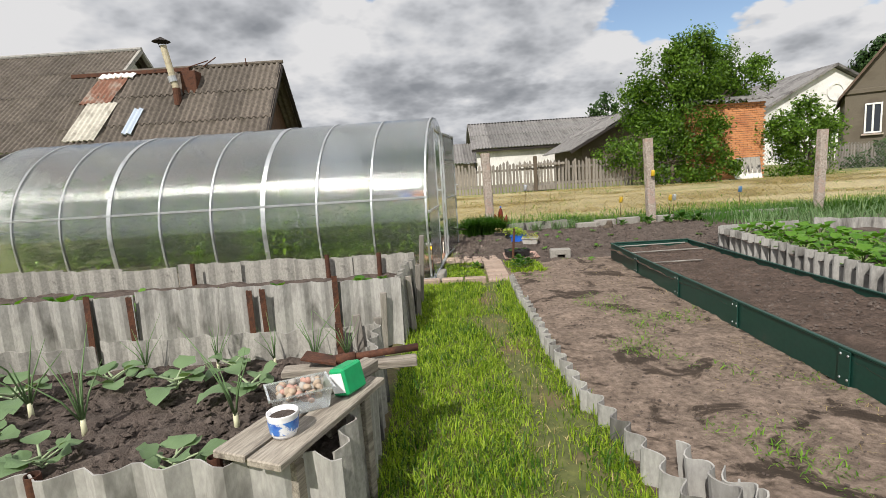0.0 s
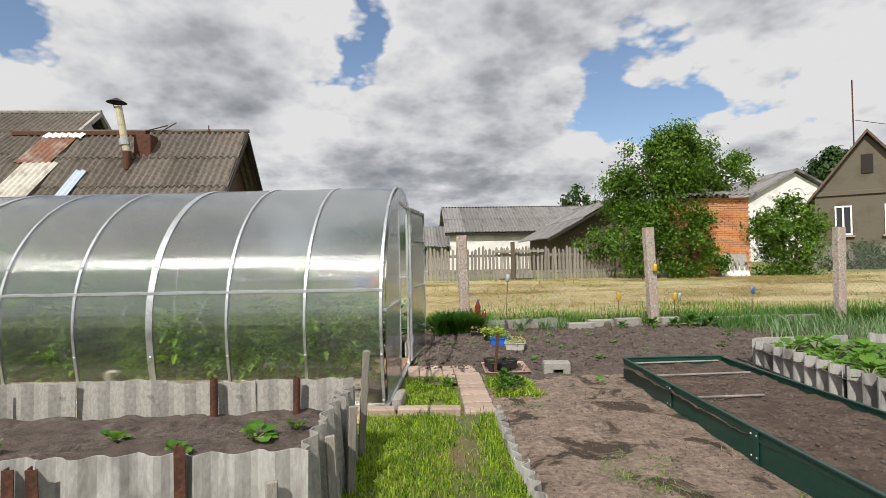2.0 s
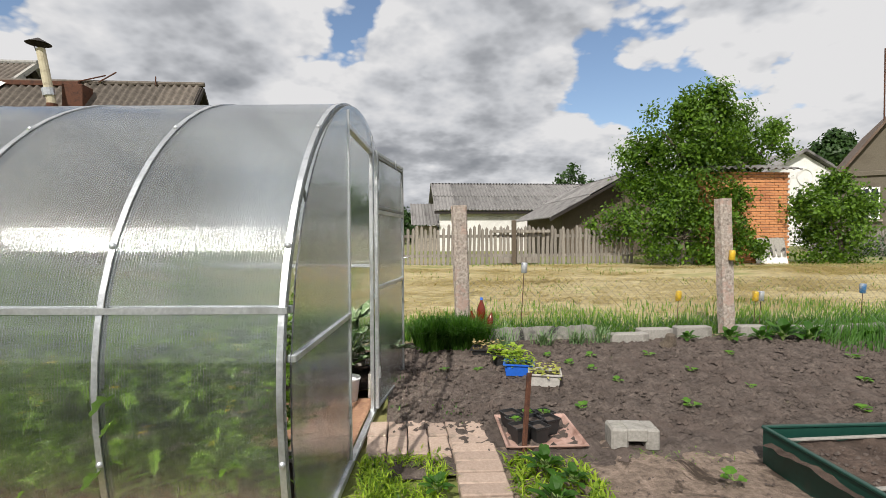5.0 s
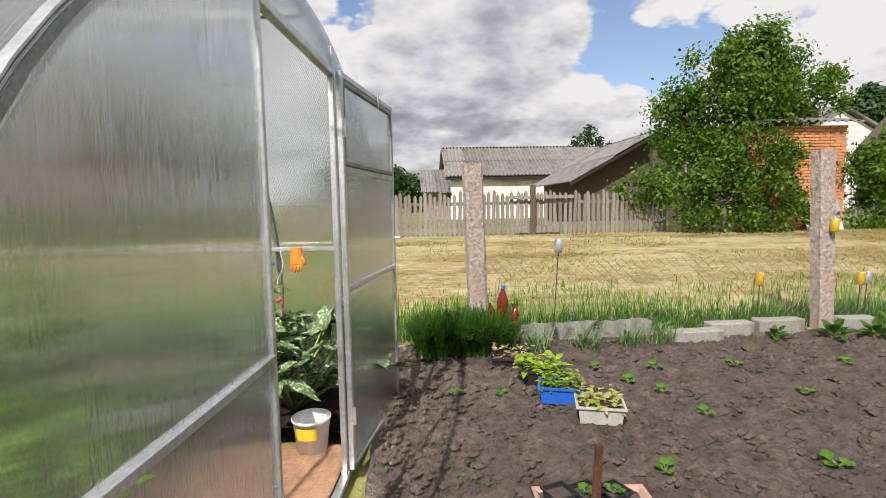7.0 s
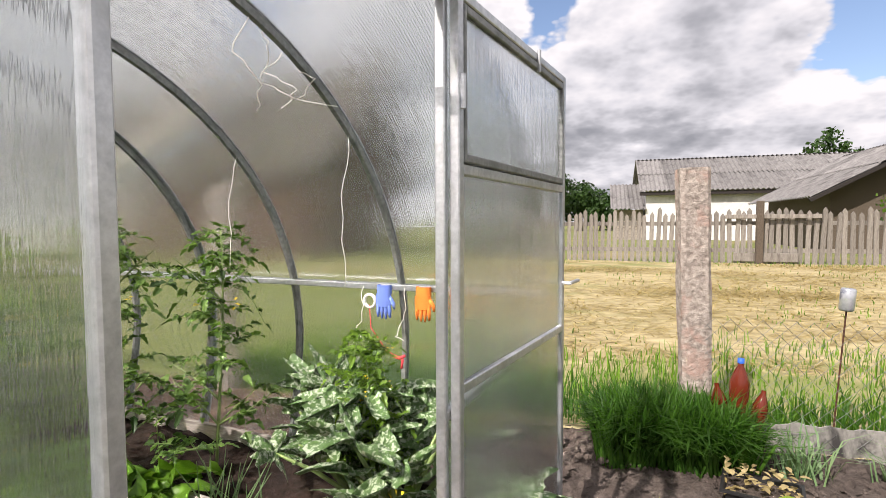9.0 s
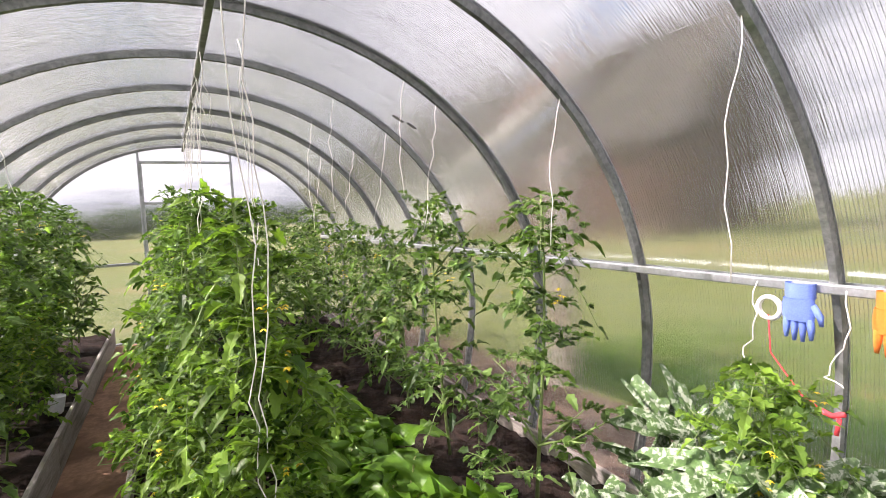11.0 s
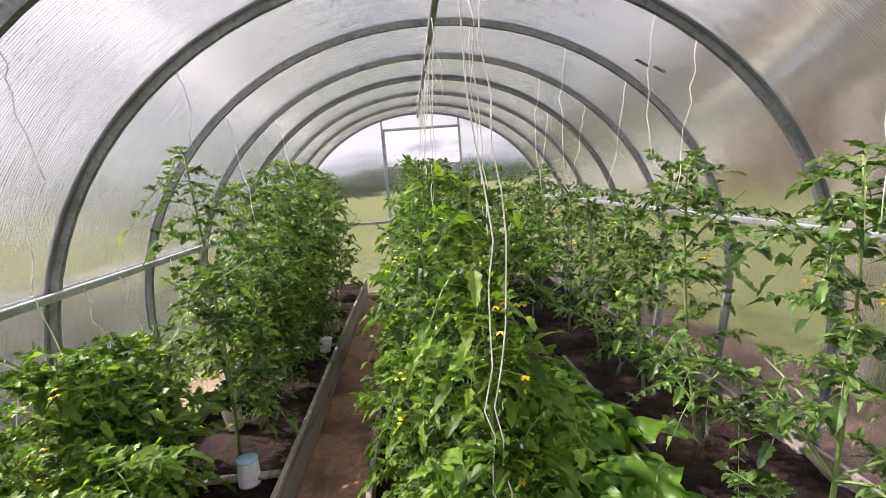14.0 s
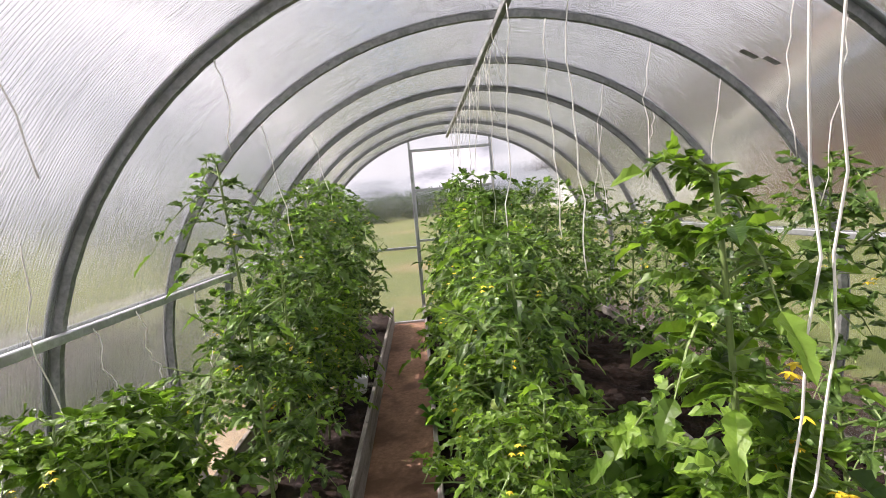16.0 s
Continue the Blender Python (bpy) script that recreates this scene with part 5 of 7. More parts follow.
def leaf_cloud(name, blobs, per, size, mat, parent, seed, zmin=0.5):
    """A crown of separate leaves in clumps round the places of blobs."""
    r = np.random.default_rng(seed)
    P, D = [], []
    for (x, y, z, rad) in blobs:
        n_cl = max(6, int(26 * rad * rad))
        for _ in range(n_cl):
            v = r.normal(size=3)
            v /= np.linalg.norm(v)
            c = np.array([x, y, z]) + v * rad * r.uniform(0.55, 1.08) * np.array([1, 0.9, 0.95])
            m = int(per * r.uniform(0.6, 1.3))
            q = c + r.normal(size=(m, 3)) * 0.16 * (0.6 + 0.5 * rad)
            P.append(q)
            D.append(q - np.array([x, y, z]) + r.normal(size=(m, 3)) * 0.5)
    P, D = np.concatenate(P), np.concatenate(D)
    ok = P[:, 2] > zmin
    P, D = P[ok], D[ok]
    D /= np.linalg.norm(D, axis=1)[:, None]
    n = len(P)
    t = np.cross(D, r.normal(size=(n, 3)))
    t /= np.linalg.norm(t, axis=1)[:, None] + 1e-9
    s = np.cross(D, t)
    ln = size * r.uniform(0.6, 1.3, n)[:, None]
    nrm = D
    v = np.empty((n, 4, 3))
    v[:, 0], v[:, 1], v[:, 2], v[:, 3] = P, P + t * ln * 0.5 + s * ln * 0.32 + nrm * ln * 0.1, P + t * ln, P + t * ln * 0.5 - s * ln * 0.32 + nrm * ln * 0.1
    me = bpy.data.meshes.new(name)
    k = np.arange(n)[:, None] * 4
    idx = np.concatenate([(k + np.array([0, 1, 2])), (k + np.array([0, 2, 3]))], 1).ravel()
    me.vertices.add(n * 4)
    me.vertices.foreach_set("co", v.ravel())
    me.loops.add(n * 6)
    me.loops.foreach_set("vertex_index", idx.astype(np.int32))
    me.polygons.add(n * 2)
    me.polygons.foreach_set("loop_start", (np.arange(n * 2) * 3).astype(np.int32))
    me.update(calc_edges=True)
    me.materials.append(mat)
    ob = part(name, me, None, parent)
    return ob


# ---------------------------------------------------------------- trees
def tree(name, label, x, y, z0, top, blobs, per, size, mat, seed, thick=0.16, cat="tree"):
    th = thing(name, label, cat)
    r = random.Random(seed)
    g = Geo()
    fork = V((x, y, z0 + (top - z0) * 0.35))
    g.tube([(x, y, z0 - 0.1), (x + 0.05, y, z0 + 0.5 * (fork.z - z0)), fork], [thick * 1.2, thick, thick * 0.85], 10)
    for bx, by, bz, br_ in blobs:
        e = V((bx, by, bz))
        mid = fork.lerp(e, 0.5) + V((r.uniform(-0.2, 0.2), r.uniform(-0.2, 0.2), 0.1))
        g.tube([fork, mid, e], [thick * 0.5, thick * 0.3, thick * 0.1], 6)
    part("trunk", g, bark, th, smooth=True)
    leaf_cloud("crown", blobs, per, size, mat, th, seed, z0)
    return th


tree("leafy_tree", "dense green deciduous tree by the brick hut", 8.6, 17.1, 0.45, 5.0,
     [(6.95, 17.2, 3.3, 0.85), (7.3, 17.0, 4.1, 0.6), (8.55, 17.0, 4.25, 0.95), (9.5, 17.8, 4.4, 0.8), (8.0, 17.0, 3.0, 0.95), (10.6, 17.9, 3.9, 0.7), (11.4, 17.9, 4.1, 0.55), (10.0, 18.0, 3.7, 0.6), (7.9, 17.0, 4.75, 0.35), (8.9, 17.0, 5.0, 0.4), (8.9, 17.3, 3.4, 0.8), (7.1, 17.0, 2.4, 0.5)],
     190, 0.10, tree_leaf, 11, 0.18)
tree("shrub", "overgrown green shrub in front of the shed", 7.7, 16.7, 0.45, 2.4,
     [(6.6, 16.9, 1.35, 0.75), (7.4, 16.6, 1.2, 0.8), (8.3, 16.6, 1.2, 0.8), (7.5, 16.8, 2.0, 0.65), (9.0, 16.7, 1.4, 0.65), (5.9, 17.6, 1.7, 0.5), (9.25, 16.5, 0.9, 0.4), (8.4, 16.7, 1.95, 0.5), (9.0, 16.6, 2.2, 0.35)], 130, 0.10, tree_leaf, 12, 0.06, "shrub")
tree("shrub", "rounded green shrub beside the brick hut", 12.4, 16.9, 0.4, 2.8,
     [(12.3, 16.9, 1.2, 0.9), (12.0, 16.9, 2.0, 0.7), (12.7, 16.9, 2.3, 0.6), (13.1, 16.9, 1.5, 0.65), (11.5, 16.9, 1.0, 0.55), (12.2, 16.9, 2.7, 0.35), (11.35, 16.8, 1.7, 0.5), (11.3, 16.8, 2.25, 0.4)], 130, 0.10, tree_leaf, 13, 0.06, "shrub")
tree("shrub", "low bushy green shrub by the fence", 18.6, 20.6, 0.3, 1.4, [(18.2, 20.6, 0.9, 0.6), (19.0, 20.6, 0.9, 0.55), (19.7, 20.5, 0.7, 0.45), (17.3, 20.8, 0.7, 0.4)], 60, 0.14, far_leaf, 14, 0.05, "shrub")
tree("leafy_tree", "distant broad green tree behind the houses", 52.0, 60.0, 0.4, 13.5, [(51.5, 60, 10.8, 2.2), (53.5, 60, 10.5, 2.3), (52.5, 60, 12.3, 1.6), (50.8, 60, 8.5, 1.8), (54, 60, 8.0, 2.5)], 20, 0.5, far_leaf, 15, 0.4)
tree("leafy_tree", "thin distant tree behind the barn", 19.0, 58.0, 0.4, 9.5, [(18.4, 58, 7.6, 0.9), (19.4, 58, 8.6, 0.7), (20.3, 58, 7.4, 0.7), (18.8, 58, 6.6, 1.0), (21.4, 58, 6.6, 0.7)], 12, 0.4, far_leaf, 16, 0.2)
tree("leafy_tree", "dark distant tree beyond the field", -4.5, 58.0, 0.4, 7.2, [(-5.4, 58, 5.2, 2.0), (-4.0, 58, 4.8, 1.7), (-6.5, 58, 4.0, 2.0), (-4.8, 58, 6.3, 1.0)], 22, 0.4, far_leaf, 17, 0.3)
for k, (x, z, rr) in enumerate(((-1.6, 4.2, 1.6), (0.6, 3.4, 1.3), (2.6, 2.4, 0.9))):
    tree("leafy_tree", "distant green tree beyond the field", x, 62.0, 0.4, z + rr, [(x, 62, z, rr), (x + 0.8, 62, z - 1, rr), (x - 1, 62, z - 1.0, rr)], 18, 0.4, far_leaf, 20 + k, 0.25)

rh = random.Random(2)
for k in range(12):
    y = -14 + 7 * k
    tree("hedge_tree", "dark distant tree in a hedge row", -46.0 + rh.uniform(-2, 2), y, 0.0, 4.5, [(-46, y + d, rh.uniform(0.6, 1.5), rh.uniform(1.0, 1.4)) for d in (-3, -1, 1, 3)], 14, 0.5, far_leaf, 60 + k, 0.2)


# ---------------------------------------------------------------- grass, straw, weeds, clods
def scatter(n, x0, x1, y0, y1, seed, keep=None, zf=None):
    r = np.random.default_rng(seed)
    p = np.stack([r.uniform(x0, x1, n), r.uniform(y0, y1, n), np.zeros(n)], 1)
    if keep is not None:
        p = p[np.array([keep(a[0], a[1]) > b for a, b in zip(p, r.random(n))])]
    p[:, 2] = [zf(a[0], a[1]) if zf else rise(a[1]) for a in p]
    return p


def lawn_keep(x, y):
    worn = max(0.0, 1 - abs(x - 0.43 + 0.04 * math.sin(y * 2)) / (0.15 + 0.05 * (y < 2.6))) * (0.85 + 0.8 * wob(x * 3, y * 2.2, 4))
    return 1.0 - 1.5 * worn - 1.3 * max(0, wob(x * 2.4, y * 2.0, 7) - 0.1)


blades("grass", scatter(52000, -0.32, 0.72, 0.2, 5.6, 1, lawn_keep), (0.022, 0.065), 0.006, grass_leaf, "short bright green lawn grass", "grass", 1, 0.8)
blades("grass", scatter(7000, -0.32, 0.72, 0.2, 5.6, 2, lambda x, y: 0.3 + max(0, 1 - min(abs(x - 0.69), abs(x + 0.30)) / 0.12) ), (0.05, 0.13), 0.005, grass_leaf, "longer grass along the edging", "grass", 2)
blades("grass", scatter(9000, -0.32, 0.72, 0.2, 5.6, 12, lambda x, y: lawn_keep(x, y) * max(0, 0.2 + 1.6 * wob(x * 3.1, y * 2.3, 9))), (0.05, 0.12), 0.006, lush_leaf, "darker tufts in the lawn", "grass", 12, 0.6)
blades("dry_grass", scatter(3000, -0.3, 0.72, 0.2, 5.6, 3, lambda x, y: 0.25 + max(0, 1 - abs(x - 0.42) / 0.2)), (0.02, 0.05), 0.004, dry_leaf, "yellowed dead grass in the worn strip", "grass", 3, 1.2)
blades("meadow_grass", scatter(42000, -2.5, 11.0, 9.42, 12.8, 4, lambda x, y: 1.0 - max(0, (y - 9.8) / 1.7) + 0.5 * wob(x, y, 1)), (0.06, 0.22), 0.009, meadow_leaf, "uncut green grass under the wire fence", "grass", 4)
blades("meadow_grass", scatter(14000, -2.5, 11.0, 9.42, 10.2, 14, lambda x, y: 1.0 - max(0, (y - 9.6) / 0.5) + 0.5 * wob(x, y, 1)), (0.12, 0.32), 0.010, lush_leaf, "lush dark green grass at the fence foot", "grass", 14)
blades("meadow_grass", scatter(20000, -3.5, 15.0, 10.5, 17.4, 5, lambda x, y: 0.05 + 1.1 * wob(x * 0.5, y, 2) + max(0, (y - 16.6)) * 1.2), (0.04, 0.11), 0.012, meadow_leaf, "green stubble showing through the mown hay", "grass", 5)
blades("hay", scatter(70000, -0.8, 16.0, 10.8, 17.2, 6, lambda x, y: 0.5 + 2.0 * wob(x * 0.22, y * 1.3, 3)), (0.2, 0.6), 0.013, dry_leaf, "cut straw-coloured hay lying on the meadow", "hay", 6, 1.0, droop=0.3, flat=0.14)
blades("hay", scatter(2500, 1.4, 2.1, 1.0, 6.2, 7, lambda x, y: max(0, (x - 1.4) * 0.9) + 0.3 * wob(x * 2, y * 2, 3)), (0.03, 0.12), 0.003, dry_leaf, "scraps of straw on the bare soil", "straw", 7, 1.0, flat=0.1)


def weed_keep(x, y):
    return max(0.0, wob(x * 1.7, y * 1.7, 5) * 2.2 - 0.35)


w = scatter(15000, 0.8, 2.1, 0.8, 6.8, 8, weed_keep)
blades("weeds", w, (0.012, 0.045), 0.006, meadow_leaf, "small weeds sprouting on the bare plot", "weeds", 8, 1.6)
blades("weeds", scatter(5000, 0.02, 0.48, 5.75, 6.85, 9, lambda x, y: 0.4 + 1.1 * wob(x * 5, y * 5, 2)), (0.02, 0.07), 0.011, grass_leaf, "mixed weeds in the gap beside the pavers", "weeds", 9, 1.3)
blades("weeds", scatter(1800, 0.82, 1.25, 6.0, 6.75, 10, lambda x, y: 0.5 + 1.0 * wob(x * 5, y * 5, 2)), (0.03, 0.09), 0.014, grass_leaf, "weeds beside the paver path", "weeds", 10, 1.2)
blades("weeds", scatter(1500, 0.15, 0.8, 7.2, 8.3, 11, lambda x, y: 0.5 * wob(x * 4, y * 4, 2)), (0.02, 0.05), 0.01, lush_leaf, "sparse weeds on the tilled soil", "weeds", 11, 1.4)

cg = Geo()
rc = random.Random(6)
for k in range(14000):
    if k >= 11500:
        x, y, z, s = rc.uniform(-3.2, -0.42), rc.uniform(1.5, 2.68), 0.27, 0.006 + 0.022 * rc.random() ** 2
    elif k >= 9500:
        y = rc.uniform(1.5, 6.4)
        x, z, s = rc.uniform(2.16, 3.05) + (y - 4) * 0.025, 0.156, 0.004 + 0.014 * rc.random() ** 2
    elif k < 8000:
        x, y, s = rc.uniform(0.2, 6.0), rc.uniform(6.95, 9.3), 0.007 + 0.03 * rc.random() ** 3
        z = 0.026 + slope(y)
        if y < 7.15 and x < 0.9:
            continue
    else:
        x, y, z, s = rc.uniform(0.8, 2.1), rc.uniform(1.0, 6.9), 0.008, rc.uniform(0.003, 0.011)
    if k < 9500 and 2.1 < x < 3.25 and y < 6.6:
        continue
    o = [V((rc.uniform(0.6, 1.2) * s * px, rc.uniform(0.6, 1.2) * s * py, rc.uniform(0.4, 0.9) * s * pz)) + V((x, y, z)) for px, py, pz in ((1, 0, 0), (0, 1, 0), (-1, 0, 0), (0, -1, 0), (0, 0, 1), (0.7, 0.7, -0.4), (-0.7, -0.7, -0.4))]
    cg.add(o, [(0, 1, 4), (1, 2, 4), (2, 3, 4), (3, 0, 4), (0, 5, 1), (3, 2, 6)])
solid("soil_clods", cg, soil_dark, "loose crumbs and clods of dark soil", "soil clods", kind="stuff")

# ---------------------------------------------------------------- inside the greenhouse
def gh(x, y, z=0.0, rz=0.0):
    """A pose given in the greenhouse's own directions."""
    return GH @ pose(x, y, z, 0, 0, rz)


def gh_floor(name, x0, x1, y0, y1, z, amp, mat, label, step=0.045, seed=0):
    ob = solid(name, lumpy(x0, x1, y0, y1, z, step, amp, 7, amp * 0.7, seed=seed), mat, label, "floor", kind="structure", smooth=True, m=GH)
    return ob


gh_floor("greenhouse_path_floor", -LONG, 0.0, -0.76, -0.38, 0.02, 0.006, clay, "trodden reddish clay path")
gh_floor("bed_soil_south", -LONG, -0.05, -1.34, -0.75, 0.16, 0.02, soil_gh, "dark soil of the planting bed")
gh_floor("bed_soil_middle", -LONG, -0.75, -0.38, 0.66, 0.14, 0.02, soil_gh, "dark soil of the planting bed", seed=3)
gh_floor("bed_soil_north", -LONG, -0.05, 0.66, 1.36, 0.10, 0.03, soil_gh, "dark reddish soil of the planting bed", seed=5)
gh_floor("doorway_floor", -0.75, -0.02, -0.38, 0.66, 0.018, 0.006, clay, "trodden clay by the door", seed=6)
solid("sand_strip", lumpy(-6.2, -0.1, -0.42, 0.0, 0.012, 0.06, 0.008, 6), sand, "yellow sand strip along the greenhouse foot", "sand", kind="structure", smooth=True, m=GH @ pose(0, -1.36, 0))


solid("soil_strip", lumpy(-5.95, -0.05, 1.40, 2.05, 0.10, 0.06, 0.02, 6, 0.012, seed=8), soil_mat("reddish_bank_soil", (0.10, 0.062, 0.045), (0.25, 0.16, 0.115), (0.15, 0.095, 0.07)), "bare reddish soil banked along the greenhouse foot", "soil", kind="structure", smooth=True, m=GH)


def board(x0, x1, y, h, label, thick=0.022, tilt=0.0):
    g = Geo().box(0, x1 - x0, -thick / 2, thick / 2, 0, h, 0.003)
    return solid("bed_board", g, bed_board, label, "board", "bed boards", m=GH @ pose(x0, y, 0.0, tilt, 0, 0))


for x0, x1 in ((-LONG + 0.02, -3.0), (-2.99, -0.2)):
    board(x0, x1, -0.745, 0.215, "grey weathered board edging the bed", tilt=-2)
    board(x0, min(x1, -0.75), -0.39, 0.20, "grey weathered board edging the bed", tilt=1)
    board(x0, x1, -1.315, 0.24, "pale board along the greenhouse wall")
    board(x0, x1, 1.315, 0.17, "pale board along the greenhouse wall")
board(-2.9, -0.78, 0.66, 0.235, "grey weathered board edging the bed", tilt=3)
solid("bed_board", Geo().box(-0.011, 0.011, -0.39, 0.66, 0, 0.2, 0.003), bed_board, "grey board closing the bed by the door", "board", "bed boards", m=gh(-0.75, 0))
solid("bed_board", Geo().box(-0.011, 0.011, 0.67, 1.33, 0, 0.2, 0.003), bed_board, "grey board closing the bed by the door", "board", "bed boards", m=gh(-0.06, 0))
for x in (-2.05, -3.6):
    solid("bed_lath", Geo().box(-0.02, 0.02, -1.3, -0.76, 0, 0.015, 0.003), old_wood, "thin grey lath lying across the soil", "lath", m=gh(x, 0, 0.185))

forms = [tomato_plant("tomato_plant", 1.30, 0.27, 46, 101, "tall green tomato plant tied to white twine", fruits=3),
         tomato_plant("tomato_plant", 1.12, 0.25, 42, 102, "leafy green tomato plant tied to white twine", fruits=1),
         tomato_plant("tomato_plant", 1.22, 0.24, 46, 103, "tomato plant with bare lower stem and curled leaves", 0.07, 0.34),
         tomato_plant("tomato_plant", 0.95, 0.26, 40, 104, "bushy young tomato plant with yellow flowers", 0.08, 0.12, tomato_light, flowers=6),
         tomato_plant("tomato_plant", 0.55, 0.26, 30, 105, "low spreading young tomato plant", 0.085, 0.15, tomato_light)]
hero = tomato_plant("tomato_plant", 1.30, 0.17, 84, 106, "big tomato plant with broad leaves and yellow flowers", 0.068, 0.10, tomato_light, flowers=5)
lean_one = tomato_plant("tomato_plant", 1.40, 0.26, 46, 107, "tall thin tomato plant with a sparse top", 0.07, 0.14, fruits=3)
placed = set()


def put(ob, x, y, z, rz=0, s=1.0):
    m = gh(x, y, z, rz) @ Matrix.Scale(s, 4)
    if ob.name not in placed:
        placed.add(ob.name)
        ob.matrix_basis = m
        return ob
    new_ob = copy_thing(ob, gh(x, y, z, rz))
    new_ob.scale = (s, s, s)
    return new_ob


put(hero, -1.10, -0.06, 0.14, 20, 0.88)
put(lean_one, -2.22, -1.00, 0.16, 60, 0.93)
rq = random.Random(12)
# south row
for x, y, k, s in ((-2.75, -1.02, 0, 0.9), (-3.15, -0.98, 1, 1.08), (-3.6, -1.05, 0, 1.0), (-4.1, -0.98, 1, 1.15), (-4.6, -1.02, 0, 1.0), (-5.15, -1.0, 1, 1.1), (-5.6, -1.0, 0, 0.95), (-2.95, -0.92, 3, 0.6), (-3.4, -0.9, 3, 0.65), (-3.9, -0.9, 3, 0.7), (-2.5, -0.95, 3, 0.62),
                   (-1.75, -1.12, 4, 0.95), (-1.45, -1.05, 4, 0.9), (-2.0, -1.2, 4, 0.9), (-1.2, -1.1, 4, 0.95), (-0.85, -1.1, 3, 0.8), (-0.45, -1.05, 3, 0.8), (-0.2, -1.1, 3, 0.75), (-0.65, -0.95, 0, 0.62), (-1.1, -1.2, 0, 0.6), (-1.6, -1.2, 3, 0.75), (-2.9, -1.25, 3, 0.8), (-3.4, -1.25, 3, 0.8), (-4.0, -1.25, 3, 0.85), (-4.6, -1.25, 3, 0.85), (-5.2, -1.22, 3, 0.85), (-0.35, -1.24, 3, 0.7), (-0.95, -1.26, 3, 0.75), (-1.35, -1.25, 3, 0.68), (-1.85, -1.25, 4, 1.2), (-0.6, -1.2, 4, 1.2), (-2.2, -1.26, 3, 0.6)):
    put(forms[k], x, y, 0.16, rq.uniform(0, 360), s)
# middle row
for x, y, k, s in ((-1.58, -0.16, 3, 0.72), (-1.98, -0.12, 1, 0.9), (-1.75, -0.22, 3, 0.62), (-1.36, -0.26, 4, 0.5), (-2.35, -0.08, 3, 1.05), (-2.8, -0.05, 1, 1.1), (-3.25, -0.1, 3, 1.15), (-3.7, -0.06, 1, 1.05), (-4.15, -0.1, 0, 0.98), (-4.6, -0.06, 1, 1.12), (-5.1, -0.08, 0, 0.98), (-5.55, -0.05, 1, 1.0), (-2.1, -0.2, 3, 0.72), (-2.6, -0.22, 3, 0.75), (-3.05, -0.25, 3, 0.7), (-3.5, -0.24, 3, 0.7), (-4.3, -0.22, 3, 0.8), (-3.0, 0.2, 0, 0.92), (-3.6, 0.22, 1, 1.0), (-4.2, 0.2, 0, 0.9), (-4.9, 0.22, 1, 1.0)):
    put(forms[k], x, y, 0.14, rq.uniform(0, 360), s)
# north row
for x, y, k, s in ((-1.42, 1.0, 2, 0.98), (-2.02, 0.92, 2, 1.0), (-2.6, 0.95, 1, 0.92), (-3.15, 0.92, 2, 0.88), (-3.7, 0.95, 1, 0.95), (-4.3, 0.92, 2, 1.0), (-4.9, 0.95, 1, 0.95), (-5.5, 0.92, 2, 0.95), (-2.9, 1.0, 1, 0.8), (-0.62, 1.05, 3, 0.78), (-4.0, 0.75, 1, 0.85), (-5.2, 0.7, 1, 0.9)):
    put(forms[k], x, y, 0.10, rq.uniform(0, 360), s)

def crinkled(name, n, length, width, stalk, elev, bend, mat, stalk_mat, label, category, seed, group=""):
    """Broad puckered leaves with wavy margins on thick stalks, each leaf a part."""
    r = random.Random(seed)
    th = thing(name, label, category, group=group)
    for k in range(n):
        az = k * 2.399 + r.uniform(-0.35, 0.35)
        e = r.uniform(*elev)
        d = V((math.cos(az) * math.cos(e), math.sin(az) * math.cos(e), math.sin(e)))
        side = V((-math.sin(az), math.cos(az), r.uniform(-0.5, 0.5))).normalized()
        up = side.cross(d) * -1 if side.cross(d).z < 0 else side.cross(d)
        ln = length * r.uniform(0.65, 1.15)
        sag, wid, ph = bend * r.uniform(0.5, 1.5), width * r.uniform(0.75, 1.2), r.uniform(0, 6)
        twist = r.uniform(-0.9, 0.9)
        g = Geo()

        def mid(t):
            return d * (ln * t) - V((0, 0, sag * ln * t * t * t))

        g.tube([mid(t) for t in (0, stalk * 0.5, stalk, 0.7, 0.95)], [0.007, 0.006, 0.005, 0.003, 0.001], 5, 1, caps=False)

        def surf(u, v):
            t = stalk * 0.85 + (1 - stalk * 0.85) * v
            w = wid * 0.5 * math.sin(math.pi * min(1, v * 0.93 + 0.05) ** 0.8) ** 0.7
            q = 2 * u - 1
            edge = 0.22 * wid * abs(q) ** 2 * math.sin(v * 15 + ph + 2 * q)
            pucker = 0.085 * wid * math.sin(v * 26 + 5 * q + ph) * math.cos(q * 7 + ph)
            tw = twist * v
            across = side * math.cos(tw) + up * math.sin(tw)
            return mid(t) + across * (q * w) + up * (edge + pucker + 0.10 * wid * abs(q))

        g.grid(surf, 6, 12)
        part("leaf", g, [mat, stalk_mat], th, smooth=True)
    return th


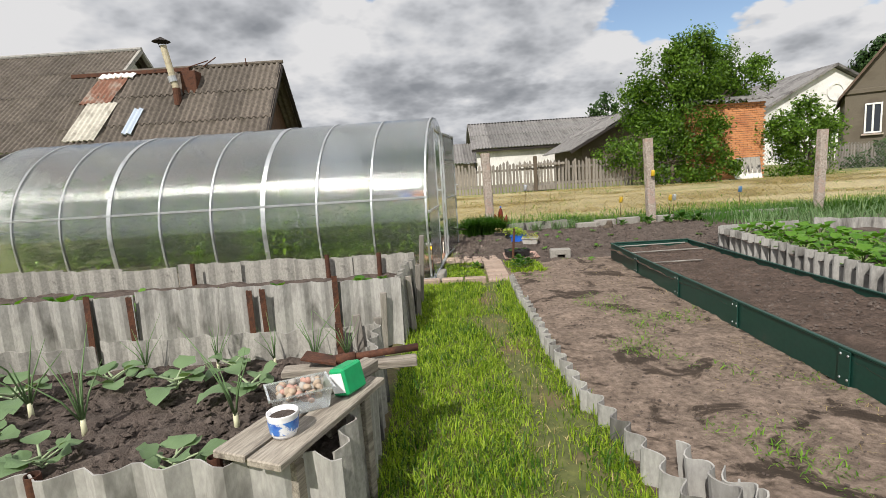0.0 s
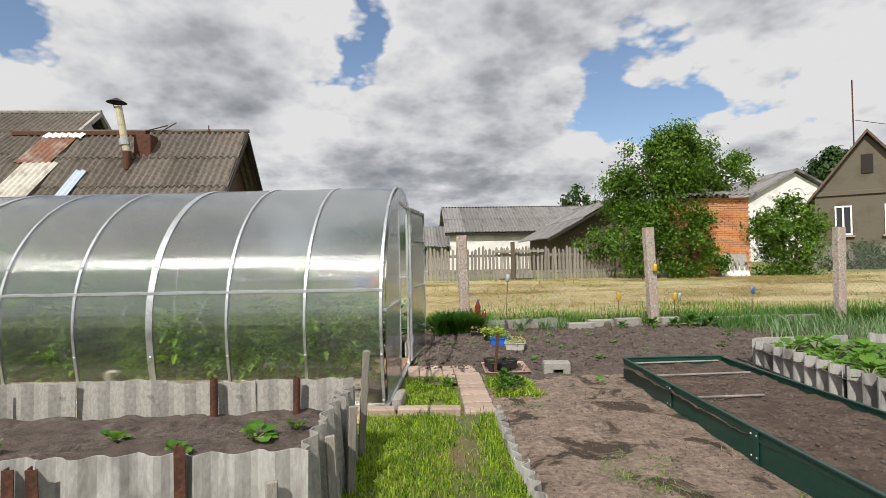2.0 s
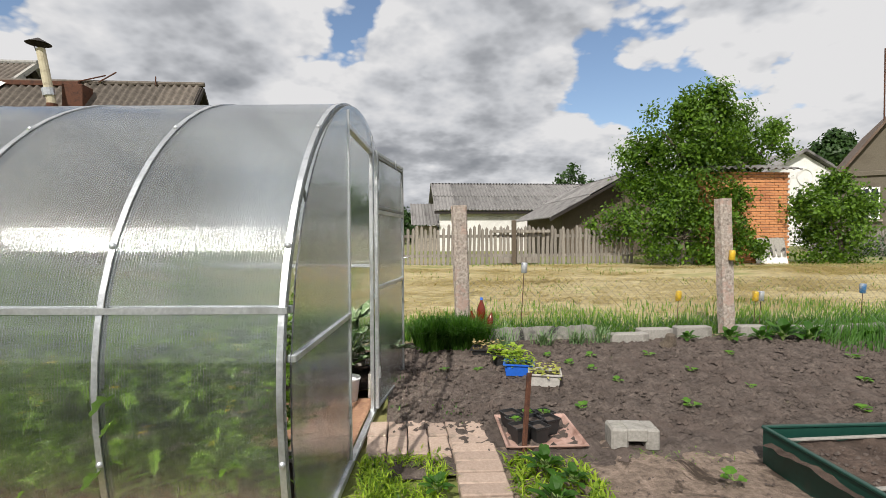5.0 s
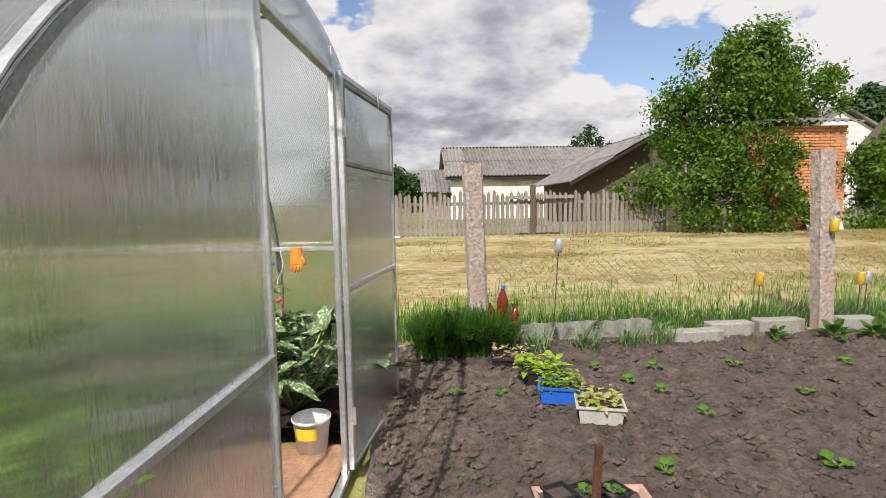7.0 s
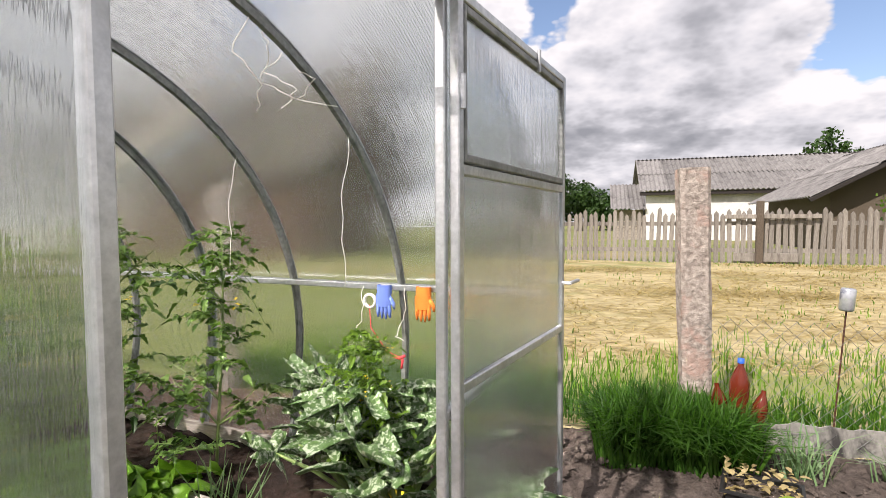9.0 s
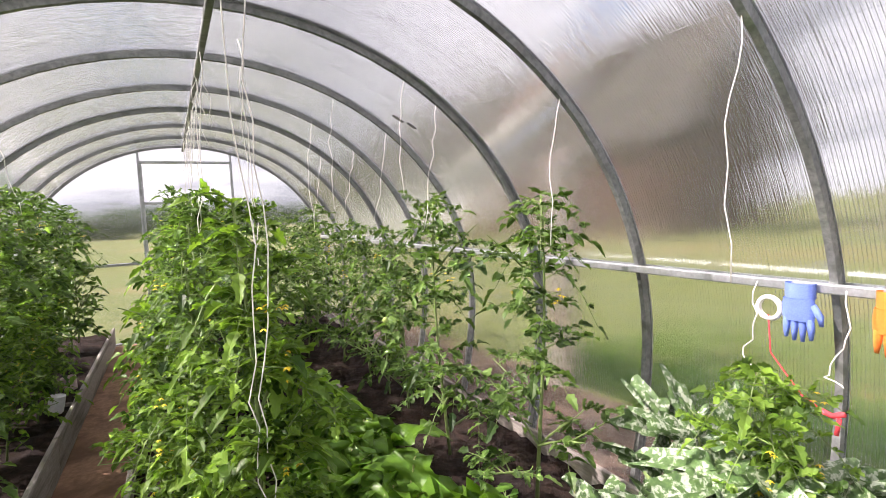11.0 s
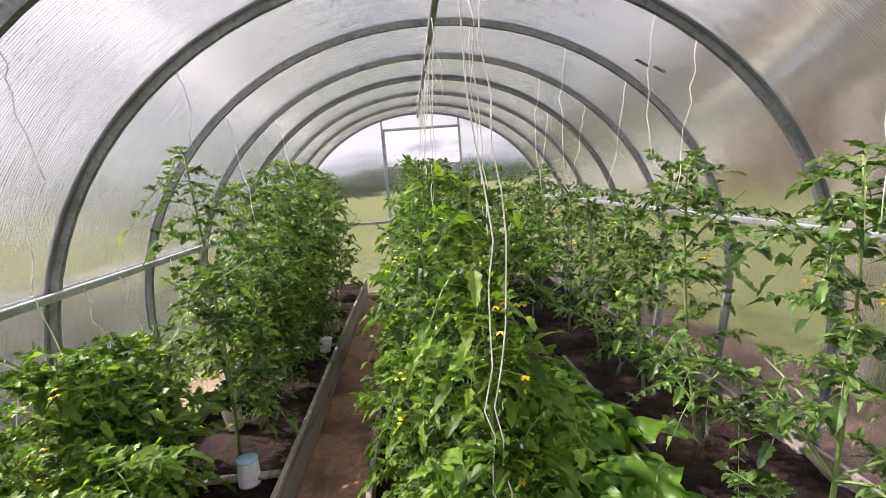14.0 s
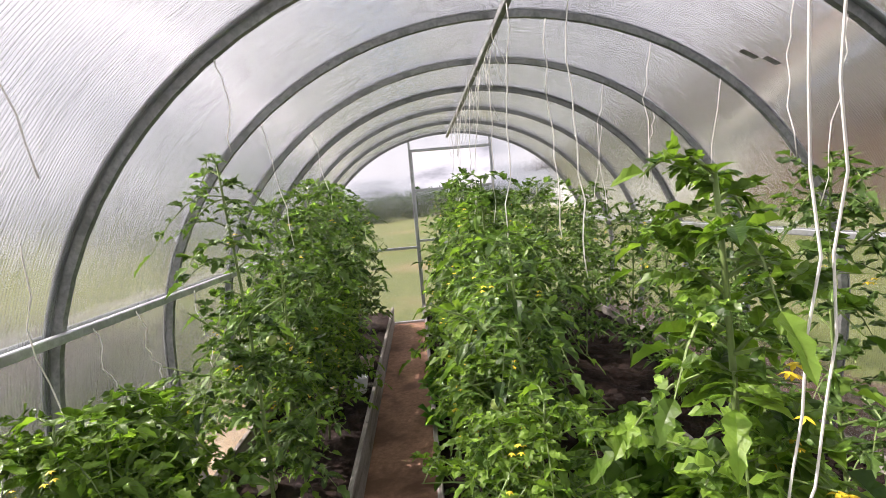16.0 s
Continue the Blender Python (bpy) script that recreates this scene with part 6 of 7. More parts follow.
beet = crinkled("beet_plant", 24, 0.42, 0.15, 0.36, (0.5, 1.35), 0.6, beet_leaf, plain("beet_stalk", (0.30, 0.34, 0.10), 0.5), "beet with broad crinkled glossy green leaves", "beet", 31, "beets")
for x, y, s, rz in ((-1.34, 0.30, 0.95, 0), (-1.48, 0.46, 1.15, 80), (-1.72, 0.30, 1.15, 150), (-1.95, 0.46, 1.15, 220), (-1.62, 0.14, 0.95, 30), (-2.2, 0.42, 1.05, 300), (-1.30, 0.50, 0.8, 200), (-2.5, 0.42, 1.0, 10)):
    put(beet, x, y, 0.14, rz, s)
lettuce = crinkled("lettuce", 26, 0.22, 0.17, 0.08, (0.35, 1.35), 0.4, leaf_mat("lettuce_leaf", (0.09, 0.22, 0.02), (0.26, 0.42, 0.06), 0.35, 0.4), stem_mat, "crinkled light green lettuce head", "lettuce", 32)
put(lettuce, -1.02, 0.17, 0.15, 0, 0.95)
straw_in = rosette("strawberry_plant", 22, 0.2, 0.09, strawberry_leaf, "low dark green leafy plant by the path", "plant", 33, (0.2, 1.0), 0.4, 0.2, 0.1, 0.5, (0.8, 1.0, 0.8), 4)
for x, y, s in ((-2.9, -0.33, 1.0), (-3.2, -0.3, 1.1), (-3.5, -0.33, 1.0)):
    put(straw_in, x, y, 0.15, x * 90, s)


def zucchini(seed, label):
    """A squash plant: deeply cut, toothed, silver-mottled leaves on thick stalks."""
    r = random.Random(seed)
    th = thing("zucchini_plant", label, "zucchini plant")
    lobes = ((-2.15, 0.62), (-1.1, 0.84), (0.0, 1.0), (1.1, 0.84), (2.15, 0.62))
    for k in range(22):
        a = k * 2.399 + r.uniform(-0.3, 0.3)
        e = r.uniform(0.3, 1.25)
        ln = r.uniform(0.28, 0.55)
        d = V((math.cos(a) * math.cos(e), math.sin(a) * math.cos(e), math.sin(e)))
        tip = d * ln
        stalk = part("stalk", Geo().tube([(0, 0, 0), d * ln * 0.5 + V((0, 0, 0.02)), tip], [0.013, 0.010, 0.007], 7), stem_mat, th, smooth=True)
        size, sag, ph, roll = r.uniform(0.15, 0.22), r.uniform(0.1, 0.5), r.uniform(0, 6), r.uniform(-0.5, 0.5)
        out = unit(V((d.x, d.y, r.uniform(0.0, 0.6))))
        side = unit(out.cross(V((roll, 0.2 * roll, 1))))
        up = side.cross(out)

        def surf(u, v):
            f = (2 * u - 1) * 2.75
            lobe = max(h * math.exp(-((f - c) / 0.32) ** 2) for c, h in lobes)
            rim = size * (0.40 + 0.80 * lobe) * (1 + 0.16 * math.sin(19 * f + ph) * v) * v
            wave = 0.10 * size * v * math.sin(5.7 * f + ph) + 0.05 * size * math.sin(14 * v + 4 * f + ph)
            fwd, lat = rim * math.cos(f), rim * math.sin(f)
            return tip + out * fwd + side * lat + up * (wave + 0.25 * abs(lat)) - V((0, 0, sag * rim * rim / size * 0.55))

        part("leaf", Geo().grid(surf, 64, 5), zucchini_leaf, stalk, smooth=True)
    for k in range(3):
        f = Geo()
        a = k * 2.1
        for b in range(5):
            blade_leaf(f, (0.05 * math.cos(a), 0.05 * math.sin(a), 0.1), (math.cos(a + b * 1.25) * 0.7, math.sin(a + b * 1.25) * 0.7, 0.8), (0, 0, 1), 0.07, 0.035, 0.2, 0.3)
        part("flower", f, yellow_petal, th)
    return th


z1 = zucchini(51, "zucchini plant with silvery mottled jagged leaves")
z1.matrix_basis = gh(-0.42, 0.92, 0.10)
z2 = copy_thing(z1, gh(-0.72, 1.08, 0.10, 130))
z2.scale = (0.85, 0.85, 1.0)
onion_in = Geo()
ro = random.Random(8)
for k in range(26):
    b = V((ro.uniform(-0.07, 0.07), ro.uniform(-0.05, 0.05), 0))
    onion_in.tube([b, b + V((ro.uniform(-0.05, 0.05), ro.uniform(-0.05, 0.05), 0.14)), b + V((ro.uniform(-0.13, 0.13), ro.uniform(-0.13, 0.13), ro.uniform(0.28, 0.42)))], [0.0045, 0.004, 0.0008], 4, caps=False)
solid("spring_onions", onion_in, onion_leaf, "clump of thin green onion leaves", "onion", kind="stuff", m=gh(-0.82, 0.48, 0.14))
seedling = rosette("seedling", 6, 0.09, 0.055, strawberry_leaf, "small round-leaved green seedling in the soil", "seedling", 41, (0.2, 0.8), 0.3, 0.15, 0, 0.35, (0.9, 1.1, 0.8), 4, group="seedlings")
put(seedling, -1.55, 0.92, 0.11, 0, 1.0)


# twine
def twine(pts, rad=0.0022, label="white twine hanging from the frame"):
    fine = []
    for p, q in zip(pts, pts[1:]):
        for i in range(4):
            fine.append(V(p).lerp(V(q), i / 4) + V((rq.uniform(-0.01, 0.01), rq.uniform(-0.01, 0.01), 0)))
    fine.append(V(pts[-1]))
    return solid("twine", Geo().tube(fine, rad, 5), string_mat, label, "twine", "strings", smooth=True, m=GH)


RZ = TOP - 0.06
for dy in (0.0, 0.025):
    twine([(-0.88, dy - 0.05, RZ), (-0.92, dy - 0.06, 1.5), (-0.97, dy - 0.03, 1.2), (-0.99, 0.3 * dy - 0.05, 0.9), (-1.03, dy - 0.035, 0.65), (-1.03, 0.4 * dy - 0.05, 0.45), (-1.05, dy - 0.04, 0.15)], 0.0014, "doubled white twine holding the tall tomato")
for x, y0, y1, zb in ( (-2.35, 0.0, -0.08, 0.9), (-2.8, 0.0, -0.05, 0.9), (-3.3, 0.01, -0.1, 0.9), (-3.7, 0, -0.06, 0.8), (-4.2, 0, -0.1, 0.9), (-4.6, 0, -0.06, 0.9), (-5.1, 0, -0.08, 0.9), (-2.5, 0.16, 0.18, 1.1), (-2.1, 0.12, 0.14, 1.0)):
    top = RZ - (0.02 if abs(y0) < 0.1 else 0.03)
    twine([(x, y0, top), (x - 0.01, y0 * 0.7 + y1 * 0.3, top - 0.35), (x + 0.01, y0 * 0.3 + y1 * 0.7, top - 0.7), (x, y1, zb)])
for k in range(26):
    x = -2.62 - 0.11 * k + rq.uniform(-0.04, 0.04)
    d = rq.uniform(0.14, 0.34)
    twine([(x, rq.uniform(-0.02, 0.02), RZ), (x + rq.uniform(-0.05, 0.05), rq.uniform(-0.05, 0.05), RZ - d * 0.5), (x + rq.uniform(-0.06, 0.06), rq.uniform(-0.05, 0.05), RZ - d)], 0.0016)
for i, s, z, ln in ((2, 1, 1.62, 0.5), (3, 1, 1.72, 0.55), (1, 1, 1.66, 0.6), (4, 1, 1.7, 0.5), (5, 1, 1.68, 0.4), (6, 1, 1.72, 0.5), (3, -1, 1.72, 0.25), (4, -1, 1.66, 0.5), (5, -1, 1.72, 0.4), (2, -1, 1.66, 0.3), (4, 1, 1.88, 0.6), (5, 1, 1.86, 0.7), (3, 1, 1.82, 0.5)):
    y = s * (half_width(z) - 0.05)
    x = -i * STEP
    twine([(x, y, z), (x + rq.uniform(-0.04, 0.04), y - s * 0.03, z - ln * 0.4), (x + rq.uniform(-0.05, 0.05), y - s * rq.uniform(0.02, 0.1), z - ln)], 0.0016)
for x, s in ((-2.28, -1), (-2.05, -1), (-2.7, -1), (-1.6, -1), (-0.85, 1), (-0.62, 1)):
    y = s * (PW - 0.02)
    twine([(x, y, 1.0), (x + 0.03, y - s * 0.03, 0.88), (x - 0.02, y - s * 0.04, 0.78), (x + 0.03, y - s * 0.06, 0.66 + 0.1 * (s > 0))], 0.002)
twine([(-1.5, -PW + 0.02, 1.0), (-1.62, -PW + 0.1, 0.82), (-1.72, -PW + 0.1, 0.66), (-1.85, -PW + 0.08, 0.70), (-1.8, -PW + 0.03, 0.98), (-1.78, -PW + 0.05, 1.3)], 0.002, "looped white twine on the side rail")


# loose ends tied round the first arch, inside the door
for y, drop, kx in ((0.50, 0.20, 0.05), (0.60, 0.16, -0.06), (0.68, 0.12, 0.08), (0.44, 0.26, -0.03)):
    z = SPRING + (TOP - SPRING) * math.sqrt(1 - (y / HALF) ** 2) - 0.045
    twine([(-STEP, y, z), (-STEP + kx, y - 0.03, z - 0.4 * drop), (-STEP - 0.5 * kx, y + 0.03, z - 0.75 * drop), (-STEP + 1.3 * kx, y + 0.07, z - drop)], 0.0019, "loose white twine knotted round the arch")
tape_dark = rough_mat("dirty_tape", (0.16, 0.16, 0.155), (0.30, 0.30, 0.29), big=20, fine=60, rough=0.8, bump=0.1)
for x, t0, t1 in ((-2.425, 0.6255, 0.634), (-2.378, 0.6355, 0.6425)):
    tape = Geo().grid(lambda u, v: (x - 0.022 + 0.03 * u + 0.015 * v, *profile(t0 + (t1 - t0) * v, 0.0085 + 0.001 * u)), 3, 4)
    tape.grid(lambda u, v: (x - 0.022 + 0.03 * u + 0.015 * v, *profile(t0 + (t1 - t0) * v, 0.0075)), 3, 4)
    solid("tape_strip", tape, tape_dark, "dirty grey tape scrap stuck under the roof sheet", "tape", m=GH)


def work_glove(mat, label, x):
    """A knitted glove hung by its cuff: palm, four fingers and a thumb."""
    th = thing("work_glove", label, "glove", GH @ pose(x, PW - 0.035, 0.995) @ Matrix.Scale(0.85, 4))
    part("cuff", Geo().grid(lambda u, v: (0.045 * math.cos(6.283 * u), 0.030 * math.sin(6.283 * u) + 0.01, 0.02 - 0.05 * v), 16, 2), mat, th, smooth=True)
    part("palm", Geo().grid(lambda u, v: ((0.046 + 0.004 * math.sin(3 * v)) * math.cos(6.283 * u), (0.026 - 0.012 * v) * math.sin(6.283 * u), -0.03 - 0.075 * v), 16, 4), mat, th, smooth=True)
    for k in range(4):
        fx = -0.034 + 0.0225 * k
        part("finger", Geo().tube([(fx, 0, -0.095), (fx * 1.1, 0.004, -0.13), (fx * 1.12, 0.003, -0.165 - 0.008 * (k in (1, 2)))], [0.012, 0.011, 0.006], 8), mat, th, smooth=True)
    part("thumb", Geo().tube([(0.04, 0, -0.05), (0.062, 0.004, -0.085), (0.066, 0.004, -0.115)], [0.012, 0.011, 0.006], 8), mat, th, smooth=True)
    return th


work_glove(plain("blue_knit", (0.14, 0.22, 0.62), 0.9, bump=0.3, scale=200), "blue knitted work glove hung on the rail", -0.72)
work_glove(plain("orange_knit", (0.80, 0.22, 0.03), 0.9, bump=0.3, scale=200), "orange knitted work glove hung on the rail", -0.51)
sp = thing("twine_spool", "round white spool of twine hung on the rail", "spool", GH @ pose(-0.80, PW - 0.03, 0.93, 90, 0, 0))
part("disc", Geo().revolve([(0.026, -0.008), (0.036, -0.008), (0.039, 0), (0.036, 0.008), (0.026, 0.008), (0.026, -0.008)], 20), string_mat, sp, smooth=True)


ribbon = solid("red_ribbon", Geo().tube([(-0.80, PW - 0.035, 0.91), (-0.79, PW - 0.04, 0.80), (-0.70, PW - 0.05, 0.70), (-0.62, PW - 0.05, 0.66)], 0.0022, 6).tube([(-0.66, PW - 0.05, 0.675), (-0.63, PW - 0.045, 0.665), (-0.60, PW - 0.05, 0.68)], 0.008, 6).tube([(-0.61, PW - 0.05, 0.665), (-0.615, PW - 0.055, 0.62)], 0.006, 6),
               plain("red_yarn", (0.62, 0.05, 0.06), 0.9), "thin red yarn knotted below the spool", "yarn", smooth=True, m=GH)


def cup(x, y, z, r0, r1, h, body, lid, label, name="plastic_cup", m=None, tilt=0):
    th = thing(name, label, "cup", m or (GH @ pose(x, y, z, tilt, 0, 0)))
    part("body", Geo().revolve([(0.001, 0), (r0, 0), (r1, h), (r1 + 0.003, h), (r1 + 0.003, h - 0.004), (r0 + 0.002, 0.006)], 22), body, th, smooth=True)
    if lid:
        part("lid", Geo().revolve([(r1 + 0.004, h - 0.008), (r1 + 0.005, h + 0.003), (0.001, h + 0.004)], 22), lid, th, smooth=True)
    return th


white_plastic = plain("white_plastic", (0.78, 0.78, 0.80), 0.35)
sky_plastic = plain("pale_blue_plastic", (0.30, 0.55, 0.75), 0.35)
cup(-2.05, -0.88, 0.165, 0.043, 0.036, 0.105, white_plastic, sky_plastic, "upturned white plastic cup with a pale blue base")
cup(-2.55, -1.1, 0.16, 0.036, 0.045, 0.12, plain("cream_plastic", (0.66, 0.58, 0.50), 0.4), None, "cream plastic cup in the soil", tilt=8)
cup(-3.55, -0.83, 0.17, 0.035, 0.04, 0.10, white_plastic, None, "white plastic cup in the soil", tilt=-8)
cup(-4.0, -0.82, 0.17, 0.035, 0.04, 0.09, plain("pink_plastic", (0.6, 0.45, 0.45), 0.4), None, "pinkish plastic cup in the soil", tilt=8)
bk = thing("bucket", "white plastic bucket with a yellow label", "bucket", gh(-0.22, 0.62, 0.02) @ Matrix.Scale(0.8, 4))
part("pail", Geo().revolve([(0.001, 0), (0.095, 0), (0.12, 0.22), (0.126, 0.22), (0.126, 0.205), (0.12, 0.2)], 24), white_plastic, bk, smooth=True)
part("sticker", Geo().grid(lambda u, v: ((0.1085 + 0.011 * v) * math.cos(-2.2 + 1.2 * u), (0.1085 + 0.011 * v) * math.sin(-2.2 + 1.2 * u), 0.1 + 0.08 * v), 10, 2), plain("yellow_label", (0.75, 0.5, 0.03), 0.5), bk)

# ---------------------------------------------------------------- bench and what stands on it
bench = thing("plank_bench", "rough grey plank bench laid over the bed wall", "bench", pose(-0.483, 1.615, 0.0, 0, 0, 68))
for k, (y0, y1) in enumerate(((-0.125, -0.006), (0.006, 0.125))):
    part("plank", Geo().box(-0.31, 0.30 - 0.02 * k, y0, y1, 0.445, 0.47, 0.004), old_wood, bench, m=pose(0, 0, 0, 0, 0.6 * (k - 0.5), 0))
for x in (-0.2, 0.2):
    part("support", Geo().box(x - 0.02, x + 0.02, -0.1, 0.1, 0.415, 0.445, 0.003), old_wood, bench)
    part("leg", Geo().box(x - 0.02, x + 0.02, 0.06, 0.1, 0.2, 0.415, 0.003), old_wood, bench)
    part("leg", Geo().box(x - 0.02, x + 0.02, -0.1, -0.06, 0.0, 0.415, 0.003), old_wood, bench)
solid("loose_plank", Geo().box(-0.28, 0.28, -0.04, 0.04, 0, 0.03, 0.004), old_wood, "weathered plank lying across the bed wall", "plank", m=pose(-0.42, 2.03, 0.44, 0, 0, 5))
solid("wood_block", Geo().box(-0.09, 0.09, -0.035, 0.035, 0, 0.05, 0.006), old_wood, "worn grey wooden block", "block", m=pose(-0.36, 1.86, 0.47, 0, 0, 60))
tub = thing("stone_tub", "clear plastic tub full of small stones", "tub", pose(-0.52, 1.63, 0.472, 0, 0, 25))
tub_mat, N_, L_, B_ = nodes_of("clear_plastic")
B_.inputs["Base Color"].default_value = (0.72, 0.75, 0.74, 1)
B_.inputs["Roughness"].default_value, B_.inputs["Transmission Weight"].default_value, B_.inputs["IOR"].default_value = 0.2, 0.75, 1.1
gt = Geo()


def tub_ring(w, d, z):
    return [(sx * (w - 0.02 * (1 - abs(c))), sy * d, z) for sx, sy, c in ((-1, -1, 1), (1, -1, 1), (1, 1, 1), (-1, 1, 1))]


rings = [(0.085, 0.055, 0.0), (0.10, 0.068, 0.075), (0.108, 0.076, 0.078), (0.108, 0.076, 0.07), (0.102, 0.070, 0.072)]
gt.add([p for w_, d_, z_ in rings for p in tub_ring(w_, d_, z_)], [(3, 2, 1, 0)] + [(4 * i + k, 4 * i + (k + 1) % 4, 4 * i + 4 + (k + 1) % 4, 4 * i + 4 + k) for i in range(4) for k in range(4)])
part("box", gt, tub_mat, tub)


def pebble(s, r, name="pebble"):
    g = Geo()
    k1, k2 = r.uniform(0.6, 1.3), r.uniform(0.5, 0.8)
    g.grid(lambda u, v: (s * k1 * math.cos(6.283 * u) * math.sin(math.pi * v) * (1 + 0.25 * wob(u * 3, v * 3, k1 * 9)), s * math.sin(6.283 * u) * math.sin(math.pi * v), s * k2 * math.cos(math.pi * v)), 8, 5)
    return g


rs = random.Random(21)
stone_mats = [rough_mat("pebble_%s" % c[0], tuple(v * 0.8 for v in c[1]), tuple(min(1, v * 1.2) for v in c[1]), fine=40, rough=0.9, bump=0.3) for c in (("tan", (0.42, 0.33, 0.25)), ("rose", (0.45, 0.27, 0.22)), ("grey", (0.38, 0.36, 0.33)))]
for k in range(58):
    part("stone", pebble(rs.uniform(0.011, 0.020), rs), stone_mats[k % 3], tub, smooth=True, m=pose(rs.uniform(-0.07, 0.07), rs.uniform(-0.045, 0.045), rs.choice((0.03, 0.055, 0.068)) + rs.uniform(0, 0.012), rs.uniform(0, 90), rs.uniform(0, 90), rs.uniform(0, 180)))
yog = cup(0, 0, 0, 0.036, 0.045, 0.075, white_plastic, None, "white and blue plastic dessert cup holding soil", "dessert_cup", m=pose(-0.52, 1.445, 0.472))
part("print_band", Geo().revolve([(0.0425, 0.015), (0.0472, 0.055)], 22), rough_mat("blue_print", (0.03, 0.10, 0.45), (0.08, 0.25, 0.62), (0.7, 0.72, 0.75), big=30, fine=50, rough=0.35, bump=0, stain=(0.52, 0.58)), yog, "blue printed band", True)
part("soil_fill", Geo().revolve([(0.001, 0.062), (0.041, 0.060)], 16), soil_dark, yog, smooth=True)
gbx = thing("green_box", "green plastic box with a white label lying on its side", "box", pose(-0.365, 1.73, 0.474, 0, 0, 62))
green_plastic = plain("bright_green_plastic", (0.01, 0.33, 0.12), 0.3)
part("shell", Geo().box(-0.055, 0.055, -0.035, 0.035, 0.0, 0.10, 0.008), green_plastic, gbx, m=pose(0, 0, 0.0, -12, 0, 0))
part("label_panel", Geo().box(-0.0575, -0.0555, -0.026, 0.028, 0.015, 0.085), white_plastic, gbx, "white label", m=pose(0, 0, 0.0, -12, 0, 0))
hoe = thing("hoe", "rusty hoe with a worn handle resting on the planks", "hoe", pose(-0.40, 2.04, 0.49, 0, 0, 12))
part("handle", Geo().tube([(-0.02, 0, 0.0), (0.12, 0, 0.005), (0.27, 0, 0.008)], [0.016, 0.015, 0.017], 10), rust, hoe, smooth=True)
part("socket", Geo().tube([(-0.08, 0, 0.0), (0.0, 0, 0.0)], [0.02, 0.024], 10), rust, hoe, smooth=True)
part("blade", Geo().add([(-0.08, -0.05, -0.01), (-0.08, 0.05, -0.01), (-0.2, 0.09, 0.02), (-0.22, -0.03, 0.025), (-0.08, -0.05, 0.0), (-0.08, 0.05, 0.0), (-0.2, 0.09, 0.026), (-0.22, -0.03, 0.031)], [(3, 2, 1, 0), (4, 5, 6, 7), (0, 1, 5, 4), (1, 2, 6, 5), (2, 3, 7, 6), (3, 0, 4, 7)]), rust, hoe)

# ---------------------------------------------------------------- vegetables in the raised beds
cabbage = rosette("cabbage_plant", 8, 0.22, 0.13, cabbage_leaf, "young blue-green cabbage plant", "cabbage", 71, (0.15, 0.9), 0.35, 0.2, 0.12, 0.42, (0.85, 1.1, 1.0, 0.75), 5, plain("pale_stalk", (0.30, 0.38, 0.22), 0.6), 0.06, "cabbages", True)
first = True
for x, y, s, rz in ((-0.55, 1.85, 0.75, 0), (-0.95, 2.25, 1.0, 40), (-1.35, 2.35, 1.05, 100), (-0.98, 1.62, 0.85, 200), (-1.72, 2.45, 0.95, 260), (-1.5, 1.7, 0.85, 20), (-1.15, 2.55, 0.8, 70), (-2.1, 2.3, 1.0, 130), (-1.9, 1.9, 0.9, 310), (-2.5, 2.5, 0.9, 10), (-2.5, 2.0, 0.9, 200), (-0.62, 2.45, 0.6, 120)):
    m = pose(x, y, 0.27, 0, 0, rz)
    ob = cabbage if first else copy_thing(cabbage, m)
    ob.matrix_basis = m @ Matrix.Scale(s, 4) if first else m
    ob.scale = (s, s, s)
    first = False


def onion(seed, n, h, label, name="onion_plant", rad=0.0042):
    r = random.Random(seed)
    th = thing(name, label, "onion", group="onions")
    part("base", Geo().tube([(0, 0, -0.01), (0, 0, 0.07)], [0.012, 0.010], 8), plain("onion_white%d" % seed, (0.62, 0.62, 0.42), 0.5), th, smooth=True)
    for k in range(n):
        a, t = r.uniform(0, 6.28), r.uniform(0.15, 0.75)
        hh = h * r.uniform(0.6, 1.1)
        d = V((math.cos(a), math.sin(a), 0))
        part("leaf", Geo().tube([(0, 0, 0.05), d * t * hh * 0.25 + V((0, 0, 0.5 * hh)), d * t * hh * (0.6 + 0.3 * r.random()) + V((0, 0, hh * (1 - 0.2 * t)))], [rad, rad * 0.9, 0.001], 6), onion_leaf, th, smooth=True)
    return th


on1 = onion(81, 7, 0.44, "onion with long green tubular leaves")
on1.matrix_basis = pose(-1.52, 1.95, 0.26)
for x, y, s, rz in ((-0.88, 1.92, 1.0, 60), (-1.9, 2.15, 1.05, 150), (-1.25, 2.6, 0.7, 200), (-0.72, 2.58, 0.8, 280), (-2.3, 2.1, 0.9, 20), (-0.55, 2.6, 0.75, 100), (-1.65, 2.62, 0.7, 330), (-0.95, 2.62, 0.65, 10)):
    copy_thing(on1, pose(x, y, 0.26, 0, 0, rz)).scale = (s, s, s)
small = rosette("seedling", 9, 0.13, 0.07, strawberry_leaf, "small bushy green plant in the raised bed", "seedling", 42, (0.2, 1.0), 0.3, 0.2, 0.05, 0.35, (0.85, 1.05, 0.8), 4, group="bed plants")
first = True
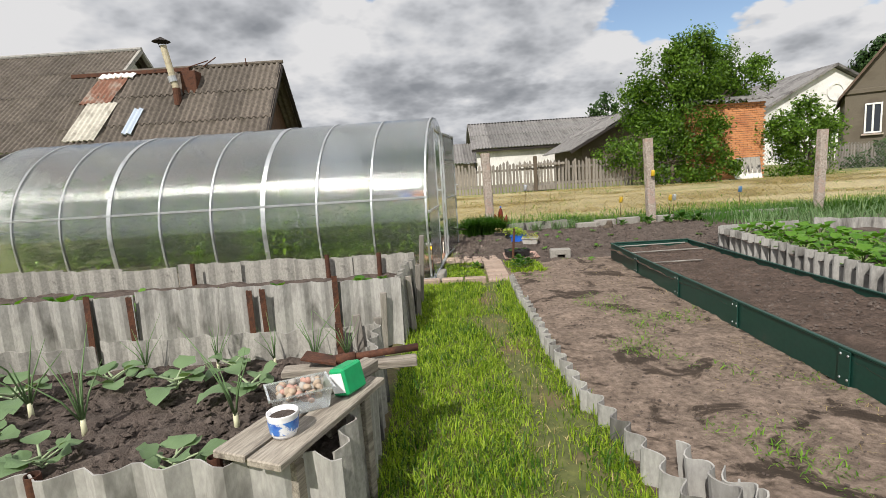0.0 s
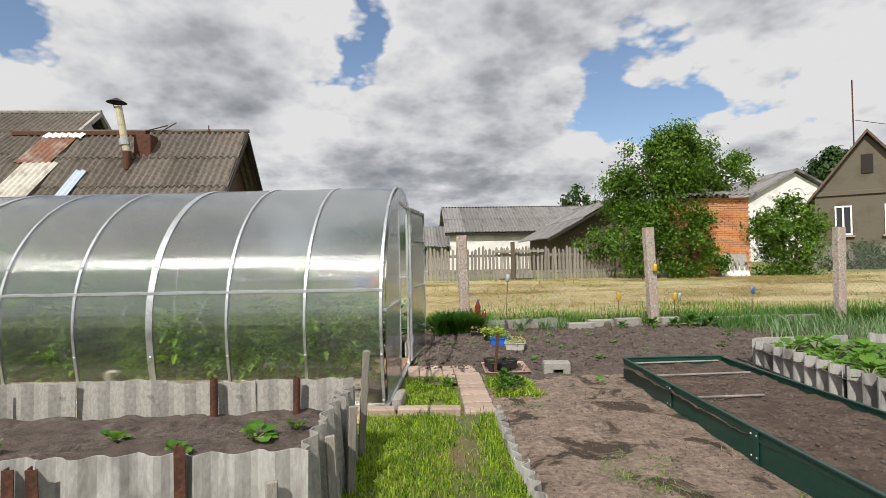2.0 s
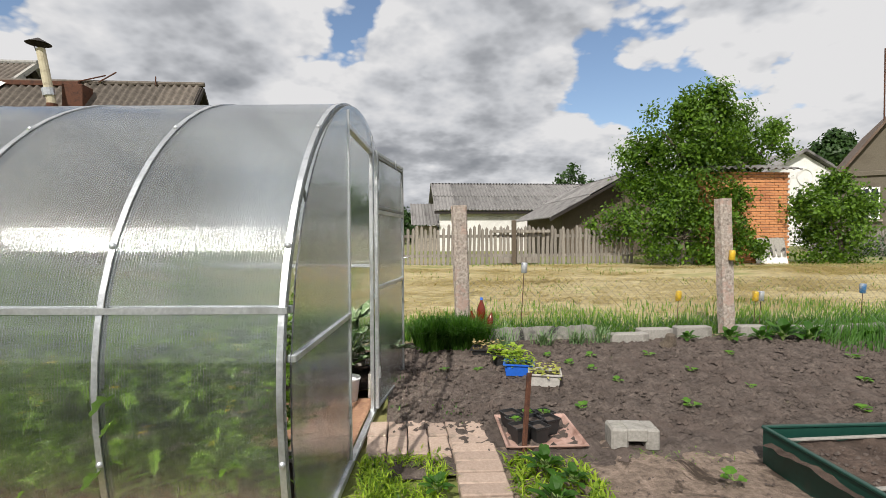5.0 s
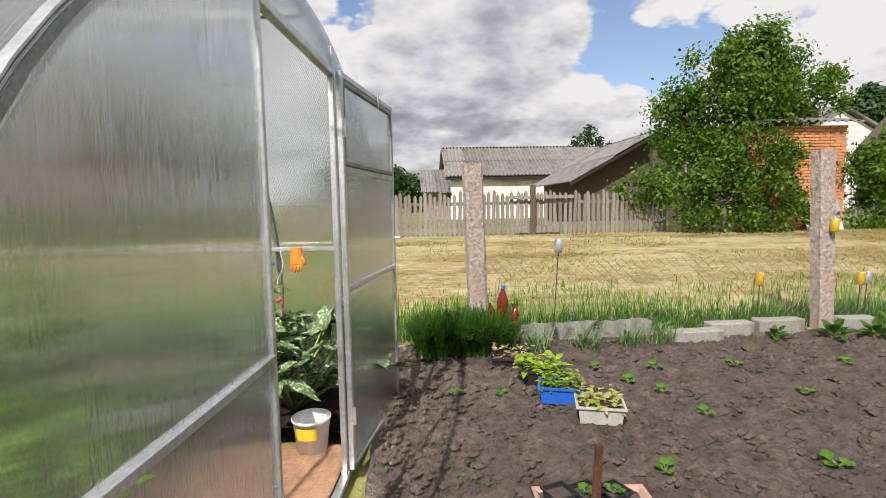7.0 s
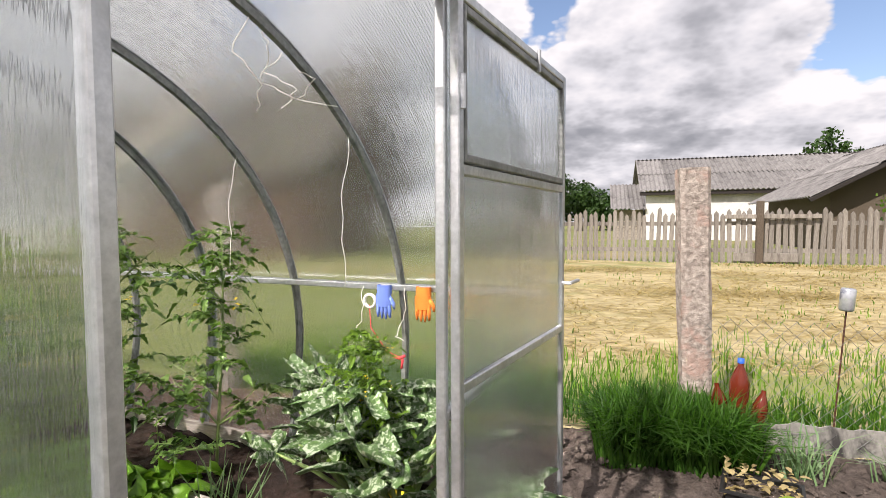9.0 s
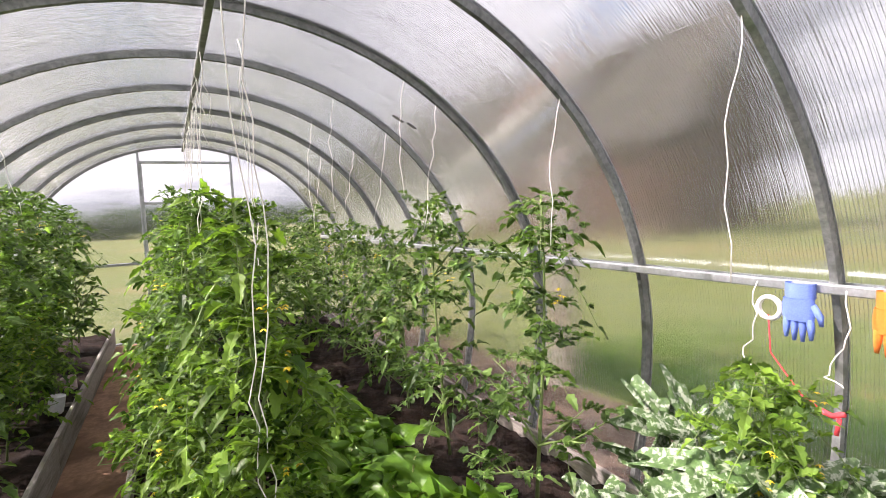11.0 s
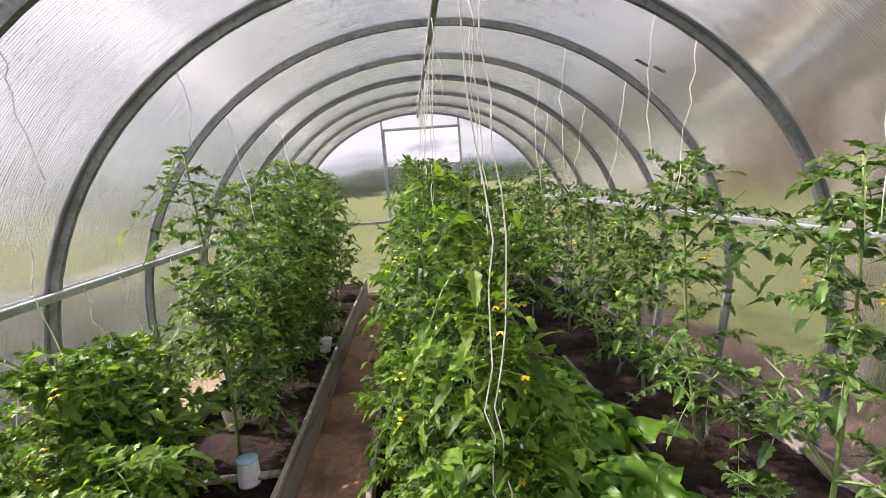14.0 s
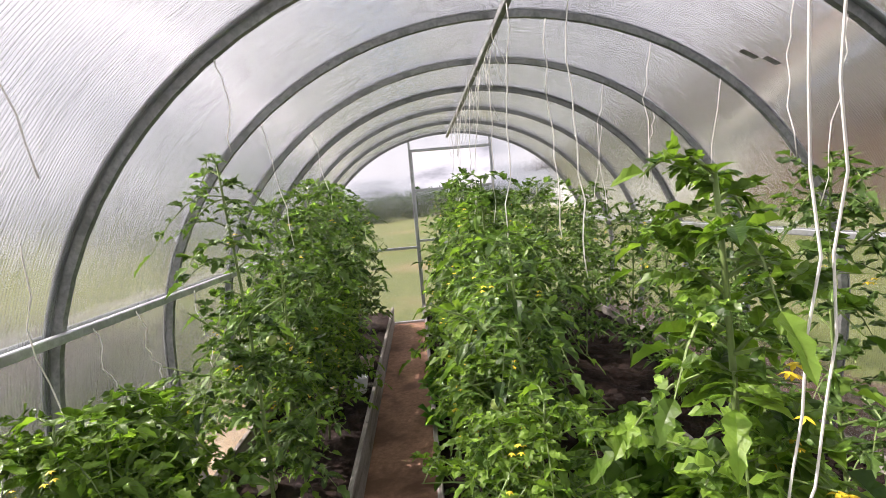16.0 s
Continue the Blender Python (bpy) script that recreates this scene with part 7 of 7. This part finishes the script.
for x, y, s, rz in ((-0.72, 4.25, 1.1, 0), (-1.05, 4.1, 0.8, 40), (-1.45, 4.3, 0.9, 80), (-2.0, 4.2, 0.9, 120), (-2.3, 4.05, 0.8, 160), (-2.7, 4.35, 0.9, 200), (-0.55, 4.4, 0.7, 90), (-1.75, 3.9, 0.7, 10), (-2.45, 3.85, 0.8, 300), (-2.9, 4.0, 1.5, 30), (-3.2, 4.1, 1.6, 90), (-3.55, 4.0, 1.6, 140), (-3.9, 4.1, 1.5, 210), (-1.2, 3.85, 0.6, 60)):
    m = pose(x, y, 0.34, 0, 0, rz)
    ob = small if first else copy_thing(small, m)
    ob.matrix_basis = m
    ob.scale = (s, s, s)
    first = False

# ---------------------------------------------------------------- tilled plot: seedlings, trays, tools
for x, y, s in ((2.31, 7.38, 1.0), (3.38, 8.53, 1.0), (4.45, 8.31, 1.1), (4.0, 7.75, 1.0), (2.03, 8.56, 0.9), (1.51, 7.41, 0.9), (3.45, 7.21, 1.1), (2.75, 8.1, 0.8), (2.0, 7.9, 0.8), (3.0, 7.7, 0.7), (1.9, 6.35, 1.0), (0.62, 8.28, 0.7), (0.9, 8.25, 0.7), (4.6, 7.3, 1.0), (5.2, 8.2, 1.0), (1.75, 8.35, 0.9), (1.9, 8.2, 0.8), (2.6, 8.55, 0.9), (1.62, 8.6, 0.8)):
    copy_thing(seedling, pose(x, y, 0.03 + slope(y), 0, 0, x * 77)).scale = (s, s, s)
rz_bush = rosette("weed_clump", 20, 0.17, 0.06, lush_leaf, "leafy green weed by the path edge", "weed", 43, (0.3, 1.2), 0.4, 0.2, 0.05, 0.3, (0.8, 1.0, 0.7), 4, lift=0.05, group="weeds")
first = True
for x, y, s in ((1.0, 6.55, 0.9), (0.95, 6.2, 0.9), (1.1, 6.4, 0.7), (0.42, 6.4, 0.6), (3.75, 9.05, 1.1), (4.35, 9.05, 1.5), (4.62, 9.0, 1.3), (4.1, 9.05, 1.0), (5.3, 8.95, 1.0), (3.3, 9.1, 0.8)):
    m = pose(x, y, 0.02 + slope(y), 0, 0, x * 50)
    ob = rz_bush if first else copy_thing(rz_bush, m)
    ob.matrix_basis = m
    ob.scale = (s, s, s)
    first = False
black_plastic = plain("black_plastic", (0.02, 0.02, 0.021), 0.5)
tr = thing("plant_tray", "worn pinkish metal tray on the soil", "tray", pose(1.10, 7.06, 0.02, 0, 0, -3))
tray_mat = rough_mat("faded_pink_enamel", (0.36, 0.22, 0.18), (0.46, 0.31, 0.26), (0.22, 0.12, 0.09), big=6, fine=40, rough=0.7, bump=0.1)
gt = Geo()
gt.add([p for w_, d_, z_ in ((0.20, 0.22, 0.0), (0.225, 0.25, 0.03), (0.24, 0.262, 0.032), (0.24, 0.262, 0.026), (0.228, 0.252, 0.024), (0.205, 0.225, -0.006)) for p in ((-w_, -d_, z_), (w_, -d_, z_), (w_, d_, z_), (-w_, d_, z_))],
       [(0, 1, 2, 3), (23, 22, 21, 20)] + [(4 * i + (k + 1) % 4, 4 * i + k, 4 * i + 4 + k, 4 * i + 4 + (k + 1) % 4) for i in range(5) for k in range(4)])
part("dish", gt, tray_mat, tr)
pot_mesh = Geo()
pot_mesh.add([p for w_, z_ in ((0.036, 0.0), (0.05, 0.10), (0.055, 0.10), (0.055, 0.09), (0.046, 0.085)) for p in ((-w_, -w_, z_), (w_, -w_, z_), (w_, w_, z_), (-w_, w_, z_))],
             [(3, 2, 1, 0)] + [(4 * i + k, 4 * i + (k + 1) % 4, 4 * i + 4 + (k + 1) % 4, 4 * i + 4 + k) for i in range(4) for k in range(4)])
for x, y in ((0.95, 7.18), (1.06, 7.18), (1.17, 7.17), (0.96, 7.06), (1.07, 7.06), (1.17, 7.06), (0.96, 6.95), (1.07, 6.94)):
    p_ = thing("seedling_pot", "black plastic seedling pot with dark soil", "pot", pose(x, y, 0.024, 0, 0, x * 20), "seedling pots")
    part("pot", pot_mesh, black_plastic, p_)
    part("soil", Geo().box(-0.045, 0.045, -0.045, 0.045, 0.07, 0.082), soil_dark, p_)
for x, y in ((0.96, 7.06), (1.17, 7.17), (1.06, 7.18)):
    copy_thing(seedling, pose(x, y, 0.105, 0, 0, x * 300)).scale = (0.7, 0.7, 0.8)
solid("iron_stake", Geo().box(-0.014, 0.014, -0.01, 0.01, 0, 0.46, 0.003), rust, "rusty iron stake stuck in the soil", "stake", m=pose(0.95, 6.82, 0.0, -6, 9, 20))


def seed_box(x, y, rz, w, d, mat, leafm, label, n, seed, hgt=0.10, s=0.13):
    th = thing("seedling_box", label, "seedling box", pose(x, y, 0.022 + slope(y), 0, 0, rz))
    g = Geo()
    g.add([p for a_, b_, z_ in ((w * 0.9, d * 0.9, 0), (w, d, hgt), (w + 0.012, d + 0.012, hgt), (w + 0.012, d + 0.012, hgt - 0.012), (w - 0.006, d - 0.006, hgt - 0.02)) for p in ((-a_, -b_, z_), (a_, -b_, z_), (a_, b_, z_), (-a_, b_, z_))],
          [(3, 2, 1, 0)] + [(4 * i + k, 4 * i + (k + 1) % 4, 4 * i + 4 + (k + 1) % 4, 4 * i + 4 + k) for i in range(4) for k in range(4)])
    part("box", g, mat, th)
    part("soil", Geo().box(-w + 0.01, w - 0.01, -d + 0.01, d - 0.01, hgt - 0.04, hgt - 0.022), soil_dark, th)
    r = random.Random(seed)
    f = Geo()
    for k in range(n):
        b = V((r.uniform(-w, w), r.uniform(-d, d), hgt - 0.03 + r.uniform(0, 0.09)))
        a = r.uniform(0, 6.28)
        blade_leaf(f, b, (math.cos(a), math.sin(a), r.uniform(0.1, 1.0)), (0, 0, 1), s * r.uniform(0.5, 1.1), s * 0.5 * r.uniform(0.6, 1.1), 0.4, 0.2, 0, 3, (0.8, 1.0, 0.7))
    part("foliage", f, leafm, th)
    return th


blue_plastic = plain("blue_plastic", (0.02, 0.12, 0.55), 0.35)
seed_box(1.21, 8.42, -20, 0.13, 0.10, black_plastic, lime_leaf, "box of lime-green broad-leaved seedlings", 90, 1, s=0.10)
seed_box(1.25, 8.17, -15, 0.12, 0.09, blue_plastic, grass_leaf, "blue box of fine bright green seedlings", 200, 2, s=0.05)
seed_box(1.40, 7.93, -15, 0.12, 0.10, rough_mat("pale_cement_box", (0.35, 0.33, 0.31), (0.5, 0.48, 0.45), fine=40, bump=0.3), leaf_mat("yellowing_leaf", (0.25, 0.30, 0.05), (0.55, 0.52, 0.15), 0.3), "pale box of yellowing seedlings", 80, 3, s=0.06)
seed_box(1.08, 8.78, -15, 0.14, 0.10, black_plastic, dry_leaf, "black tray of dry brown plant scraps", 90, 4, 0.06, 0.05)
lushp = [(0.76 + 0.36 * a * math.sqrt(b), 9.14 + 0.22 * c * math.sqrt(b), 0.10) for a, c, b in zip(rng.uniform(-1, 1, 8500), rng.uniform(-1, 1, 8500), rng.uniform(0.3, 1, 8500))]
bush = blades("daylily_clump", lushp, (0.32, 0.47), 0.013, lush_leaf, "dense dark green clump of strappy leaves", "plant clump", 31, 0.6, "stuff", 0.5)
for k, (x, y) in enumerate(((1.32, 9.06), (1.72, 9.08), (2.08, 9.08), (2.35, 9.12))):
    pp = [(x + 0.05 * a, y + 0.04 * b, 0.12) for a, b in rng.normal(size=(70, 2))]
    blades("iris_clump", pp, (0.18, 0.34), 0.010, onion_leaf, "spiky grey-green clump of narrow leaves", "plant clump", 40 + k, 0.9, "stuff", 0.4)
stump = solid("old_stump", Geo().tube([(0, 0, 0), (0.03, 0, 0.08), (0.02, 0.02, 0.15)], [0.08, 0.065, 0.045], 9), bark, "dark weathered piece of wood on the soil", "wood", m=pose(2.95, 8.9, 0.11, 25, 0, 20))

# bottles and cans on the fence line
amber, N_, L_, B_ = nodes_of("brown_plastic_bottle")
B_.inputs["Base Color"].default_value = (0.20, 0.032, 0.014, 1)
B_.inputs["Roughness"].default_value, B_.inputs["Transmission Weight"].default_value = 0.15, 0.35


def bottle(x, y, z, s, rx, ry, cap):
    th = thing("plastic_bottle", "brown plastic bottle tied to the post", "bottle", pose(x, y, z, rx, ry, 0) @ Matrix.Scale(s, 4), "brown bottles")
    part("body", Geo().revolve([(0.001, 0), (0.042, 0), (0.046, 0.012), (0.045, 0.06), (0.042, 0.09), (0.046, 0.12), (0.046, 0.19), (0.03, 0.24), (0.014, 0.275), (0.014, 0.295)], 18), amber, th, smooth=True)
    if cap:
        part("cap", Geo().revolve([(0.016, 0.288), (0.016, 0.312), (0.001, 0.313)], 14), blue_plastic, th, smooth=True)


bottle(1.10, 9.28, 0.30, 1.0, 0, 2, True)
bottle(1.04, 9.30, 0.24, 0.8, 6, -10, False)
bottle(1.17, 9.27, 0.22, 0.8, -4, 12, False)


def can(x, y, z, mat, label, stick=True, rx=0.0, name="tin_can"):
    th = thing(name, label, "can", pose(x, y, z, rx, 4, 0))
    part("can_body", Geo().revolve([(0.001, 0.115), (0.028, 0.115), (0.033, 0.106), (0.033, 0.008), (0.027, 0.0), (0.02, 0.004)], 18), mat, th, smooth=True)
    if stick:
        part("rod", Geo().tube([(0, 0, 0.10), (0.01, 0, -z - 0.05)], 0.004, 6), rust, th)


yel = rough_mat("yellow_can", (0.62, 0.38, 0.02), (0.75, 0.5, 0.04), (0.5, 0.35, 0.1), big=20, fine=40, rough=0.35, metal=0.3, bump=0)
silver = rough_mat("silver_can", (0.5, 0.52, 0.55), (0.7, 0.72, 0.75), (0.2, 0.22, 0.3), big=20, fine=40, rough=0.3, metal=0.6, bump=0)
bluec = rough_mat("blue_can", (0.03, 0.12, 0.3), (0.1, 0.25, 0.45), (0.6, 0.6, 0.6), big=20, fine=40, rough=0.35, metal=0.3, bump=0)
can(3.40, 9.45, 0.52, yel, "yellow drink can upturned on a rod")
can(4.33, 9.45, 0.50, yel, "yellow drink can upturned on a rod")
can(4.42, 9.48, 0.50, silver, "silver drink can upturned on a rod")
can(5.62, 9.4, 0.58, bluec, "blue drink can upturned on a rod")
can(1.60, 9.40, 0.86, silver, "silver drink can upturned on a tall rod")
can(3.95, 9.32, 0.98, yel, "yellow drink can tied to the post", False)

# ---------------------------------------------------------------- strawberries and onion rows
sb = rosette("strawberry_plant", 16, 0.20, 0.085, strawberry_leaf, "leafy strawberry plant in the edged bed", "strawberry plant", 91, (0.2, 1.0), 0.4, 0.2, 0.08, 0.5, (0.85, 1.05, 0.85), 4, group="strawberries")
first = True
for j in range(3):
    for i in range(16):
        x, y = 4.02 + 0.36 * j + rq.uniform(-0.06, 0.06) - 0.13 * (6.6 - (6.65 - 0.27 * i)) * 0.9, 6.65 - 0.27 * i + rq.uniform(-0.05, 0.05)
        if y > 6.2 and j == 0 and i % 2:
            continue
        m = pose(x, y, 0.20, 0, 0, rq.uniform(0, 360))
        ob = sb if first else copy_thing(sb, m)
        ob.matrix_basis = m
        s = rq.uniform(0.9, 1.35)
        ob.scale = (s, s, s)
        first = False
blades("onion_rows", scatter(3600, 4.9, 9.0, 7.2, 8.6, 51, lambda x, y: 0.9 if (y * 3.0) % 1 < 0.45 else 0.05), (0.25, 0.5), 0.011, onion_leaf, "rows of tall blue-green onion leaves", "onion rows", 51, 0.6)
blades("fence_weeds", scatter(2600, 4.6, 9.5, 8.5, 9.3, 52), (0.1, 0.35), 0.012, lush_leaf, "rank green weeds along the fence", "weeds", 52, 0.6)
